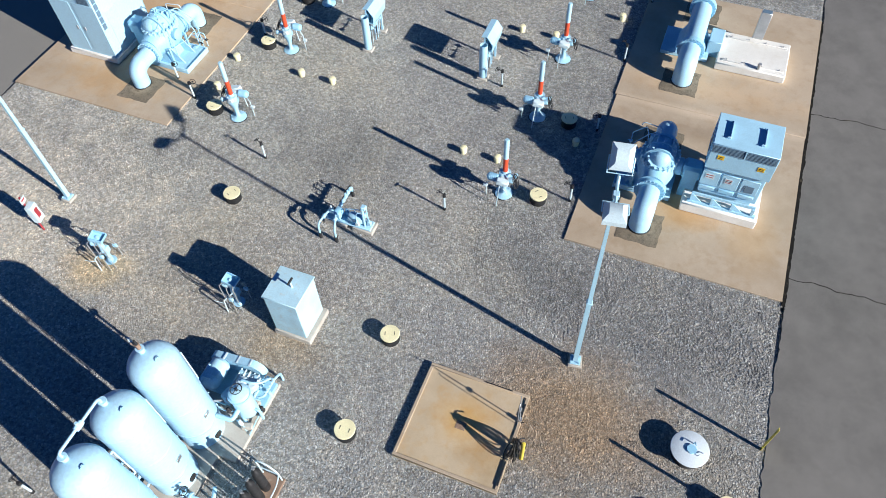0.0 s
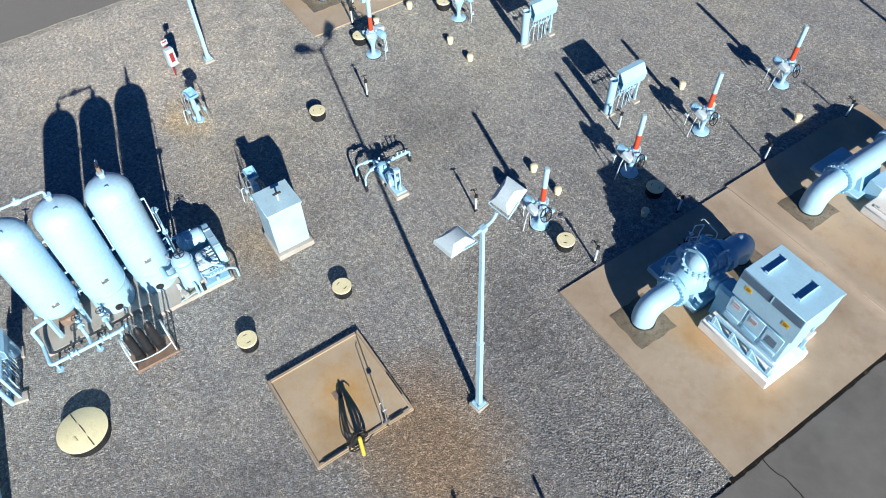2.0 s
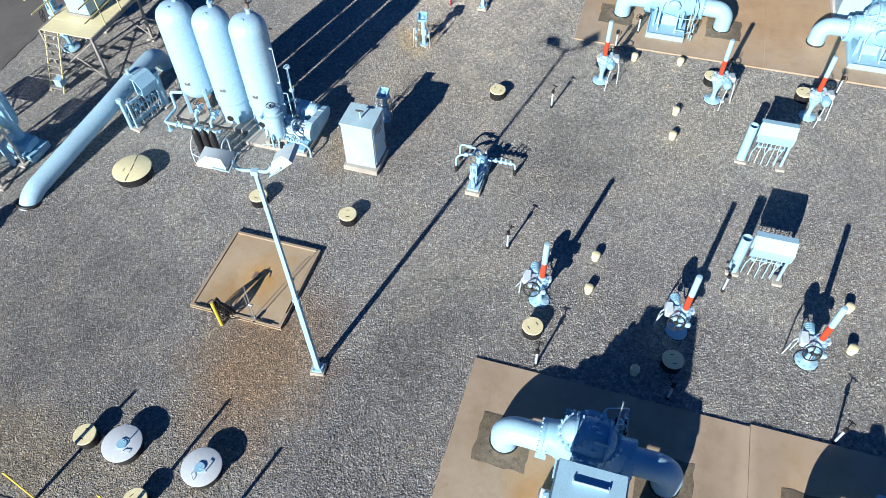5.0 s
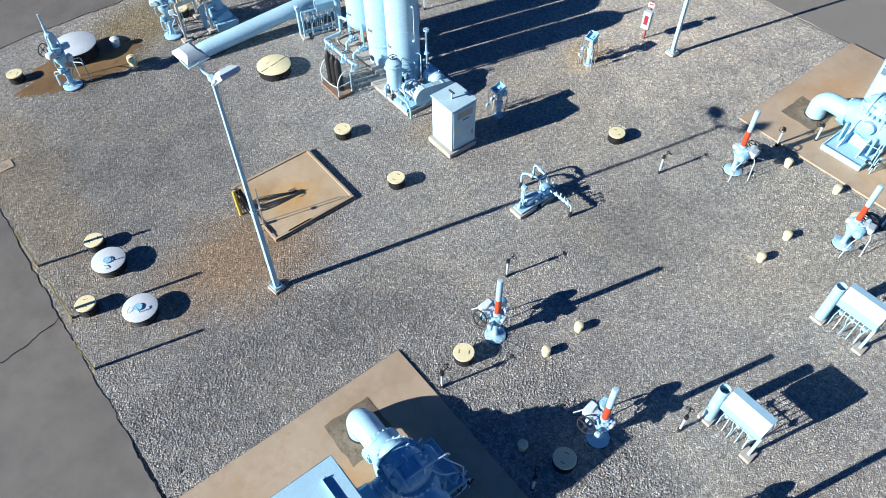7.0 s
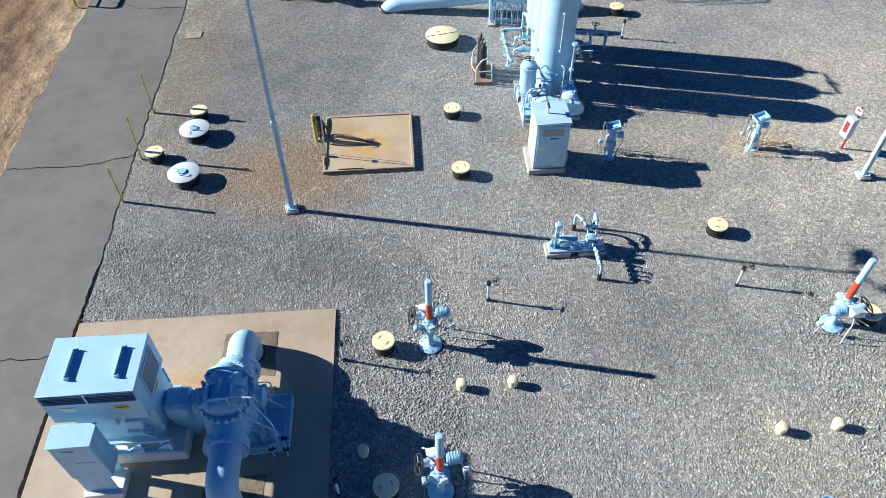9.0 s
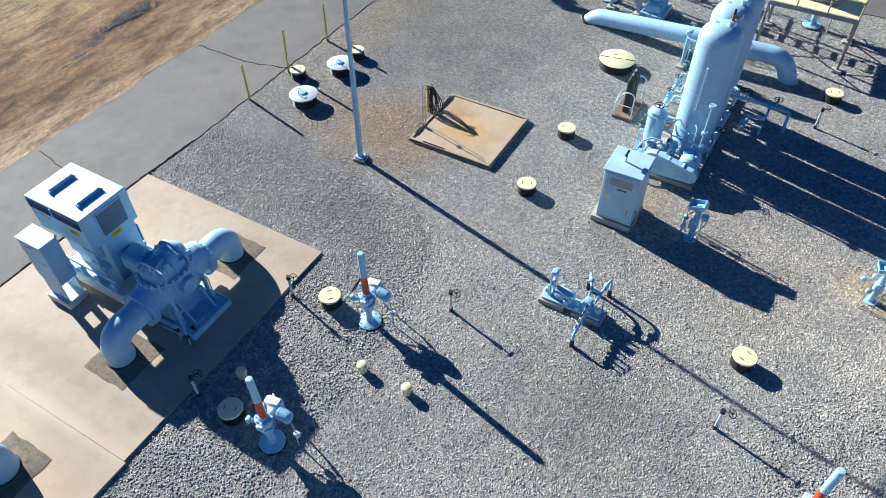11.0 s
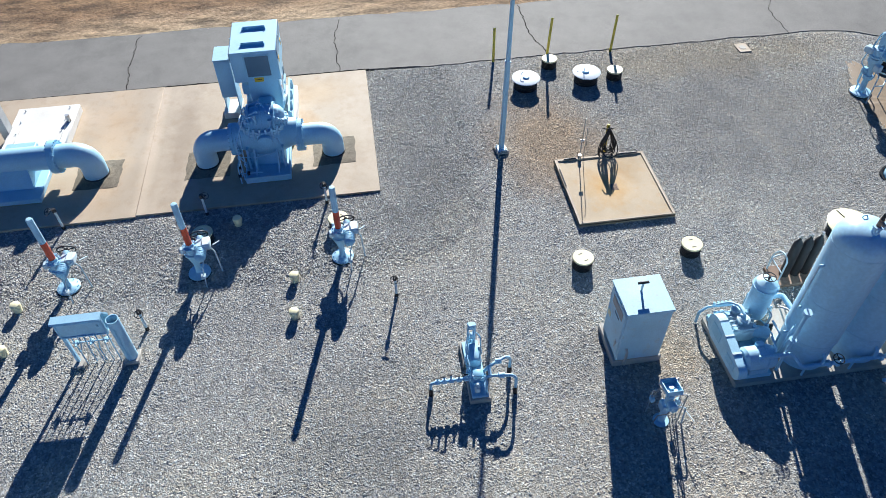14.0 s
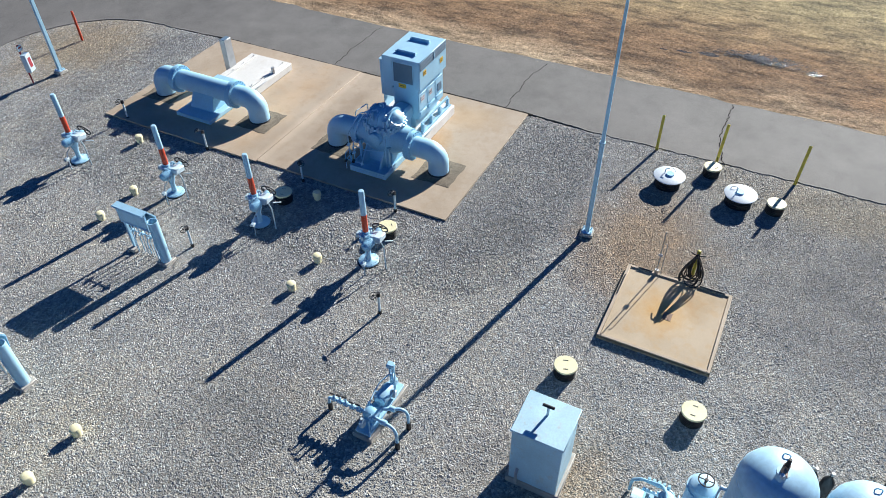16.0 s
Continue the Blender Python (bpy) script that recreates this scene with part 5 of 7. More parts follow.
big_cover(pose(-14.2, -13.1, 0, 0, 0, 60), 0.60, 0.30, 0.56, CREAM, "wide cream vault cover beside the far steelwork")


def cap_stub(m, mat2=CREAM, k=1.0):
    t = thing("vent_cap", m, "small cream capped pipe stub standing in the gravel", "pipe cap", "capped stubs")
    bm = B()
    add_cyl(bm, (0, 0, 0), (0, 0, 0.14 * k), 0.094 * k, seg=14)
    part("pipe", bm, mat2, t)
    bm = B()
    add_lathe(bm, [(r * k, z * k) for r, z in ((0.10, 0.11), (0.113, 0.12), (0.116, 0.205), (0.108, 0.238), (0.075, 0.256), (0.0, 0.262))], seg=16)
    part("cap", bm, mat2, t)
    return t


cs = cap_stub(pose(-4.05, 5.79, 0))
for x, y, k in ((-5.16, 5.79, 1), (-11.66, 7.27, 1), (-10.48, 7.28, 1), (-14.0, 5.66, 1.05), (-14.14, 7.17, 1.1), (-5.26, 12.10, 1), (-4.02, 12.11, 1), (-2.04, 13.82, 1.25),
                (-1.97, 7.21, 1.25), (-11.64, 13.82, 1), (-10.48, 13.83, 1), (-14.1, 11.9, 1.2)):
    copy_thing(cs, pose(x, y, ground_z(x, y), 0, 0, x * 40))
cap_stub(pose(-0.95, -12.65, 0.02, 0, 0, 10), LID_WHITE, 1.35)
cap_stub(pose(-0.98, -11.28, 0, 0, 0, 40), CREAM, 1.4)


def valve_key(m):
    t = thing("hand_valve", m, "slim white valve riser with a black handwheel", "valve", "small riser valves")
    bm = B()
    add_cyl(bm, (0, 0, 0), (0, 0, 0.62), 0.030, seg=10)
    part("riser", bm, WHITE, t)
    bm = B()
    add_cyl(bm, (0, 0, 0), (0, 0, 0.10), 0.045, seg=10)
    part("ground_sleeve", bm, IRON, t)
    bm = B()
    add_cyl(bm, (0, 0, 0.60), (0, 0, 0.70), 0.055, 0.045, seg=10)
    part("packing_gland", bm, IRON, t)
    bm = B()
    add_wheel(bm, (-0.16, 0.03, 0.74), (-0.5, 0.15, 0.8), 0.09, 0.009, 3)
    add_tube(bm, [(0, 0, 0.66), (-0.16, 0.03, 0.74)], 0.014, 6)
    part("handwheel", bm, IRON, t)
    return t


vk = valve_key(pose(-4.88, 3.45, 0))
for i, (x, y, a) in enumerate(((-1.52, 4.95, 10), (-1.50, 8.03, 60), (-1.46, 11.62, -20), (-1.24, 15.12, 20), (-5.02, 9.08, 30), (-10.91, 3.44, 0), (-14.48, 4.95, 200), (-15.54, 5.58, 170),
                               (-13.9, 8.7, 190), (-13.9, 12.1, 180), (-10.73, -7.62, 0))):
    copy_thing(vk, pose(x, y, ground_z(x, y), 0, 0, a))


# ---- instrument racks ----
def rack(m, width, label, hood=1.0):
    t = thing("instrument_rack", m, label, "instrument panel", "instrument racks")
    w = width
    bm = B()
    # hood: roof sloping to the east, open underneath
    v = [(-0.13, 0, 1.545), (0.06, 0, 1.56), (0.26, 0, 1.28), (0.22, 0, 0.98)]
    a = [bm.verts.new((x, 0.02, z)) for x, y, z in v]
    b = [bm.verts.new((x, w * hood, z)) for x, y, z in v]
    a2 = [bm.verts.new((x - 0.02, 0.02, z - 0.03)) for x, y, z in v]
    b2 = [bm.verts.new((x - 0.02, w * hood, z - 0.03)) for x, y, z in v]
    for i in range(3):
        bm.faces.new((a[i], a[i + 1], b[i + 1], b[i]))
        bm.faces.new((a2[i], b2[i], b2[i + 1], a2[i + 1]))
        bm.faces.new((a[i], a2[i], a2[i + 1], a[i + 1]))
        bm.faces.new((b[i], b[i + 1], b2[i + 1], b2[i]))
    bm.faces.new((a[0], b[0], b2[0], a2[0]))
    bm.faces.new((a[3], a2[3], b2[3], b[3]))
    part("sun_hood", bm, BLUE, t)
    bm = B()
    add_box(bm, (-0.03, w * hood / 2 + 0.01, 1.24), (0.03, w * hood - 0.04, 0.52), 0.008)
    add_box(bm, (0.08, w * hood / 2 + 0.01, 1.00), (0.22, w * hood - 0.06, 0.03))
    panel = part("panel", bm, BLUE, t)
    for y, z, sy, sz in ((w * hood / 2 + 0.01, 1.44, w * hood - 0.04, 0.035), (w * hood / 2 + 0.01, 0.995, w * hood - 0.04, 0.035), (0.045, 1.217, 0.035, 0.40), (w * hood - 0.025, 1.217, 0.035, 0.40)):
        bm = B()
        add_box(bm, (-0.056, y, z), (0.022, sy, sz), 0.006)
        part("border", bm, BLUE, panel)
    bm = B()
    add_box(bm, (-0.053, w * hood / 2 + 0.01, 1.40), (0.016, w * hood - 0.10, 0.03), 0.004)
    part("label_rail", bm, BLUE_DEEP_SHADE, panel)
    bm = B()
    add_box(bm, (-0.052, 0.17, 1.25), (0.014, 0.05, 0.05), 0.004)
    part("latch", bm, BLUE_DEEP_SHADE, panel)
    bm = B()
    add_box(bm, (0.04, w - 0.02, 0.52), (0.07, 0.07, 1.04), 0.006)
    part("leg", bm, BLUE, t)
    bm = B()
    add_box(bm, (0.04, w - 0.02, 0.03), (0.34, 0.26, 0.10), 0.015)
    part("foot", bm, GREYCONC, t)
    bm = B()
    prof = [(0.13, 0.06), (0.13, 1.36), (0.115, 1.36), (0.115, 0.9), (0.0, 0.9)]
    add_lathe(bm, prof, (0.0, -0.14, 0), seg=20)
    part("standpipe", bm, BLUE, t, "open-topped blue standpipe")
    bm = B()
    add_box(bm, (-0.137, -0.14, 0.72), (0.012, 0.035, 0.86))
    part("gauge_slot", bm, BLUE_DEEP_SHADE, t)
    bm = B()
    add_box(bm, (0.0, -0.14, 0.03), (0.36, 0.34, 0.10), 0.015)
    part("foot", bm, GREYCONC, t)
    if hood < 1:
        bm = B()
        add_tube(bm, [(0.05, w * hood - 0.05, 1.01), (0.05, w - 0.02, 1.01)], 0.03, 8)
        part("top_rail", bm, BLUE, t)
    n = int(w / 0.14)
    for k in range(n):
        y = 0.14 + (w - 0.28) * k / max(1, n - 1)
        bm = B()
        x1 = 0.02 + 0.10 * ((k * 37) % 5) / 5 - 0.05
        add_tube(bm, fillet([(0.06, y, 1.02), (0.06, y, 0.70 - 0.05 * (k % 3)), (x1, y + 0.05 * ((k % 3) - 1), 0.40), (x1, y + 0.05 * ((k % 3) - 1), 0.0)], 0.06, 4), 0.013, 6)
        part("tube", bm, WHITE if k % 2 else BLUE, t)
    bm = B()
    for k in range(max(2, n // 2)):
        y = 0.2 + (w - 0.4) * k / max(1, n // 2 - 1)
        add_box(bm, (0.05, y, 0.68), (0.10, 0.08, 0.09), 0.015)
        add_cyl(bm, (0.05, y, 0.70), (-0.06, y, 0.70), 0.02, seg=8)
    add_tube(bm, [(0.05, 0.1, 0.68), (0.05, w - 0.1, 0.68)], 0.014, 6)
    part("manifold", bm, BLUE, t)
    return t


r1 = rack(pose(-5.76, 9.42, 0), 1.0, "pale blue instrument panel with sun hood, standpipe and tubing")
copy_thing(r1, pose(-10.08, 9.46, 0))
south_rack = rack(pose(-7.52, -8.69, 0, 0, 0, -102) @ Matrix.Scale(-1, 4, (1, 0, 0)), 1.18, "long pale blue instrument panel beside the pressure vessels", 0.56)
for k in range(7):
    y, z = 0.16 + 0.155 * k, 0.62 + 0.11 * (k % 3)
    bm = B()
    add_cyl(bm, (-0.10, y, z), (-0.22, y, z), 0.022, seg=8)
    add_box(bm, (-0.22, y, z), (0.11, 0.09, 0.12), 0.018)
    add_cyl(bm, (-0.22, y, z + 0.05), (-0.22, y, z + 0.16), 0.03, 0.02, seg=8)
    vv = part("root_valve", bm, BLUE, south_rack)
    bm = B()
    add_box(bm, (-0.22, y + 0.03, z + 0.165), (0.03, 0.13, 0.014))
    part("lever", bm, WHITE, vv)
    bm = B()
    add_tube(bm, fillet([(-0.22, y, z - 0.05), (-0.23, y + 0.03, 0.35), (-0.17, y + 0.05, 0.0)], 0.08, 4), 0.013, 6)
    part("tube", bm, WHITE if k % 3 else BLUE, south_rack)
bm = B()
add_box(bm, (-0.20, 0.60, 0.06), (0.09, 1.16, 0.10), 0.01)
part("base_rail", bm, BLUE, south_rack)
bm = B()
add_cyl(bm, (-0.16, 1.24, 0.0), (-0.16, 1.24, 1.05), 0.06, seg=12)
add_box(bm, (-0.16, 1.24, 1.10), (0.20, 0.16, 0.18), 0.03)
part("transmitter", bm, BLUE, south_rack)

# ---- sampling skid in the middle of the yard ----
sk = thing("sampling_skid", pose(-7.25, 2.02, 0), "small blue pump skid with looped piping on concrete blocks", "pump skid")
for x in (0.46, -0.40):
    bm = B()
    add_box(bm, (x, 0, 0.06), (0.62 if x > 0 else 0.70, 0.44, 0.14), 0.012)
    part("block", bm, GREYCONC, sk)
bm = B()
add_box(bm, (0.0, 0, 0.16), (1.40, 0.34, 0.07), 0.01)
part("base_plate", bm, BLUE, sk)
bm = B()
add_lathe(bm, [(0.0, 0.0), (0.12, 0.01), (0.15, 0.05), (0.15, 0.40), (0.11, 0.46), (0.0, 0.47)], (-0.02, 0, 0.36), (1, 0, 0), 18)
part("motor", bm, BLUE, sk)
bm = B()
add_lathe(bm, [(0.0, 0.0), (0.16, 0.0), (0.18, 0.06), (0.16, 0.16), (0.08, 0.20)], (-0.42, 0, 0.36), (1, 0, 0), 18)
add_box(bm, (-0.36, 0, 0.24), (0.2, 0.24, 0.14), 0.01)
part("pump", bm, BLUE_DEEP_SHADE, sk)
bm = B()
add_tube(bm, [(0.50, -0.06, 0.16), (0.50, -0.06, 1.02)], 0.035, 8)
add_tube(bm, [(0.56, 0.06, 0.16), (0.56, 0.06, 0.92)], 0.022, 8)
add_box(bm, (0.52, 0.0, 0.95), (0.14, 0.16, 0.12), 0.02)
add_box(bm, (0.52, -0.02, 0.62), (0.10, 0.10, 0.16), 0.02)
part("sample_post", bm, BLUE, sk)
bm = B()
add_tube(bm, fillet([(-0.38, 0.10, 0.50), (-0.38, 0.10, 0.42), (-0.40, 0.98, 0.42), (-0.40, 0.98, 0.0)], 0.08, 5), 0.031, 10)
part("branch_pipe", bm, BLUE, sk)
for y in (0.24, 0.40, 0.56, 0.70, 0.84):
    bm = B()
    add_cyl(bm, (-0.39, y - 0.045, 0.42), (-0.39, y + 0.045, 0.42), 0.055, seg=12)
    add_cyl(bm, (-0.39, y, 0.42), (-0.39, y, 0.54 + 0.05 * (y * 10 % 2)), 0.022, seg=8)
    vv = part("branch_valve", bm, BLUE, sk)
    bm = B()
    add_box(bm, (-0.39, y + 0.03, 0.545 + 0.05 * (y * 10 % 2)), (0.03, 0.11, 0.015))
    part("lever", bm, IRON, vv)
bm = B()
add_tube(bm, fillet([(-0.30, -0.12, 0.45), (-0.30, -0.22, 0.62), (-0.12, -0.62, 0.64), (-0.10, -0.72, 0.52), (-0.10, -0.72, 0.0)], 0.10, 5), 0.033, 10)
add_tube(bm, fillet([(-0.48, -0.05, 0.45), (-0.52, -0.20, 0.62), (-0.58, -0.66, 0.64), (-0.60, -0.74, 0.52), (-0.60, -0.74, 0.0)], 0.10, 5), 0.033, 10)
add_tube(bm, fillet([(-0.30, -0.22, 0.62), (-0.52, -0.22, 0.62)], 0.05, 4), 0.035, 8)
part("loop_pipe", bm, BLUE, sk)
for k, (x, y, z) in enumerate(((0.12, 0.14, 0.30), (0.32, -0.14, 0.32), (-0.16, 0.16, 0.26), (0.62, 0.0, 0.30), (-0.60, 0.05, 0.34))):
    bm = B()
    add_box(bm, (x, y, z), (0.13, 0.11, 0.16), 0.02)
    add_cyl(bm, (x, y, z), (x, y, z + 0.17), 0.028, seg=8)
    part("fitting", bm, (BLUE, WHITE, BLUE_DEEP_SHADE)[k % 3], sk)
for pts in ([(0.50, -0.06, 0.80), (0.34, -0.16, 0.80), (0.30, -0.18, 0.30)], [(0.56, 0.06, 0.60), (0.30, 0.16, 0.56), (0.05, 0.16, 0.50), (-0.20, 0.12, 0.46)], [(-0.46, -0.10, 0.56), (-0.62, -0.14, 0.56), (-0.66, -0.14, 0.10)]):
    bm = B()
    add_tube(bm, fillet(pts, 0.06, 4), 0.014, 6)
    part("tube", bm, BLUE, sk)
for p in ((-0.20, -0.44, 0.63), (-0.55, -0.44, 0.63)):
    bm = B()
    add_cyl(bm, (p[0], p[1] - 0.06, p[2]), (p[0], p[1] + 0.06, p[2]), 0.058, seg=12)
    part("union", bm, BLUE, sk)
for p in ((-0.10, -0.72), (-0.60, -0.74), (-0.40, 0.98)):
    bm = B()
    add_cyl(bm, (*p, 0), (*p, 0.22), 0.05, seg=10)
    part("riser_sleeve", bm, IRON, sk)


# ---- pipe stands with sloping panels ----
def stand(m):
    t = thing("instrument_stand", m, "blue pipe stand with a sloping shielded gauge and thin tubing", "instrument stand", "instrument stands")
    bm = B()
    add_cyl(bm, (0, 0, 0), (0, 0, 0.95), 0.075, seg=14)
    add_cyl(bm, (0, 0, 0), (0, 0, 0.03), 0.16, seg=16)
    part("post", bm, BLUE, t)
    rot = pose(0, 0, 0, 0, 14, 0)
    c = Vector((0.06, 0, 1.12))
    bm = B()
    add_box(bm, c + rot @ Vector((0, 0, -0.05)), (0.34, 0.27, 0.02), 0.004, rot)
    part("tray", bm, BLUE_DEEP_SHADE, t)
    for d, s in (((0, -0.145, 0), (0.38, 0.02, 0.11)), ((0, 0.145, 0), (0.38, 0.02, 0.11)), ((-0.18, 0, 0), (0.02, 0.27, 0.11)), ((0.18, 0, 0), (0.02, 0.27, 0.11))):
        bm = B()
        add_box(bm, c + rot @ Vector(d), s, 0.005, rot)
        part("tray_rim", bm, BLUE_DEEP_SHADE, t)
    bm = B()
    add_lathe(bm, [(0.085, 0.0), (0.095, 0.03), (0.095, 0.14), (0.07, 0.17), (0.0, 0.175)], (-0.10, 0, 0.80), (-1, 0, 0.1), 16)
    part("transmitter", bm, BLUE, t)
    bm = B()
    add_cyl(bm, (0, 0, 0.92), c, 0.05, seg=10)
    part("bracket", bm, BLUE, t)
    for x, y, h in ((0.26, -0.24, 1.10), (0.06, -0.26, 1.05), (-0.14, -0.25, 1.10), (0.24, 0.22, 0.80)):
        bm = B()
        add_tube(bm, fillet([(x * 0.8, y * 0.6, h), (x, y, h), (x, y, 0.0)], 0.04, 3), 0.013, 6)
        part("tube", bm, GALV, t)
    bm = B()
    add_tube(bm, [(0.26, -0.24, 0.70), (-0.14, -0.25, 0.70)], 0.013, 6)
    part("tube", bm, GALV, t)
    for x, y, z in ((0.06, -0.26, 0.55), (0.26, -0.24, 0.42), (0.22, 0.20, 0.50)):
        bm = B()
        add_box(bm, (x, y, z), (0.12, 0.08, 0.12), 0.015)
        part("tube_valve", bm, BLUE, t)
    for pts in ([(0.05, 0.05, 0.95), (0.20, 0.14, 0.90), (0.22, 0.20, 0.56)], [(0.22, 0.20, 0.44), (0.30, 0.26, 0.25), (0.30, 0.28, 0.0)],
                [(-0.20, 0.0, 0.82), (-0.26, 0.10, 0.70), (-0.10, 0.18, 0.40), (-0.05, 0.20, 0.0)], [(0.06, -0.26, 0.50), (0.16, -0.34, 0.30), (0.16, -0.36, 0.0)]):
        bm = B()
        add_tube(bm, fillet(pts, 0.06, 4), 0.012, 6)
        part("tube", bm, GREYSTEEL, t)
    bm = B()
    add_box(bm, (0.02, 0.02, 0.52), (0.20, 0.18, 0.22), 0.02)
    part("manifold_block", bm, BLUE, t)
    bm = B()
    add_tube(bm, fillet([(0, -0.05, 0.55), (-0.10, -0.36, 0.55), (-0.12, -0.38, 0.0)], 0.05, 4), 0.018, 6)
    add_tube(bm, [(-0.12, -0.38, 0.45), (-0.38, -0.42, 0.50)], 0.010, 5)
    part("drain_tube", bm, WHITE, t)
    return t


st = stand(pose(-8.92, -1.46, 0))
copy_thing(st, pose(-13.08, -1.54, 0, 0, 0, 12))

# ---- control cabinet ----
cb = thing("control_cabinet", pose(-7.06, -1.42, 0), "white weathered steel control cabinet on a concrete base", "cabinet")
bm = B()
add_box(bm, (0.05, 0, 0.07), (1.04, 1.06, 0.20), 0.015)
part("base", bm, GREYCONC, cb)
bm = B()
add_box(bm, (0, 0, 0.93), (0.90, 0.94, 1.52), 0.012)
part("body", bm, CABINET, cb)
bm = B()
add_box(bm, (0, 0, 1.705), (0.97, 1.00, 0.05), 0.012)
part("roof", bm, CABINET, cb)
bm = B()
add_box(bm, (0.0, 0.478, 0.95), (0.80, 0.02, 1.34), 0.006)
door = part("door", bm, CABINET, cb)
bm = B()
add_box(bm, (-0.02, 0.492, 1.42), (0.56, 0.008, 0.22))
part("notice", bm, GREYCONC, door, "faded pale grey notice plate")
bm = B()
add_box(bm, (-0.06, 0.492, 1.22), (0.24, 0.006, 0.05))
part("writing_bar", bm, GREYPANEL, door)
bm = B()
add_box(bm, (0.28, 0.492, 0.90), (0.14, 0.008, 0.14))
part("label", bm, CREAM, door)
bm = B()
add_tube(bm, [(-0.30, 0.52, 0.72), (-0.30, 0.52, 0.50)], 0.012, 6)
add_box(bm, (-0.30, 0.50, 0.62), (0.03, 0.04, 0.06))
part("handle", bm, GALV, door)
bm = B()
add_tube(bm, [(0.10, 0.02, 1.72), (0.10, 0.02, 1.97)], 0.024, 8)
vh = part("vent_pipe", bm, WHITE, cb)
bm = B()
add_tube(bm, [(0.10, -0.09, 1.98), (0.10, 0.13, 1.98)], 0.030, 10)
part("vent_tee", bm, IRON, vh)
bm = B()
add_tube(bm, fillet([(-0.42, 0.30, 0.10), (-0.52, 0.30, 0.12), (-0.52, 0.30, 0.52), (-0.45, 0.30, 0.56)], 0.05, 4), 0.03, 8)
part("conduit", bm, GALV, cb)

# ---- fire extinguisher box on a red post ----
fx = thing("extinguisher_box", pose(-15.66, -1.32, 0, 0, 0, 14), "white fire extinguisher cabinet on a red post", "fire cabinet")
bm = B()
add_cyl(bm, (0, 0, 0), (0, 0, 1.45), 0.028, seg=12)
part("post", bm, SIGNRED, fx)
bm = B()
add_box(bm, (0.13, 0, 0.82), (0.20, 0.29, 0.64), 0.015)
box = part("cabinet", bm, WHITE, fx)
bm = B()
add_box(bm, (0.232, 0, 0.84), (0.012, 0.14, 0.34))
part("window", bm, SIGNRED, box, "window with red extinguisher behind")
bm = B()
add_box(bm, (0.05, 0, 1.34), (0.03, 0.22, 0.18), 0.004)
sg = part("sign", bm, WHITE, fx)
bm = B()
add_box(bm, (0.068, 0, 1.37), (0.006, 0.15, 0.05))
part("sign_face", bm, SIGNRED, sg)
copy_thing(fx, pose(-0.86, 20.06, 0, 0, 0, -70))
rp = thing("marker_post", pose(2.30, 21.11, 0), "slim red marker post in the gravel", "post")
bm = B()
add_cyl(bm, (0, 0, 0), (0, 0, 1.15), 0.045, seg=12)
part("post", bm, RED, rp)
bm = B()
add_lathe(bm, [(0.045, 1.15), (0.035, 1.18), (0.0, 1.19)], seg=12)
part("cap", bm, RED, rp)

# ---- yellow marker posts beside the road ----
for i, (x, y, h, lx, ly) in enumerate(((4.62, -0.66, 1.22, 0.0, 0.0), (4.50, -2.42, 1.50, -0.03, 0.03), (4.60, -4.62, 1.35, -0.02, 0.02))):
    mp = thing("marker_post", pose(x, y, 0, ly * 60, lx * 60, 0), "faded yellow pipeline marker post at the road edge", "post", "yellow marker posts")
    bm = B()
    add_box(bm, (0, 0, h / 2), (0.016, 0.085, h), 0.004)
    part("post", bm, YELLOW, mp)
    bm = B()
    add_box(bm, (0.0, 0, h - 0.16), (0.021, 0.07, 0.22), 0.002)
    part("decal", bm, YELLOW, mp)

# ---- containment slab with hose station ----
pad("containment_slab", -3.34, -3.87, -0.76, -1.34, 0.095, SLAB, "tan concrete containment slab with a raised kerb and rusty floor drain", "concrete slab")
for x0, y0, x1, y1 in ((-3.34, -1.42, -0.76, -1.34), (-3.34, -3.87, -0.76, -3.79), (-3.34, -3.79, -3.26, -1.42), (-0.84, -3.79, -0.76, -1.42)):
    bm = B()
    add_box(bm, ((x0 + x1) / 2, (y0 + y1) / 2, 0.085), (x1 - x0, y1 - y0, 0.085), 0.008)
    single("kerb", bm, PAD, Matrix(), "low concrete kerb of the containment slab", "kerb", "slab kerbs", "structure")
dr = thing("floor_drain", pose(-2.08, -2.64, 0.092), "small rusty floor drain grate set in the slab", "drain")
bm = B()
add_box(bm, (0, 0, 0.004), (0.24, 0.20, 0.012))
part("frame", bm, RUST, dr)
bm = B()
for k in range(5):
    add_box(bm, (0, -0.06 + 0.03 * k, 0.014), (0.18, 0.012, 0.008))
part("grate", bm, RUST, dr)
hs = thing("hose_station", pose(-0.50, -2.85, 0), "yellow hose post with coiled black hoses hung on it", "hose stand")
bm = B()
add_cyl(bm, (0, 0, 0), (0, 0, 0.92), 0.046, seg=14)
add_lathe(bm, [(0.046, 0.92), (0.035, 0.95), (0.0, 0.96)], seg=14)
part("post", bm, YELLOW, hs)
bm = B()
add_tube(bm, fillet([(-0.02, -0.16, 0.86), (-0.12, -0.10, 0.90), (-0.12, 0.10, 0.90), (-0.02, 0.16, 0.86)], 0.04, 3), 0.016, 6)
add_tube(bm, [(-0.12, 0, 0.90), (0, 0, 0.86)], 0.016, 6)
part("hanger", bm, IRON, hs)
rng = random.Random(4)
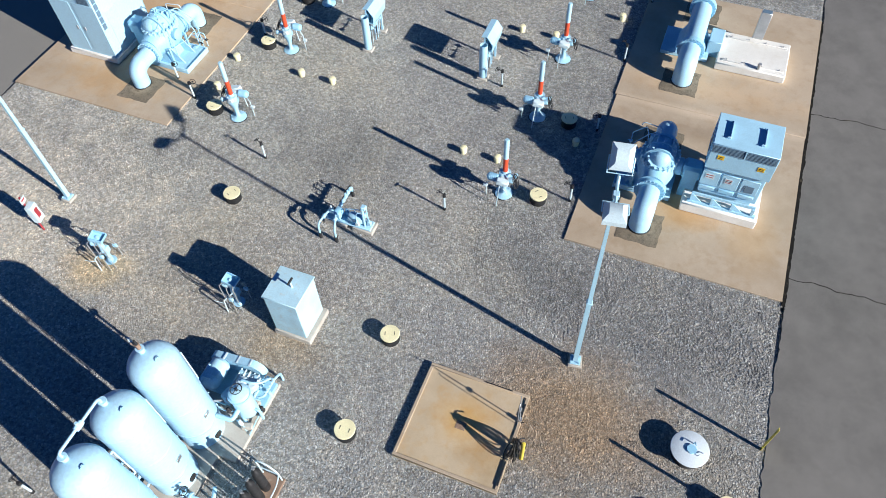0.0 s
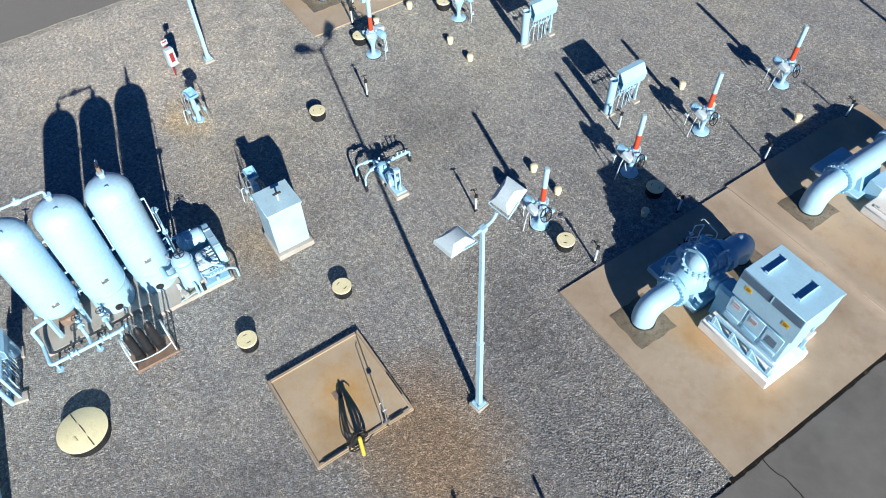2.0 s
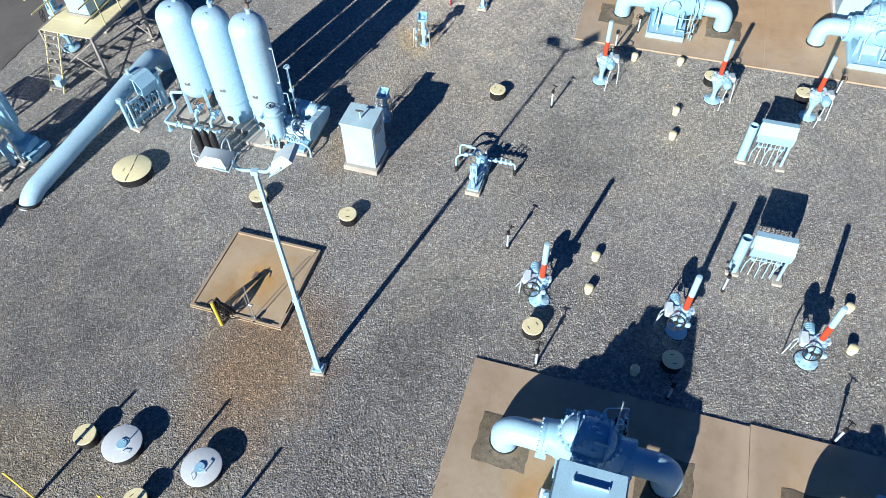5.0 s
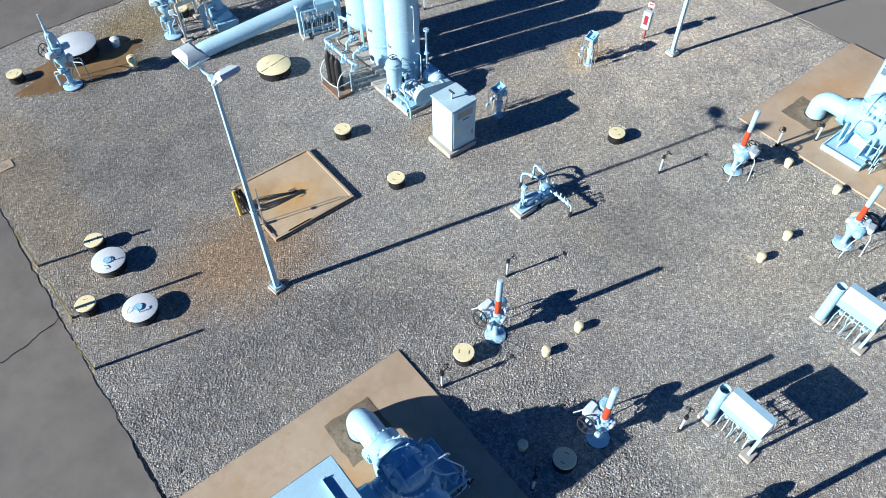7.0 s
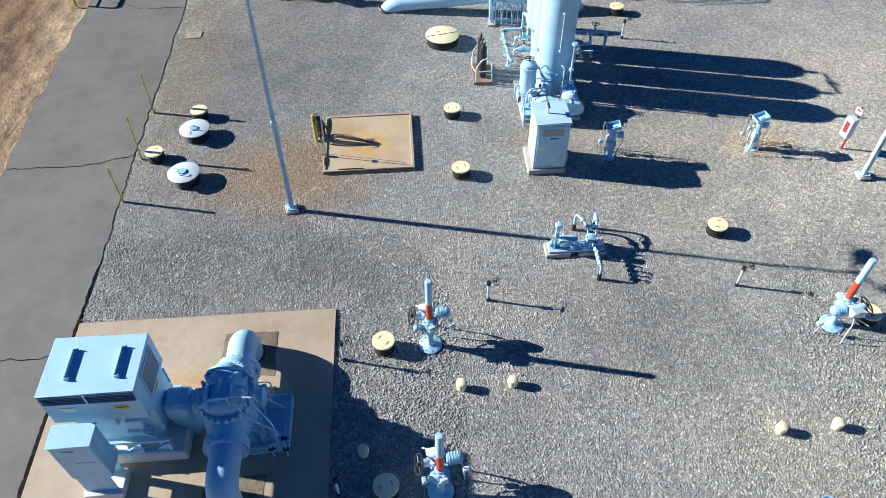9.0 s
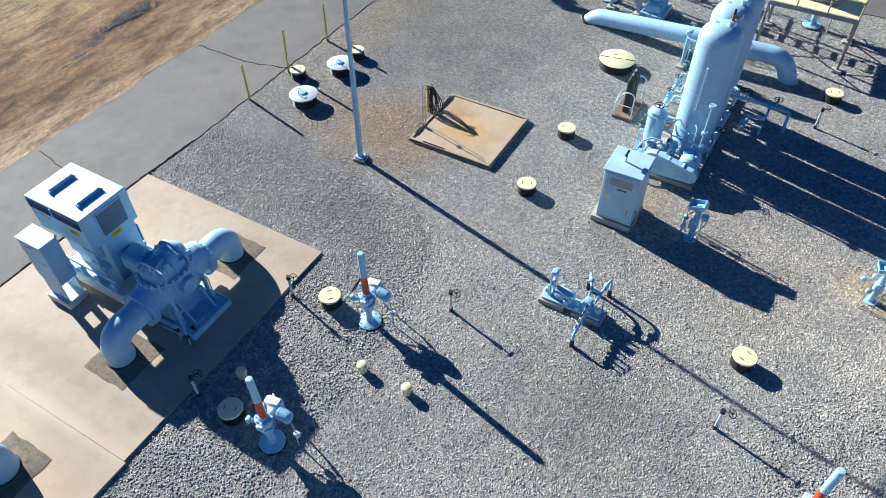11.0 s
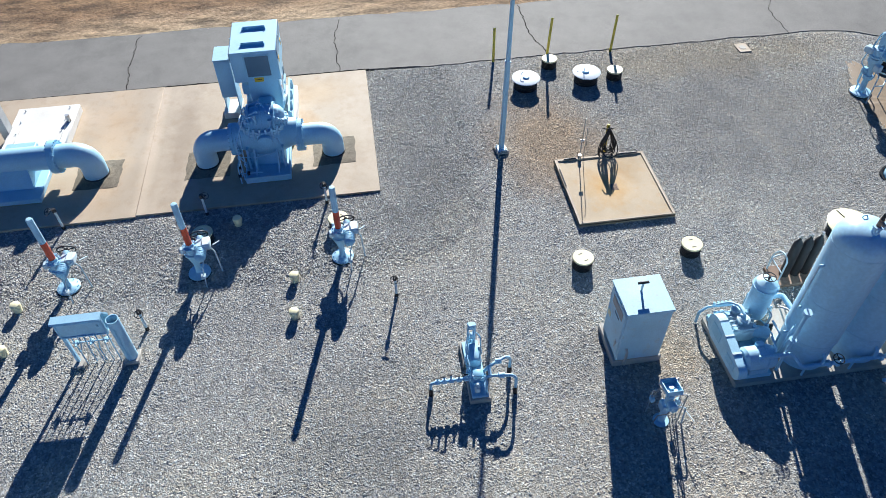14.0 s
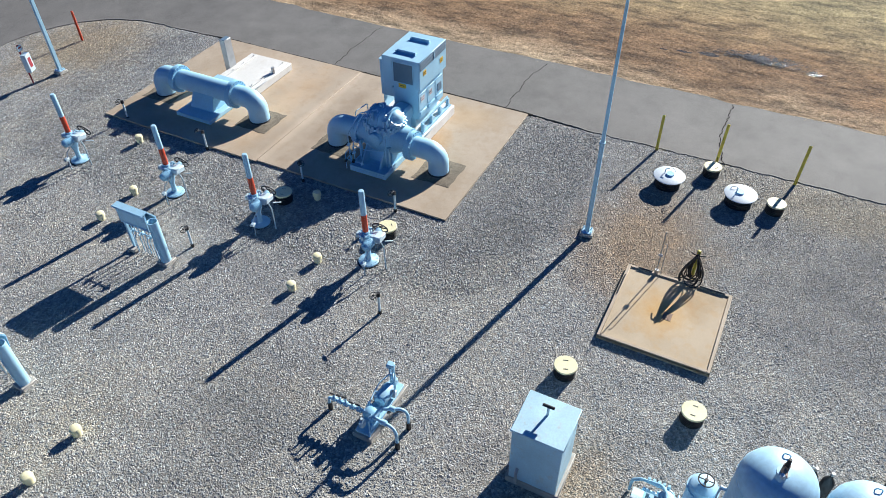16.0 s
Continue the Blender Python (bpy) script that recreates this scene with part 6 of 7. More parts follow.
for k in range(12):
    bm = B()
    w, h, tilt = 0.10 + 0.16 * rng.random(), 0.34 + 0.10 * rng.random(), rng.uniform(-0.07, 0.07)
    pts = []
    for i in range(25):
        a = 2 * math.pi * i / 24
        pts.append((-0.09 - 0.03 * (k % 4) - 0.10 * (1 - math.cos(a)) * (k % 3) / 2 + 0.03 * math.sin(a * 2 + k), tilt * (1 - math.cos(a)) + w * math.sin(a) * (0.75 - 0.55 * math.cos(a)), 0.90 - h + h * math.cos(a)))
    add_tube(bm, pts, 0.014, 6, False)
    part("hose_loop", bm, RUBBER, hs)
bm = B()
add_tube(bm, fillet([(-0.14, 0.05, 0.30), (-0.16, 0.20, 0.10), (-0.30, 0.46, 0.11), (-0.28, 0.78, 0.09), (-0.20, 0.80, 0.15)], 0.12, 5), 0.017, 6)
part("hose_end", bm, RUBBER, hs)
sr = thing("sampling_rod", pose(-0.80, -2.04, 0.126), "thin steel rod with a ball valve fixed at the slab kerb", "sampling rod")
bm = B()
add_tube(bm, [(0, 0, 0), (-0.05, 0.0, 1.36)], 0.014, 6)
add_tube(bm, fillet([(-0.03, -0.10, 0.0), (-0.04, -0.10, 1.0), (-0.04, -0.04, 1.02)], 0.04, 3), 0.010, 6)
part("rod", bm, GALV, sr)
bm = B()
add_cyl(bm, (0, 0, 0.02), (0, 0, 0.12), 0.05, seg=12)
part("foot", bm, CHROME, sr)
bm = B()
add_cyl(bm, (-0.03, -0.05, 0.62), (-0.03, 0.05, 0.62), 0.035, seg=10)
part("ball_valve", bm, CHROME, sr)
for (x0, y0, x1, y1) in ((-0.80, -1.60, -0.80, -1.95), (-0.80, -3.10, -0.80, -3.70), (-1.2, -1.38, -1.9, -1.38)):
    ang = thing("kerb_rod", pose(0, 0, 0), "dark steel rod lying on the slab kerb", "rod", "kerb rods")
    bm = B()
    add_tube(bm, [(x0, y0, 0.142), (x1, y1, 0.142)], 0.016, 6)
    part("rod", bm, IRON, ang)

# ---- three pressure vessels and their skid ----
pad("vessel_base_south", -8.42, -8.0, -7.12, -5.35, 0.13, GREYCONC, "pale concrete base under the blue vessels", "concrete base")
pad("vessel_base_north", -8.42, -5.346, -6.66, -3.22, 0.13, GREYCONC, "pale concrete base under vessel and compressor", "concrete base")


def vessel(m, legs, label):
    t = thing("pressure_vessel", m, label, "tank", "pressure vessels")
    z0 = 0.95 if legs else 0.78
    bm = B()
    prof = [(0.0, z0 - 0.26), (0.20, z0 - 0.24), (0.38, z0 - 0.16), (0.49, z0 - 0.04), (0.525, z0 + 0.08), (0.53, z0 + 0.2), (0.53, 3.46), (0.52, 3.56), (0.47, 3.68), (0.37, 3.79), (0.21, 3.86), (0.0, 3.885)]
    add_lathe(bm, prof, seg=40)
    shell = part("shell", bm, TANK, t)
    for z in (z0 + 0.14, 2.05, 3.44):
        bm = B()
        add_ring(bm, (0, 0, z), (0, 0, 1), 0.529, 0.007, 40, 4)
        part("weld_seam", bm, TANK, shell)
    if legs:
        for k in range(4):
            a = radians(45 + 90 * k)
            bm = B()
            add_box(bm, (0.50 * math.cos(a), 0.50 * math.sin(a), 0.62), (0.10, 0.10, 1.10), 0.01, pose(0, 0, 0, 0, 0, 45 + 90 * k))
            part("leg", bm, BLUE, t)
        bm = B()
        add_box(bm, (0, 0, 0.35), (0.42, 0.40, 0.22), 0.02)
        part("drain_pan", bm, RUST, t, "rusty drain pan")
    else:
        bm = B()
        add_lathe(bm, [(0.51, 0.13), (0.51, z0 + 0.1)], seg=36)
        part("skirt", bm, TANK, t)
        # black disc on the closed skirt stands in for the opening's dark inside
        bm = B()
        add_cyl(bm, (0.50, -0.05, 0.34), (0.527, -0.052, 0.34), 0.10, seg=20)
        part("skirt_hole", bm, BLACK, t)
    bm = B()
    add_cyl(bm, (-0.16, 0.05, 3.82), (-0.16, 0.05, 3.98), 0.07, seg=14)
    add_cyl(bm, (-0.16, 0.05, 3.98), (-0.16, 0.05, 4.01), 0.09, seg=14)
    part("nozzle", bm, TANK, t)
    bm = B()
    add_tube(bm, fillet([(0.22, -0.03, 3.82), (0.22, -0.03, 3.90), (0.22, 0.06, 3.90), (0.22, 0.06, 3.82)], 0.03, 3), 0.010, 6)
    part("lifting_lug", bm, BLUE_DEEP_SHADE, t)
    bm = B()
    for z in (0.9, 1.7, 2.9):
        add_cyl(bm, (0.0, 0.52, z), (0.0, 0.62, z), 0.03, seg=8)
    tagged(part("side_nozzles", bm, TANK, t), "", "", "", "stuff")
    bm = B()
    add_tube(bm, [(0.0, 0.62, 1.7), (0.0, 0.62, 2.9)], 0.016, 6)
    part("level_gauge", bm, WHITE, t)
    bm = B()
    add_box(bm, (0.545, 0.0, 1.45), (0.02, 0.16, 0.10), 0.004)
    part("name_plate", bm, CHROME, t)
    return t


v1 = vessel(pose(-7.81, -4.91, 0), False, "tall pale blue pressure vessel on a skirt beside the compressor")
copy_thing(v1, pose(-7.81, -6.07, 0, 0, 0, 8))
vessel(pose(-7.81, -7.23, 0, 0, 0, 4), True, "tall pale blue pressure vessel standing on four legs")
tp = thing("top_pipe", pose(-8.01, 0, 0), "pale blue pipe linking the vessel tops with a relief valve", "pipe")
bm = B()
add_tube(bm, fillet([(0.04, -6.07, 4.0), (0.04, -6.07, 4.15), (0.04, -7.19, 4.15), (0.04, -7.19, 4.0)], 0.06, 4), 0.032, 8)
part("pipe", bm, TANK, tp)
bm = B()
add_lathe(bm, [(0.06, -0.09), (0.07, -0.03), (0.07, 0.03), (0.06, 0.09)], (0.04, -6.63, 4.15), (0, 1, 0), 12)
add_cyl(bm, (0.04, -6.63, 4.17), (0.04, -6.63, 4.28), 0.03, seg=8)
part("valve", bm, TANK, tp)
rl = thing("relief_valve", pose(-7.97, -4.86, 4.01), "small rusty relief valve with dark bonnet on of a vessel", "valve")
bm = B()
add_cyl(bm, (0, 0, 0), (0, 0, 0.16), 0.045, seg=10)
add_cyl(bm, (0, 0, 0.10), (-0.14, 0, 0.10), 0.035, seg=10)
part("body", bm, RUST, rl, "rusty valve body")
bm = B()
add_cyl(bm, (0, 0, 0.16), (0, 0, 0.30), 0.036, 0.022, seg=10)
part("bonnet", bm, IRON, rl)
bm = B()
add_tube(bm, fillet([(-0.12, 0, 0.10), (-0.19, 0.03, 0.10), (-0.20, 0.04, 0.20)], 0.05, 4), 0.028, 8)
part("outlet", bm, WHITE, rl)

fv = thing("filter_vessel", pose(-6.90, -4.20, 0.13), "small upright blue filter vessel with a handwheel lid", "tank")
bm = B()
add_lathe(bm, [(0.0, 0.22), (0.16, 0.24), (0.24, 0.34), (0.245, 0.42), (0.245, 1.20), (0.22, 1.31), (0.12, 1.37), (0.0, 1.38)], seg=28)
part("shell", bm, TANK, fv)
bm = B()
add_cyl(bm, (0, 0, 1.17), (0, 0, 1.22), 0.268, seg=28)
add_bolts(bm, (0, 0, 1.19), (0, 0, 1), 0.256, 12, 0.012, 0.035)
part("lid_flange", bm, BLUE, fv)
bm = B()
add_wheel(bm, (0, 0, 1.47), (0, 0, 1), 0.13, 0.012, 4)
add_cyl(bm, (0, 0, 1.36), (0, 0, 1.47), 0.02, seg=8)
part("handwheel", bm, IRON, fv)
for k in range(3):
    bm = B()
    a = radians(30 + 120 * k)
    add_box(bm, (0.22 * math.cos(a), 0.22 * math.sin(a), 0.20), (0.06, 0.06, 0.42), 0.006)
    part("leg", bm, BLUE, fv)
bm = B()
add_tube(bm, fillet([(0.0, -0.24, 0.80), (0.0, -0.50, 0.80), (-0.40, -0.52, 0.80)], 0.08, 5), 0.06, 10)
part("side_pipe", bm, BLUE, fv)
bm = B()
add_tube(bm, fillet([(0.24, 0.0, 0.55), (0.36, 0.0, 0.55), (0.36, 0.0, 0.10)], 0.06, 5), 0.035, 8)
part("drain_pipe", bm, BLUE, fv)
bm = B()
add_tube(bm, fillet([(0.0, 0.24, 0.40), (0.0, 0.42, 0.40), (0.05, 0.90, 0.40)], 0.06, 5), 0.035, 8)
part("feed_pipe", bm, BLUE, fv)

cp = thing("air_compressor", pose(-7.55, -3.70, 0.13), "blue belt-driven air compressor with a wide belt guard", "compressor")
bm = B()
add_box(bm, (0.05, 0.05, 0.06), (1.66, 0.72, 0.12), 0.01)
part("bed", bm, BLUE_DEEP_SHADE, cp)
bm = B()
outline = [(0.28 + 0.32 * math.cos(a), 0.40 + 0.32 * math.sin(a)) for a in (math.pi * (0.53 - k / 11) for k in range(12))]
outline = [(-0.72 + 0.20 * math.cos(a), 0.32 + 0.20 * math.sin(a)) for a in (math.pi * (1.47 - k / 11) for k in range(12))] + outline
f0 = [bm.verts.new((x, 0.36, z)) for x, z in outline]
f1 = [bm.verts.new((x, 0.55, z)) for x, z in outline]
bm.faces.new(f0)
bm.faces.new(list(reversed(f1)))
for i in range(len(outline)):
    j = (i + 1) % len(outline)
    bm.faces.new((f0[i], f1[i], f1[j], f0[j]))
guard = part("belt_guard", bm, BLUE, cp)
for x, z, w, h in ((-0.52, 0.33, 0.36, 0.20), (0.20, 0.40, 0.40, 0.30)):
    bm = B()
    add_box(bm, (x, 0.553, z), (w, 0.012, h), 0.004)
    part("guard_mesh", bm, BLUE_DEEP_SHADE, guard)
for x, z in ((-0.50, 0.568), (-0.10, 0.642), (0.26, 0.715)):
    bm = B()
    add_box(bm, (x, 0.455, z), (0.05, 0.20, 0.02), 0.004)
    part("strap", bm, WHITE, guard)
bm = B()
add_lathe(bm, [(0.0, 0.0), (0.14, 0.01), (0.22, 0.06), (0.25, 0.13), (0.25, 0.22), (0.262, 0.23), (0.262, 0.27), (0.25, 0.28), (0.25, 0.66), (0.20, 0.72), (0.0, 0.73)], (-0.56, -0.38, 0.42), (0, 1, 0), 28)
add_box(bm, (-0.60, 0.0, 0.20), (0.36, 0.40, 0.16), 0.01)
add_box(bm, (-0.40, -0.06, 0.62), (0.13, 0.16, 0.14), 0.02)
part("motor", bm, BLUE, cp)
bm = B()
add_box(bm, (0.30, 0.02, 0.34), (0.56, 0.56, 0.40), 0.07)
crank = part("crankcase", bm, WHITE, cp)
for k in range(5):
    bm = B()
    add_box(bm, (0.06 + 0.12 * k, 0.02, 0.40), (0.025, 0.60, 0.34), 0.008)
    part("rib", bm, WHITE, crank)
for x, y in ((0.10, -0.20), (0.10, 0.22), (0.50, -0.20), (0.50, 0.22)):
    bm = B()
    add_cyl(bm, (x, y, 0.52), (x, y, 0.59), 0.045, seg=10)
    part("inspection_plug", bm, BLUE, crank)
for x in (0.28, 0.56):
    bm = B()
    add_lathe(bm, [(0.11, 0.50)] + [q for k in range(3) for q in ((0.11, 0.54 + 0.04 * k), (0.14, 0.545 + 0.04 * k), (0.14, 0.56 + 0.04 * k), (0.11, 0.565 + 0.04 * k))] + [(0.08, 0.67)], (x, -0.02, 0), seg=16)
    part("cylinder", bm, WHITE, cp, "pale finned cylinder")
bm = B()
add_tube(bm, fillet([(0.28, -0.02, 0.66), (0.28, -0.02, 0.74), (0.56, -0.02, 0.74), (0.74, 0.10, 0.66), (0.82, 0.34, 0.50)], 0.06, 4), 0.03, 8)
add_tube(bm, fillet([(0.68, -0.20, 0.35), (0.86, -0.10, 0.40), (0.88, 0.45, 0.40), (0.88, 0.62, 0.25), (0.88, 0.62, -0.10)], 0.06, 4), 0.032, 8)
for k in range(5):
    add_cyl(bm, (0.88, -0.02 + 0.09 * k, 0.38), (0.88, -0.02 + 0.09 * k, 0.52), 0.028, seg=8)
part("air_line", bm, BLUE, cp)
bm = B()
add_tube(bm, fillet([(-0.65, -0.50, 0.0), (-0.65, -0.50, 1.82), (-0.65, -0.40, 1.90)], 0.05, 4), 0.035, 8)
add_cyl(bm, (-0.65, -0.50, 1.86), (-0.65, -0.50, 1.92), 0.09, seg=12)
add_cyl(bm, (-0.65, -0.50, 1.0), (-0.65, -0.50, 1.06), 0.08, seg=12)
part("vent_stack", bm, TANK, cp)
bm = B()
add_lathe(bm, [(0.0, 0.0), (0.10, 0.01), (0.13, 0.05), (0.13, 0.30), (0.10, 0.34), (0.0, 0.35)], (0.0, -0.52, 0.42), (0.3, 1, 0), 18)
part("after_cooler", bm, BLUE, cp)
bm = B()
add_box(bm, (0.02, -0.38, 0.16), (0.16, 0.24, 0.30), 0.01)
part("bracket", bm, BLUE_DEEP_SHADE, cp)

it = thing("instrument_tubing", pose(-7.0, -3.9, 0.13), "thin blue air tubing and small regulators between compressor and filter", "pipework")
for k, pts in enumerate(([(-0.42, -0.30, 0.0), (-0.42, -0.30, 0.62), (-0.30, -0.42, 0.70), (0.04, -0.36, 0.70)], [(-0.22, -0.10, 0.0), (-0.22, -0.10, 0.40), (0.05, -0.05, 0.44), (0.30, -0.02, 0.40)],
                         [(0.30, 0.40, 0.05), (0.34, 0.10, 0.10), (0.32, -0.40, 0.10), (0.34, -0.78, 0.04)], [(-0.58, -0.62, 0.0), (-0.58, -0.62, 0.95), (-0.44, -0.60, 1.02), (-0.30, -0.50, 0.95)],
                         [(-0.05, -0.62, 0.0), (-0.05, -0.62, 0.30), (0.12, -0.66, 0.34), (0.20, -0.70, 0.0)], [(-0.70, -0.46, 0.25), (-0.50, -0.50, 0.22), (-0.20, -0.44, 0.25), (0.02, -0.30, 0.30)])):
    bm = B()
    add_tube(bm, fillet(pts, 0.07, 4), 0.016 + 0.004 * (k % 2), 6)
    part("tube", bm, BLUE if k % 3 else GALV, it)
for k, (x, y, z) in enumerate(((-0.42, -0.30, 0.40), (-0.22, -0.10, 0.28), (0.33, -0.12, 0.10), (-0.58, -0.62, 0.55), (0.10, -0.66, 0.30), (-0.34, -0.48, 0.26), (0.30, 0.30, 0.08))):
    bm = B()
    add_box(bm, (x, y, z), (0.11, 0.09, 0.12), 0.02)
    add_lathe(bm, [(0.035, 0.0), (0.045, 0.02), (0.045, 0.09), (0.02, 0.11), (0.0, 0.112)], (x, y, z + 0.05), seg=10)
    part("regulator", bm, (BLUE, WHITE, IRON)[k % 3], it)

for x, y, z, s3 in ((-6.86, -3.98, 0.13, (0.20, 0.16, 0.30)), (-6.80, -4.52, 0.13, (0.26, 0.14, 0.18)), (-7.15, -4.28, 0.13, (0.16, 0.22, 0.24))):
    bm = B()
    add_box(bm, (0, 0, s3[2] / 2), s3, 0.012)
    single("support_block", bm, GREYCONC, pose(x, y, z, 0, 0, x * 90 % 30), "tan support block under the small pipework", "block", "support blocks")
dl = thing("drain_line", pose(-8.30, -5.6, 0.13), "blue drain line with handwheel valves along the vessel feet", "pipework")
bm = B()
add_tube(bm, fillet([(0.05, 2.0, 0.62), (0.05, 1.30, 0.62), (-0.10, 1.05, 0.30), (-0.10, -2.2, 0.30), (0.20, -2.3, 0.30)], 0.10, 5), 0.045, 10)
part("pipe", bm, BLUE, dl)
for y in (0.62, -0.52, -1.62):
    bm = B()
    add_tube(bm, fillet([(-0.10, y, 0.30), (-0.10, y, 0.52), (0.12, y, 0.60)], 0.06, 4), 0.035, 8)
    part("branch", bm, BLUE, dl)
    bm = B()
    for s in (-0.09, 0.09):
        add_cyl(bm, (-0.10, y - 0.25 + s - 0.018, 0.30), (-0.10, y - 0.25 + s + 0.018, 0.30), 0.085, seg=14)
    add_cyl(bm, (-0.10, y - 0.25, 0.30), (-0.16, y - 0.25, 0.52), 0.03, seg=8)
    vv = part("valve", bm, BLUE, dl)
    bm = B()
    add_wheel(bm, (-0.17, y - 0.25, 0.55), (-0.25, 0, 1), 0.11, 0.011, 4)
    part("handwheel", bm, IRON, vv)
for y in (0.95, -0.10, -1.2, -2.1):
    bm = B()
    add_cyl(bm, (-0.10, y, 0.0), (-0.10, y, 0.26), 0.025, seg=8)
    part("pipe_support", bm, BLUE, dl)
for pts in ([(0.30, 1.35, 0.0), (0.30, 1.35, 1.05), (0.42, 1.20, 1.10), (0.55, 1.05, 1.10)], [(0.12, 1.62, 0.0), (0.12, 1.62, 0.75), (0.40, 1.62, 0.80)], [(0.60, 1.25, 0.0), (0.60, 1.25, 0.55), (0.95, 1.25, 0.55)]):
    bm = B()
    add_tube(bm, fillet(pts, 0.06, 4), 0.022, 8)
    part("tubing", bm, BLUE, dl)

mf = thing("pipe_manifold", pose(-6.62, -7.0, 0), "pale blue valve manifold piping in front of the vessels", "pipework")
bm = B()
add_tube(bm, fillet([(-0.78, -0.60, 0.95), (-0.70, -0.98, 0.95), (-0.70, -1.0, 0.30), (0.0, -1.0, 0.30), (0.0, 0.75, 0.30), (-0.10, 0.95, 0.30)], 0.10, 5), 0.05, 10)
add_tube(bm, fillet([(-0.80, 0.0, 0.60), (-0.30, 0.0, 0.60), (-0.30, 0.0, 0.30), (0.0, 0.0, 0.30)], 0.08, 5), 0.045, 10)
add_tube(bm, fillet([(-0.75, 0.55, 0.50), (-0.20, 0.55, 0.50), (-0.20, 0.55, 0.30)], 0.08, 5), 0.045, 10)
part("pipe", bm, BLUE, mf)
for p in ((-0.55, 0.0, 0.60), (-0.50, 0.55, 0.50), (0.0, -0.45, 0.30), (0.0, 0.35, 0.30)):
    bm = B()
    along_y = p[0] == 0.0
    d = Vector((0, 1, 0)) if along_y else Vector((1, 0, 0))
    for s in (-0.10, 0.10):
        add_cyl(bm, Vector(p) + d * (s - 0.02), Vector(p) + d * (s + 0.02), 0.09, seg=14)
    add_cyl(bm, p, (p[0], p[1], p[2] + 0.24), 0.035, seg=10)
    vv = part("valve", bm, BLUE, mf)
    bm = B()
    add_wheel(bm, (p[0], p[1], p[2] + 0.26), (0, 0, 1), 0.10, 0.010, 4)
    part("handwheel", bm, IRON, vv)
for y in (-0.9, 0.1, 0.7):
    bm = B()
    add_cyl(bm, (0.0, y, 0.0), (0.0, y, 0.26), 0.03, seg=8)
    add_cyl(bm, (0.0, y, 0.0), (0.0, y, 0.02), 0.09, seg=12)
    part("pipe_support", bm, BLUE, mf)

mw = thing("pipe_manifold", pose(-9.0, -7.1, 0), "blue drain piping with handwheel valves behind the vessels", "pipework")
bm = B()
add_tube(bm, fillet([(0.75, 0.10, 0.70), (-0.05, 0.10, 0.70), (-0.95, 0.15, 0.70), (-0.95, 0.15, 0.0)], 0.10, 5), 0.05, 10)
add_tube(bm, fillet([(0.05, 1.10, 0.45), (0.05, 0.50, 0.45), (-0.40, 0.40, 0.45), (-0.40, 0.14, 0.70)], 0.08, 5), 0.04, 10)
part("pipe", bm, BLUE, mw)
bm = B()
add_box(bm, (-0.10, 0.80, 0.40), (0.60, 0.05, 0.05))
add_box(bm, (-0.10, 0.40, 0.40), (0.60, 0.05, 0.05))
for x in (-0.38, 0.18):
    add_box(bm, (x, 0.60, 0.20), (0.05, 0.45, 0.05))
    add_box(bm, (x, 0.60, 0.10), (0.05, 0.05, 0.20))
part("support_frame", bm, WHITE, mw)
for p in ((-0.55, 0.12, 0.70), (0.30, 0.10, 0.70)):
    bm = B()
    for s in (-0.10, 0.10):
        add_cyl(bm, (p[0] + s - 0.02, p[1], p[2]), (p[0] + s + 0.02, p[1], p[2]), 0.09, seg=14)
    add_cyl(bm, p, (p[0], p[1], p[2] + 0.26), 0.035, seg=10)
    vv = part("valve", bm, BLUE, mw)
    bm = B()
    add_wheel(bm, (p[0], p[1], p[2] + 0.28), (0, 0, 1), 0.12, 0.011, 4)
    part("handwheel", bm, IRON, vv)

# ---- gas bottle rack ----
br = thing("bottle_rack", pose(-5.70, -5.82, 0), "rusty tray with a pale tubular frame for gas bottles", "bottle rack")
bm = B()
add_box(bm, (0, 0, 0.05), (0.62, 1.10, 0.09), 0.012)
part("tray", bm, RUST, br)
bm = B()
add_tube(bm, fillet([(0.25, -0.50, 0.46), (0.33, -0.25, 0.45), (0.33, 0.25, 0.45), (0.25, 0.50, 0.46)], 0.2, 5), 0.018, 8)
for y in (-0.50, 0.50):
    add_tube(bm, fillet([(0.25, y, 0.09), (0.25, y, 0.60), (0.05, y, 0.92), (-0.25, y, 0.92), (-0.25, y, 0.09)], 0.14, 5), 0.020, 8)
    add_tube(bm, [(0.25, y, 0.46), (-0.25, y, 0.46)], 0.016, 6)
part("frame", bm, WHITE, br)
gb = thing("gas_bottle", pose(-5.68, -6.12, 0.095), "black steel gas bottle standing in the rack", "gas cylinder", "gas bottles")
bm = B()
add_lathe(bm, [(0.09, 0.0), (0.108, 0.02), (0.108, 0.98), (0.098, 1.06), (0.062, 1.13), (0.034, 1.17), (0.030, 1.24)], seg=18)
part("cylinder", bm, IRON, gb)
bm = B()
add_cyl(bm, (0, 0, 1.22), (0, 0, 1.31), 0.03, seg=10)
add_cyl(bm, (0, 0, 1.27), (0.07, 0, 1.27), 0.016, seg=8)
part("bottle_valve", bm, CHROME, gb)
for y in (-5.86, -5.60):
    copy_thing(gb, pose(-5.70, y, 0.095, 0, 0, y * 50))

# ---- big aboveground pipe ----
bp = thing("header_pipe", pose(-6.35, -9.66, 0), "large pale blue header pipe diving into gravel at both ends", "pipe")
bm = B()
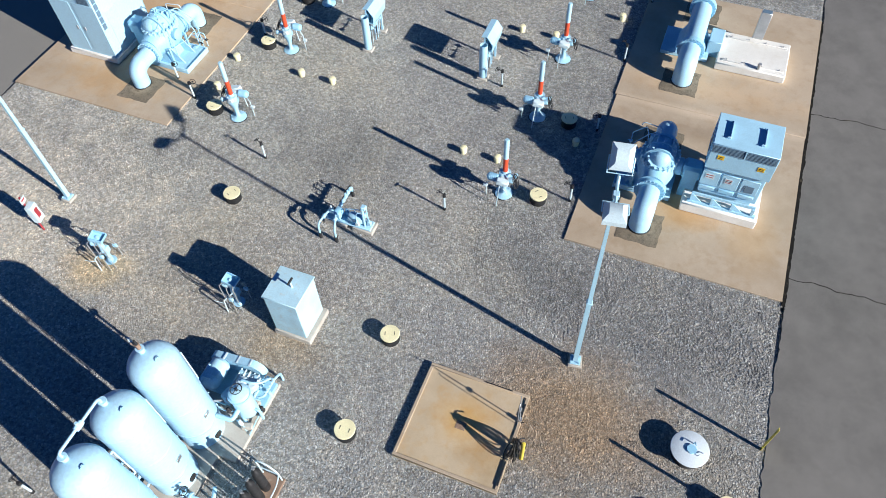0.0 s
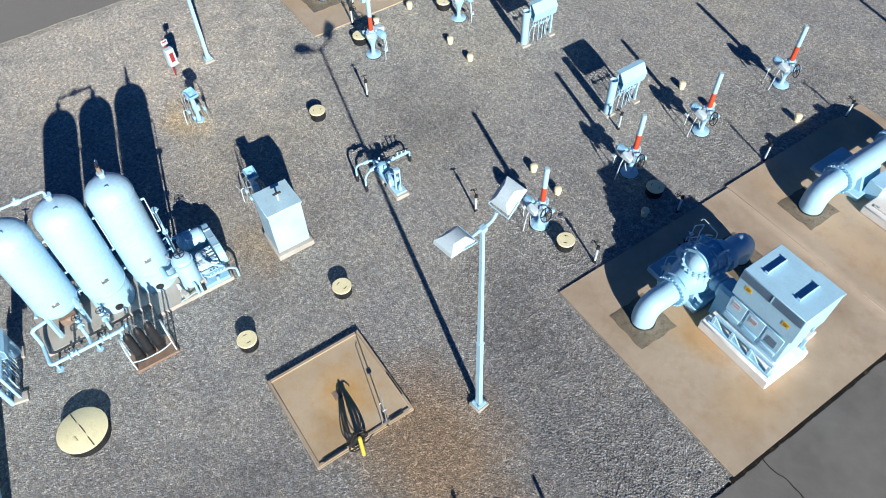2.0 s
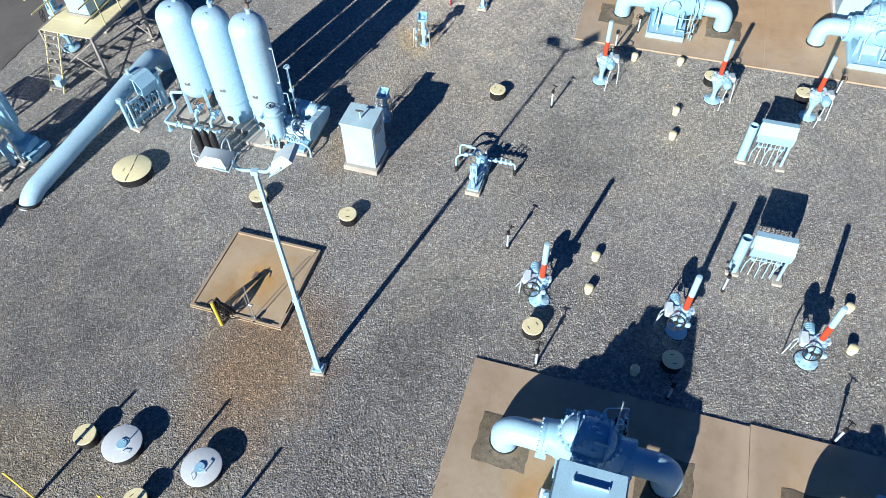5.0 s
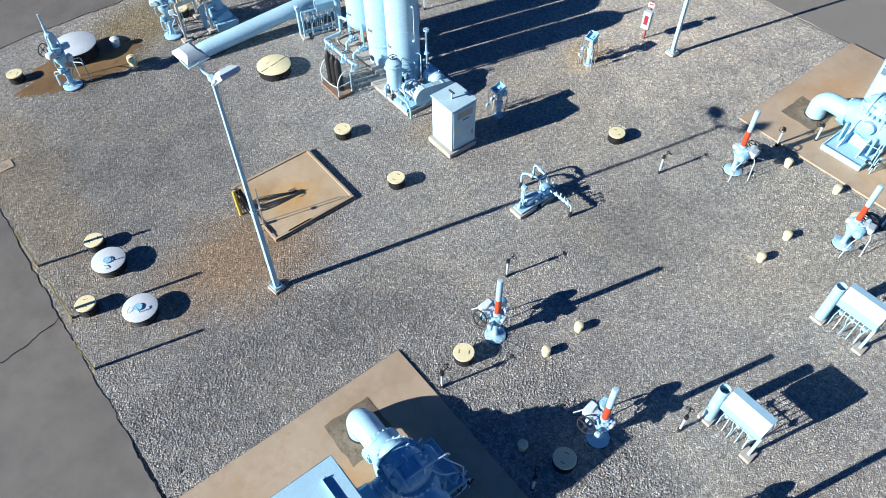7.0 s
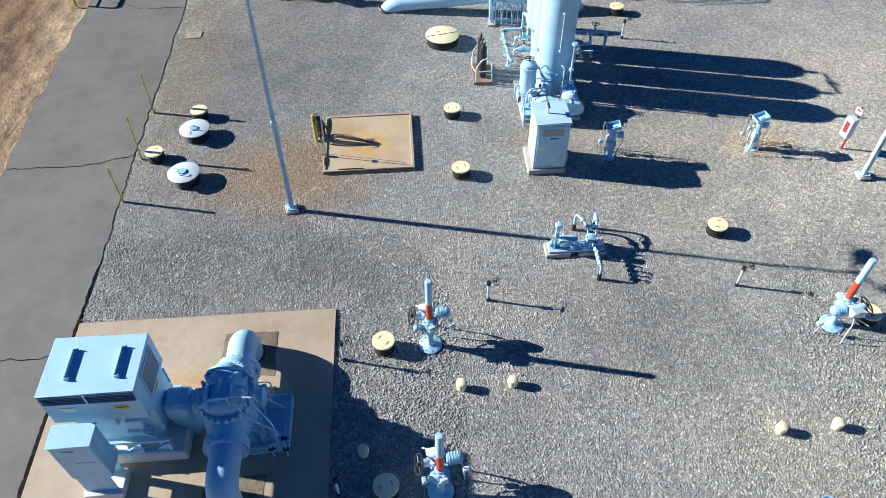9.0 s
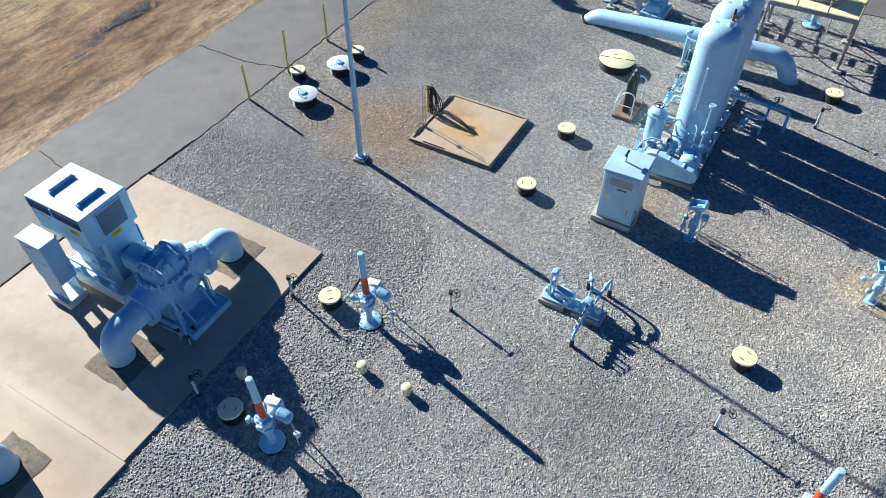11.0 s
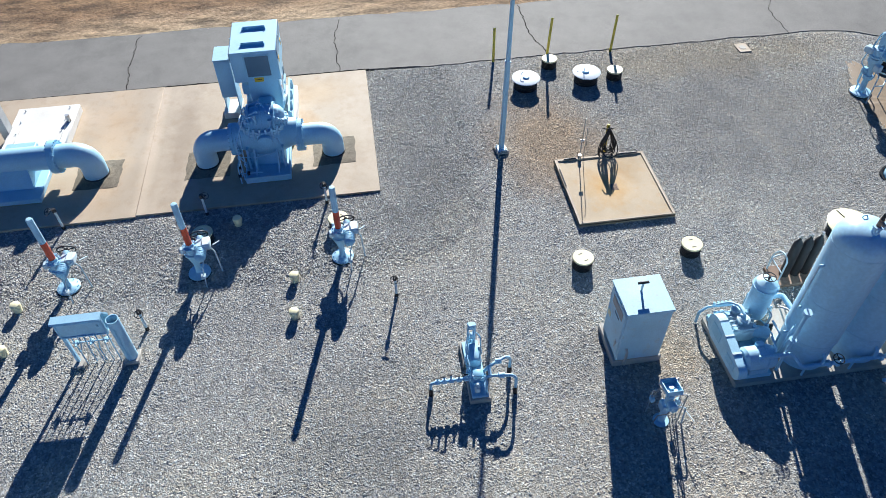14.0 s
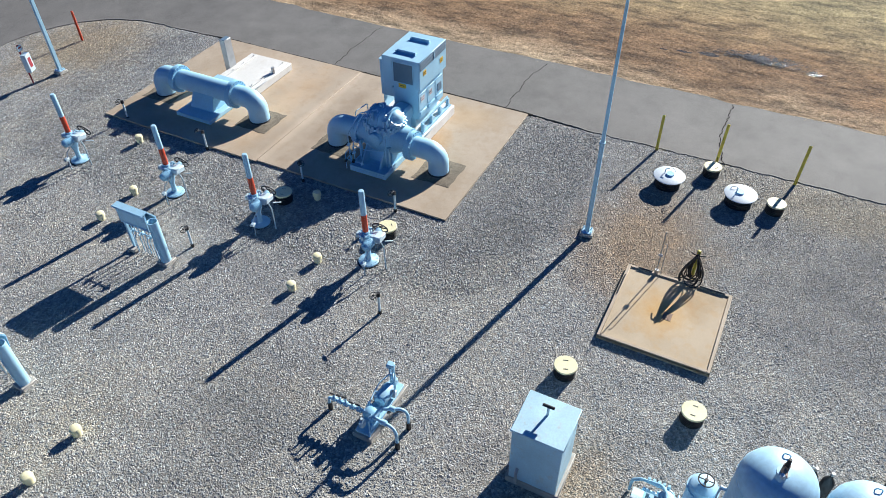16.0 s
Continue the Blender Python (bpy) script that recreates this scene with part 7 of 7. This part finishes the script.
add_tube(bm, fillet([(3.92, -0.66, -0.45), (3.50, -0.57, 0.20), (-0.20, -0.07, 0.69), (-2.85, -0.10, 0.71), (-3.40, -0.10, -0.5)], 0.40, 10), 0.28, 30)
part("pipe", bm, TANK, bp)
bm = B()
add_ring(bm, (-1.4, -0.083, 0.699), (1, 0, 0), 0.283, 0.012, 30, 6)
add_cyl(bm, (-1.4, -0.083, 0.95), (-1.4, -0.083, 1.13), 0.06, seg=12)
part("pipe_band", bm, TANK, bp)
bm = B()
add_ring(bm, (3.62, -0.59, 0.02), (-0.25, 0.06, 1), 0.33, 0.045, 30, 6)
part("ground_collar", bm, BLACK, bp, "black collar where the pipe enters the ground")

# ---- tall valves, booster pump and steelwork to the south ----
# third valve's spot is assumed, chosen for the shadow it casts past the platform
for x, y, a in ((1.06, -11.46, 20), (-2.78, -11.98, -30), (-9.50, -13.55, 10)):
    tv = thing("gate_valve", pose(x, y, 0, 0, 0, a), "tall blue rising-stem valve with cluttered gear head and pale conduit legs", "valve", "tall south valves")
    bm = B()
    add_lathe(bm, [(0.29, 0.0), (0.31, 0.02), (0.31, 0.07), (0.29, 0.08), (0.15, 0.09), (0.10, 0.14), (0.085, 0.30), (0.085, 0.52), (0.14, 0.54), (0.14, 0.64), (0.09, 0.66), (0.09, 0.90), (0.13, 0.96), (0.20, 1.10), (0.21, 1.16), (0.21, 1.24)], seg=24)
    part("bonnet", bm, BLUE, tv)
    bm = B()
    add_lathe(bm, [(0.19, 0.0), (0.22, 0.02), (0.22, 0.07), (0.17, 0.08), (0.17, 0.22), (0.20, 0.23), (0.20, 0.28), (0.11, 0.30), (0.09, 0.42)], (0, 0, 1.25), seg=18)
    part("gear_head", bm, BLUE, tv)
    bm = B()
    add_box(bm, (0.24, 0.08, 1.40), (0.30, 0.24, 0.20), 0.04)
    part("actuator_housing", bm, WHITE, tv)
    bm = B()
    add_lathe(bm, [(0.10, 0.0), (0.11, 0.26), (0.08, 0.31), (0.0, 0.32)], (-0.15, 0.0, 1.40), (-1, 0.3, 0), 14)
    part("drive_motor", bm, BLUE_DEEP_SHADE, tv)
    bm = B()
    add_box(bm, (0.14, 0.04, 0.74), (0.18, 0.16, 0.20), 0.03)
    part("bypass_valve", bm, BLUE, tv)
    bm = B()
    add_tube(bm, fillet([(0.12, -0.08, 0.58), (0.30, -0.12, 0.58), (0.30, -0.12, 0.20), (0.10, -0.10, 0.12)], 0.05, 4), 0.022, 6)
    part("bypass_line", bm, BLUE, tv)
    bm = B()
    add_ring(bm, (0, 0, 0.012), (0, 0, 1), 0.32, 0.02, 28, 6)
    part("gasket", bm, BLACK, tv)
    bm = B()
    add_cyl(bm, (0, 0, 1.6), (0, 0, 2.35), 0.050, seg=12)
    add_cyl(bm, (0, 0, 2.35), (0, 0, 2.70), 0.030, seg=10)
    part("stem_cover", bm, POLE_PAINT, tv)
    bm = B()
    add_wheel(bm, (0.20, -0.34, 1.42), (0.3, -1, 0), 0.20, 0.014, 4)
    part("handwheel", bm, IRON, tv)
    for pts in ([(0.06, -0.10, 0.58), (0.21, -0.36, 0.57), (0.22, -0.37, 0.0)], [(-0.06, -0.02, 0.84), (-0.46, -0.18, 0.82), (-0.47, -0.19, 0.0)],
                [(-0.05, 0.06, 0.98), (-0.48, 0.32, 0.96), (-0.49, 0.33, 0.0)], [(-0.48, 0.32, 0.62), (-0.58, 0.06, 0.60), (-0.46, -0.18, 0.60)]):
        bm = B()
        add_tube(bm, fillet(pts, 0.06, 4), 0.019, 6)
        part("conduit_leg", bm, WHITE, tv)
    bm = B()
    add_box(bm, (-0.02, 0.02, 1.86), (0.20, 0.22, 0.40), 0.03)
    part("limit_switch_box", bm, BLUE, tv)
    for a in (0.5, 2.6, 4.7):
        bm = B()
        c, d = 0.155 * math.cos(a), 0.155 * math.sin(a)
        add_tube(bm, fillet([(c * 1.2, d * 1.2, 1.06), (c * 1.35, d * 1.35, 1.5), (c, d, 1.95), (c * 0.4, d * 0.4, 2.06)], 0.06, 4), 0.022, 6)
        part("yoke_arm", bm, BLUE, tv)
    bm = B()
    add_box(bm, (-0.24, 0.12, 1.02), (0.20, 0.18, 0.22), 0.02)
    part("control_box", bm, WHITE, tv)
    bm = B()
    add_tube(bm, fillet([(-0.24, 0.12, 0.92), (-0.26, 0.14, 0.70), (-0.10, 0.10, 0.50), (-0.11, 0.08, 0.10)], 0.08, 5), 0.016, 6)
    add_tube(bm, fillet([(0.26, 0.10, 1.32), (0.30, 0.16, 0.98), (0.12, 0.14, 0.84), (0.12, 0.12, 0.12)], 0.08, 5), 0.016, 6)
    part("conduit", bm, BLUE_DEEP_SHADE, tv)

bo2 = thing("booster_pump", pose(-4.55, -11.70, 0), "blue vertical booster pump on a rectangular base", "pump")
bm = B()
add_box(bm, (0, 0, 0.12), (0.80, 1.20, 0.24), 0.02)
part("base", bm, BLUE_DEEP_SHADE, bo2)
bm = B()
add_box(bm, (0, 0, 0.36), (0.56, 0.80, 0.26), 0.03)
part("sole_plate", bm, BLUE_DEEP_SHADE, bo2)
bm = B()
add_lathe(bm, [(0.30, 0.48), (0.30, 0.53), (0.18, 0.58), (0.16, 1.05), (0.24, 1.10), (0.24, 1.18)], seg=22)
part("head", bm, BLUE_DEEP_SHADE, bo2)
bm = B()
add_lathe(bm, [(0.24, 1.18), (0.26, 1.22), (0.26, 2.15), (0.22, 2.24), (0.10, 2.30), (0.0, 2.31)], seg=22)
part("motor", bm, BLUE, bo2)
bm = B()
for k in range(14):
    a = 2 * math.pi * k / 14
    add_box(bm, (0.27 * math.cos(a), 0.27 * math.sin(a), 1.70), (0.04, 0.012, 0.80), 0, pose(0, 0, 0, 0, 0, math.degrees(a)))
tagged(part("cooling_fins", bm, BLUE, bo2), "", "", "", "stuff")
bm = B()
add_box(bm, (0.30, 0.05, 1.45), (0.16, 0.24, 0.26), 0.02)
part("terminal_box", bm, BLUE, bo2)
bm = B()
add_tube(bm, fillet([(0.14, 0.0, 0.80), (0.62, 0.0, 0.80), (0.62, 0.0, 0.0)], 0.16, 6), 0.09, 14)
part("outlet", bm, BLUE, bo2)

jp = thing("junction_post", pose(-7.44, -12.40, 0), "small pale blue instrument box on a short post", "junction box")
bm = B()
add_box(bm, (0, 0, 0.34), (0.30, 0.26, 0.28), 0.02)
part("box", bm, BLUE, jp)
bm = B()
add_cyl(bm, (0, 0, 0), (0, 0, 0.22), 0.04, seg=10)
part("post", bm, BLUE, jp)


def platform(m, lx, ly, h, label, stair=False, steel=GREYSTEEL, plate=False):
    t = thing("access_platform", m, label, "platform", "steel platforms")
    for x in (0, lx):
        for y in (0, ly):
            bm = B()
            add_box(bm, (x, y, h / 2), (0.08, 0.08, h), 0.008)
            part("column", bm, steel, t)
            bm = B()
            add_box(bm, (x, y, 0.03), (0.30, 0.30, 0.10), 0.01)
            part("footing", bm, GREYCONC, t)
    bm = B()
    if plate:
        for k in range(4):
            bm = B()
            add_box(bm, (lx * (k + 0.5) / 4, ly / 2, h), (lx / 4 - 0.006, ly, 0.03), 0.004)
            part("deck_plate", bm, CREAM, t, "cream painted tread plate")
    else:
        n = int(lx / 0.12)
        for k in range(n + 1):
            add_box(bm, (lx * k / n, ly / 2, h), (0.02, ly, 0.04))
        tagged(part("deck_grating", bm, GREYSTEEL, t), "", "", "", "stuff")
    for y in (0, ly):
        bm = B()
        add_box(bm, (lx / 2, y, h - 0.05), (lx, 0.06, 0.14))
        part("deck_beam", bm, steel, t)
    for zz in (0.55, 1.05):
        for p, q in (((0, 0), (lx, 0)), ((0, ly), (lx, ly)), ((0, 0), (0, ly)), ((lx, 0), (lx, ly)))[: 3 if stair else 4]:
            bm = B()
            add_tube(bm, [(*p, h + zz), (*q, h + zz)], 0.026, 6)
            part("guard_rail", bm, PALEYELLOW, t, "faded yellow guard rail")
    k = 0
    while k * 0.9 <= lx + 0.01:
        for y in (0, ly):
            bm = B()
            add_tube(bm, [(min(lx, k * 0.9), y, h), (min(lx, k * 0.9), y, h + 1.05)], 0.026, 6)
            part("rail_post", bm, PALEYELLOW, t, "faded yellow rail post")
        k += 1
    for x in (0, lx):
        for p, q in ((0, ly), (ly, 0)):
            bm = B()
            add_tube(bm, [(x, p, 0.15), (x, q, h - 0.1)], 0.025, 6)
            part("cross_brace", bm, steel, t)
    if stair:
        for s in (0.0, 0.5):
            bm = B()
            add_tube(bm, [(lx + 0.9, 0.2 + s, 0.0), (lx, 0.2 + s, h)], 0.03, 6)
            part("stringer", bm, PALEYELLOW, t)
        for k in range(8):
            f = (k + 0.7) / 8
            bm = B()
            add_box(bm, (lx + 0.9 * (1 - f), 0.45, h * f), (0.16, 0.5, 0.025))
            part("stair_tread", bm, GREYSTEEL, t)
    return t


platform(pose(-10.75, -12.98, 0), 2.6, 1.95, 1.75, "grey steel platform with stair, cream deck and faded yellow rails", True, plate=True)
# assumed cabinet, added so the platform casts a tall solid shadow
ac = thing("actuator_cabinet", pose(-9.55, -12.05, 1.766), "assumed pale blue cabinet on the steel platform, added for its shadow", "cabinet")
bm = B()
add_box(bm, (0, 0, 0.06), (0.96, 0.86, 0.12), 0.01)
part("plinth", bm, GREYSTEEL, ac)
bm = B()
add_box(bm, (0, 0, 0.60), (0.90, 0.80, 0.96), 0.02)
part("body", bm, BLUE, ac)
bm = B()
add_box(bm, (0, 0, 1.10), (1.00, 0.90, 0.05), 0.012)
part("roof", bm, CABINET, ac)
bm = B()
add_box(bm, (0, 0.408, 0.60), (0.76, 0.016, 0.80), 0.006)
adoor = part("door", bm, CABINET, ac)
bm = B()
add_tube(bm, [(0.28, 0.44, 0.52), (0.28, 0.44, 0.68)], 0.012, 6)
add_box(bm, (0.28, 0.425, 0.60), (0.03, 0.03, 0.05))
part("handle", bm, GALV, adoor)
for x in (-0.30, -0.10):
    bm = B()
    add_tube(bm, fillet([(x, 0.30, 1.12), (x, 0.30, 1.50), (x, -0.25, 1.50), (x, -0.25, 1.12)], 0.10, 5), 0.03, 8)
    part("conduit", bm, BLUE, ac)
platform(pose(-4.02, -12.60, 0), 1.0, 1.2, 1.45, "small galvanised steel platform with faded yellow rails by a valve", steel=GALV)
platform(pose(-5.55, -14.60, 0), 1.0, 1.15, 1.0, "low steel platform with faded yellow guard rails near the road", steel=PALEYELLOW)

# ---- barriers beyond the road ----
# second hoop is assumed, turned aside to cast the dark shape near the road
for x, y, a in ((8.85, -12.05, 0), (9.75, -13.35, 80)):
    bg = thing("pipe_barrier", pose(x, y, -0.06, 0, 0, a), "yellow bent pipe barrier beyond the road", "barrier", "pipe barriers")
    bm = B()
    add_tube(bm, fillet([(0, -0.55, 0), (0, -0.55, 0.85), (0, 0.55, 0.85), (0, 0.55, 0)], 0.18, 5), 0.05, 10)
    part("hoop", bm, YELLOW, bg)
    bm = B()
    add_tube(bm, [(0, -0.55, 0.45), (0, 0.55, 0.45)], 0.03, 8)
    part("rail", bm, YELLOW, bg)
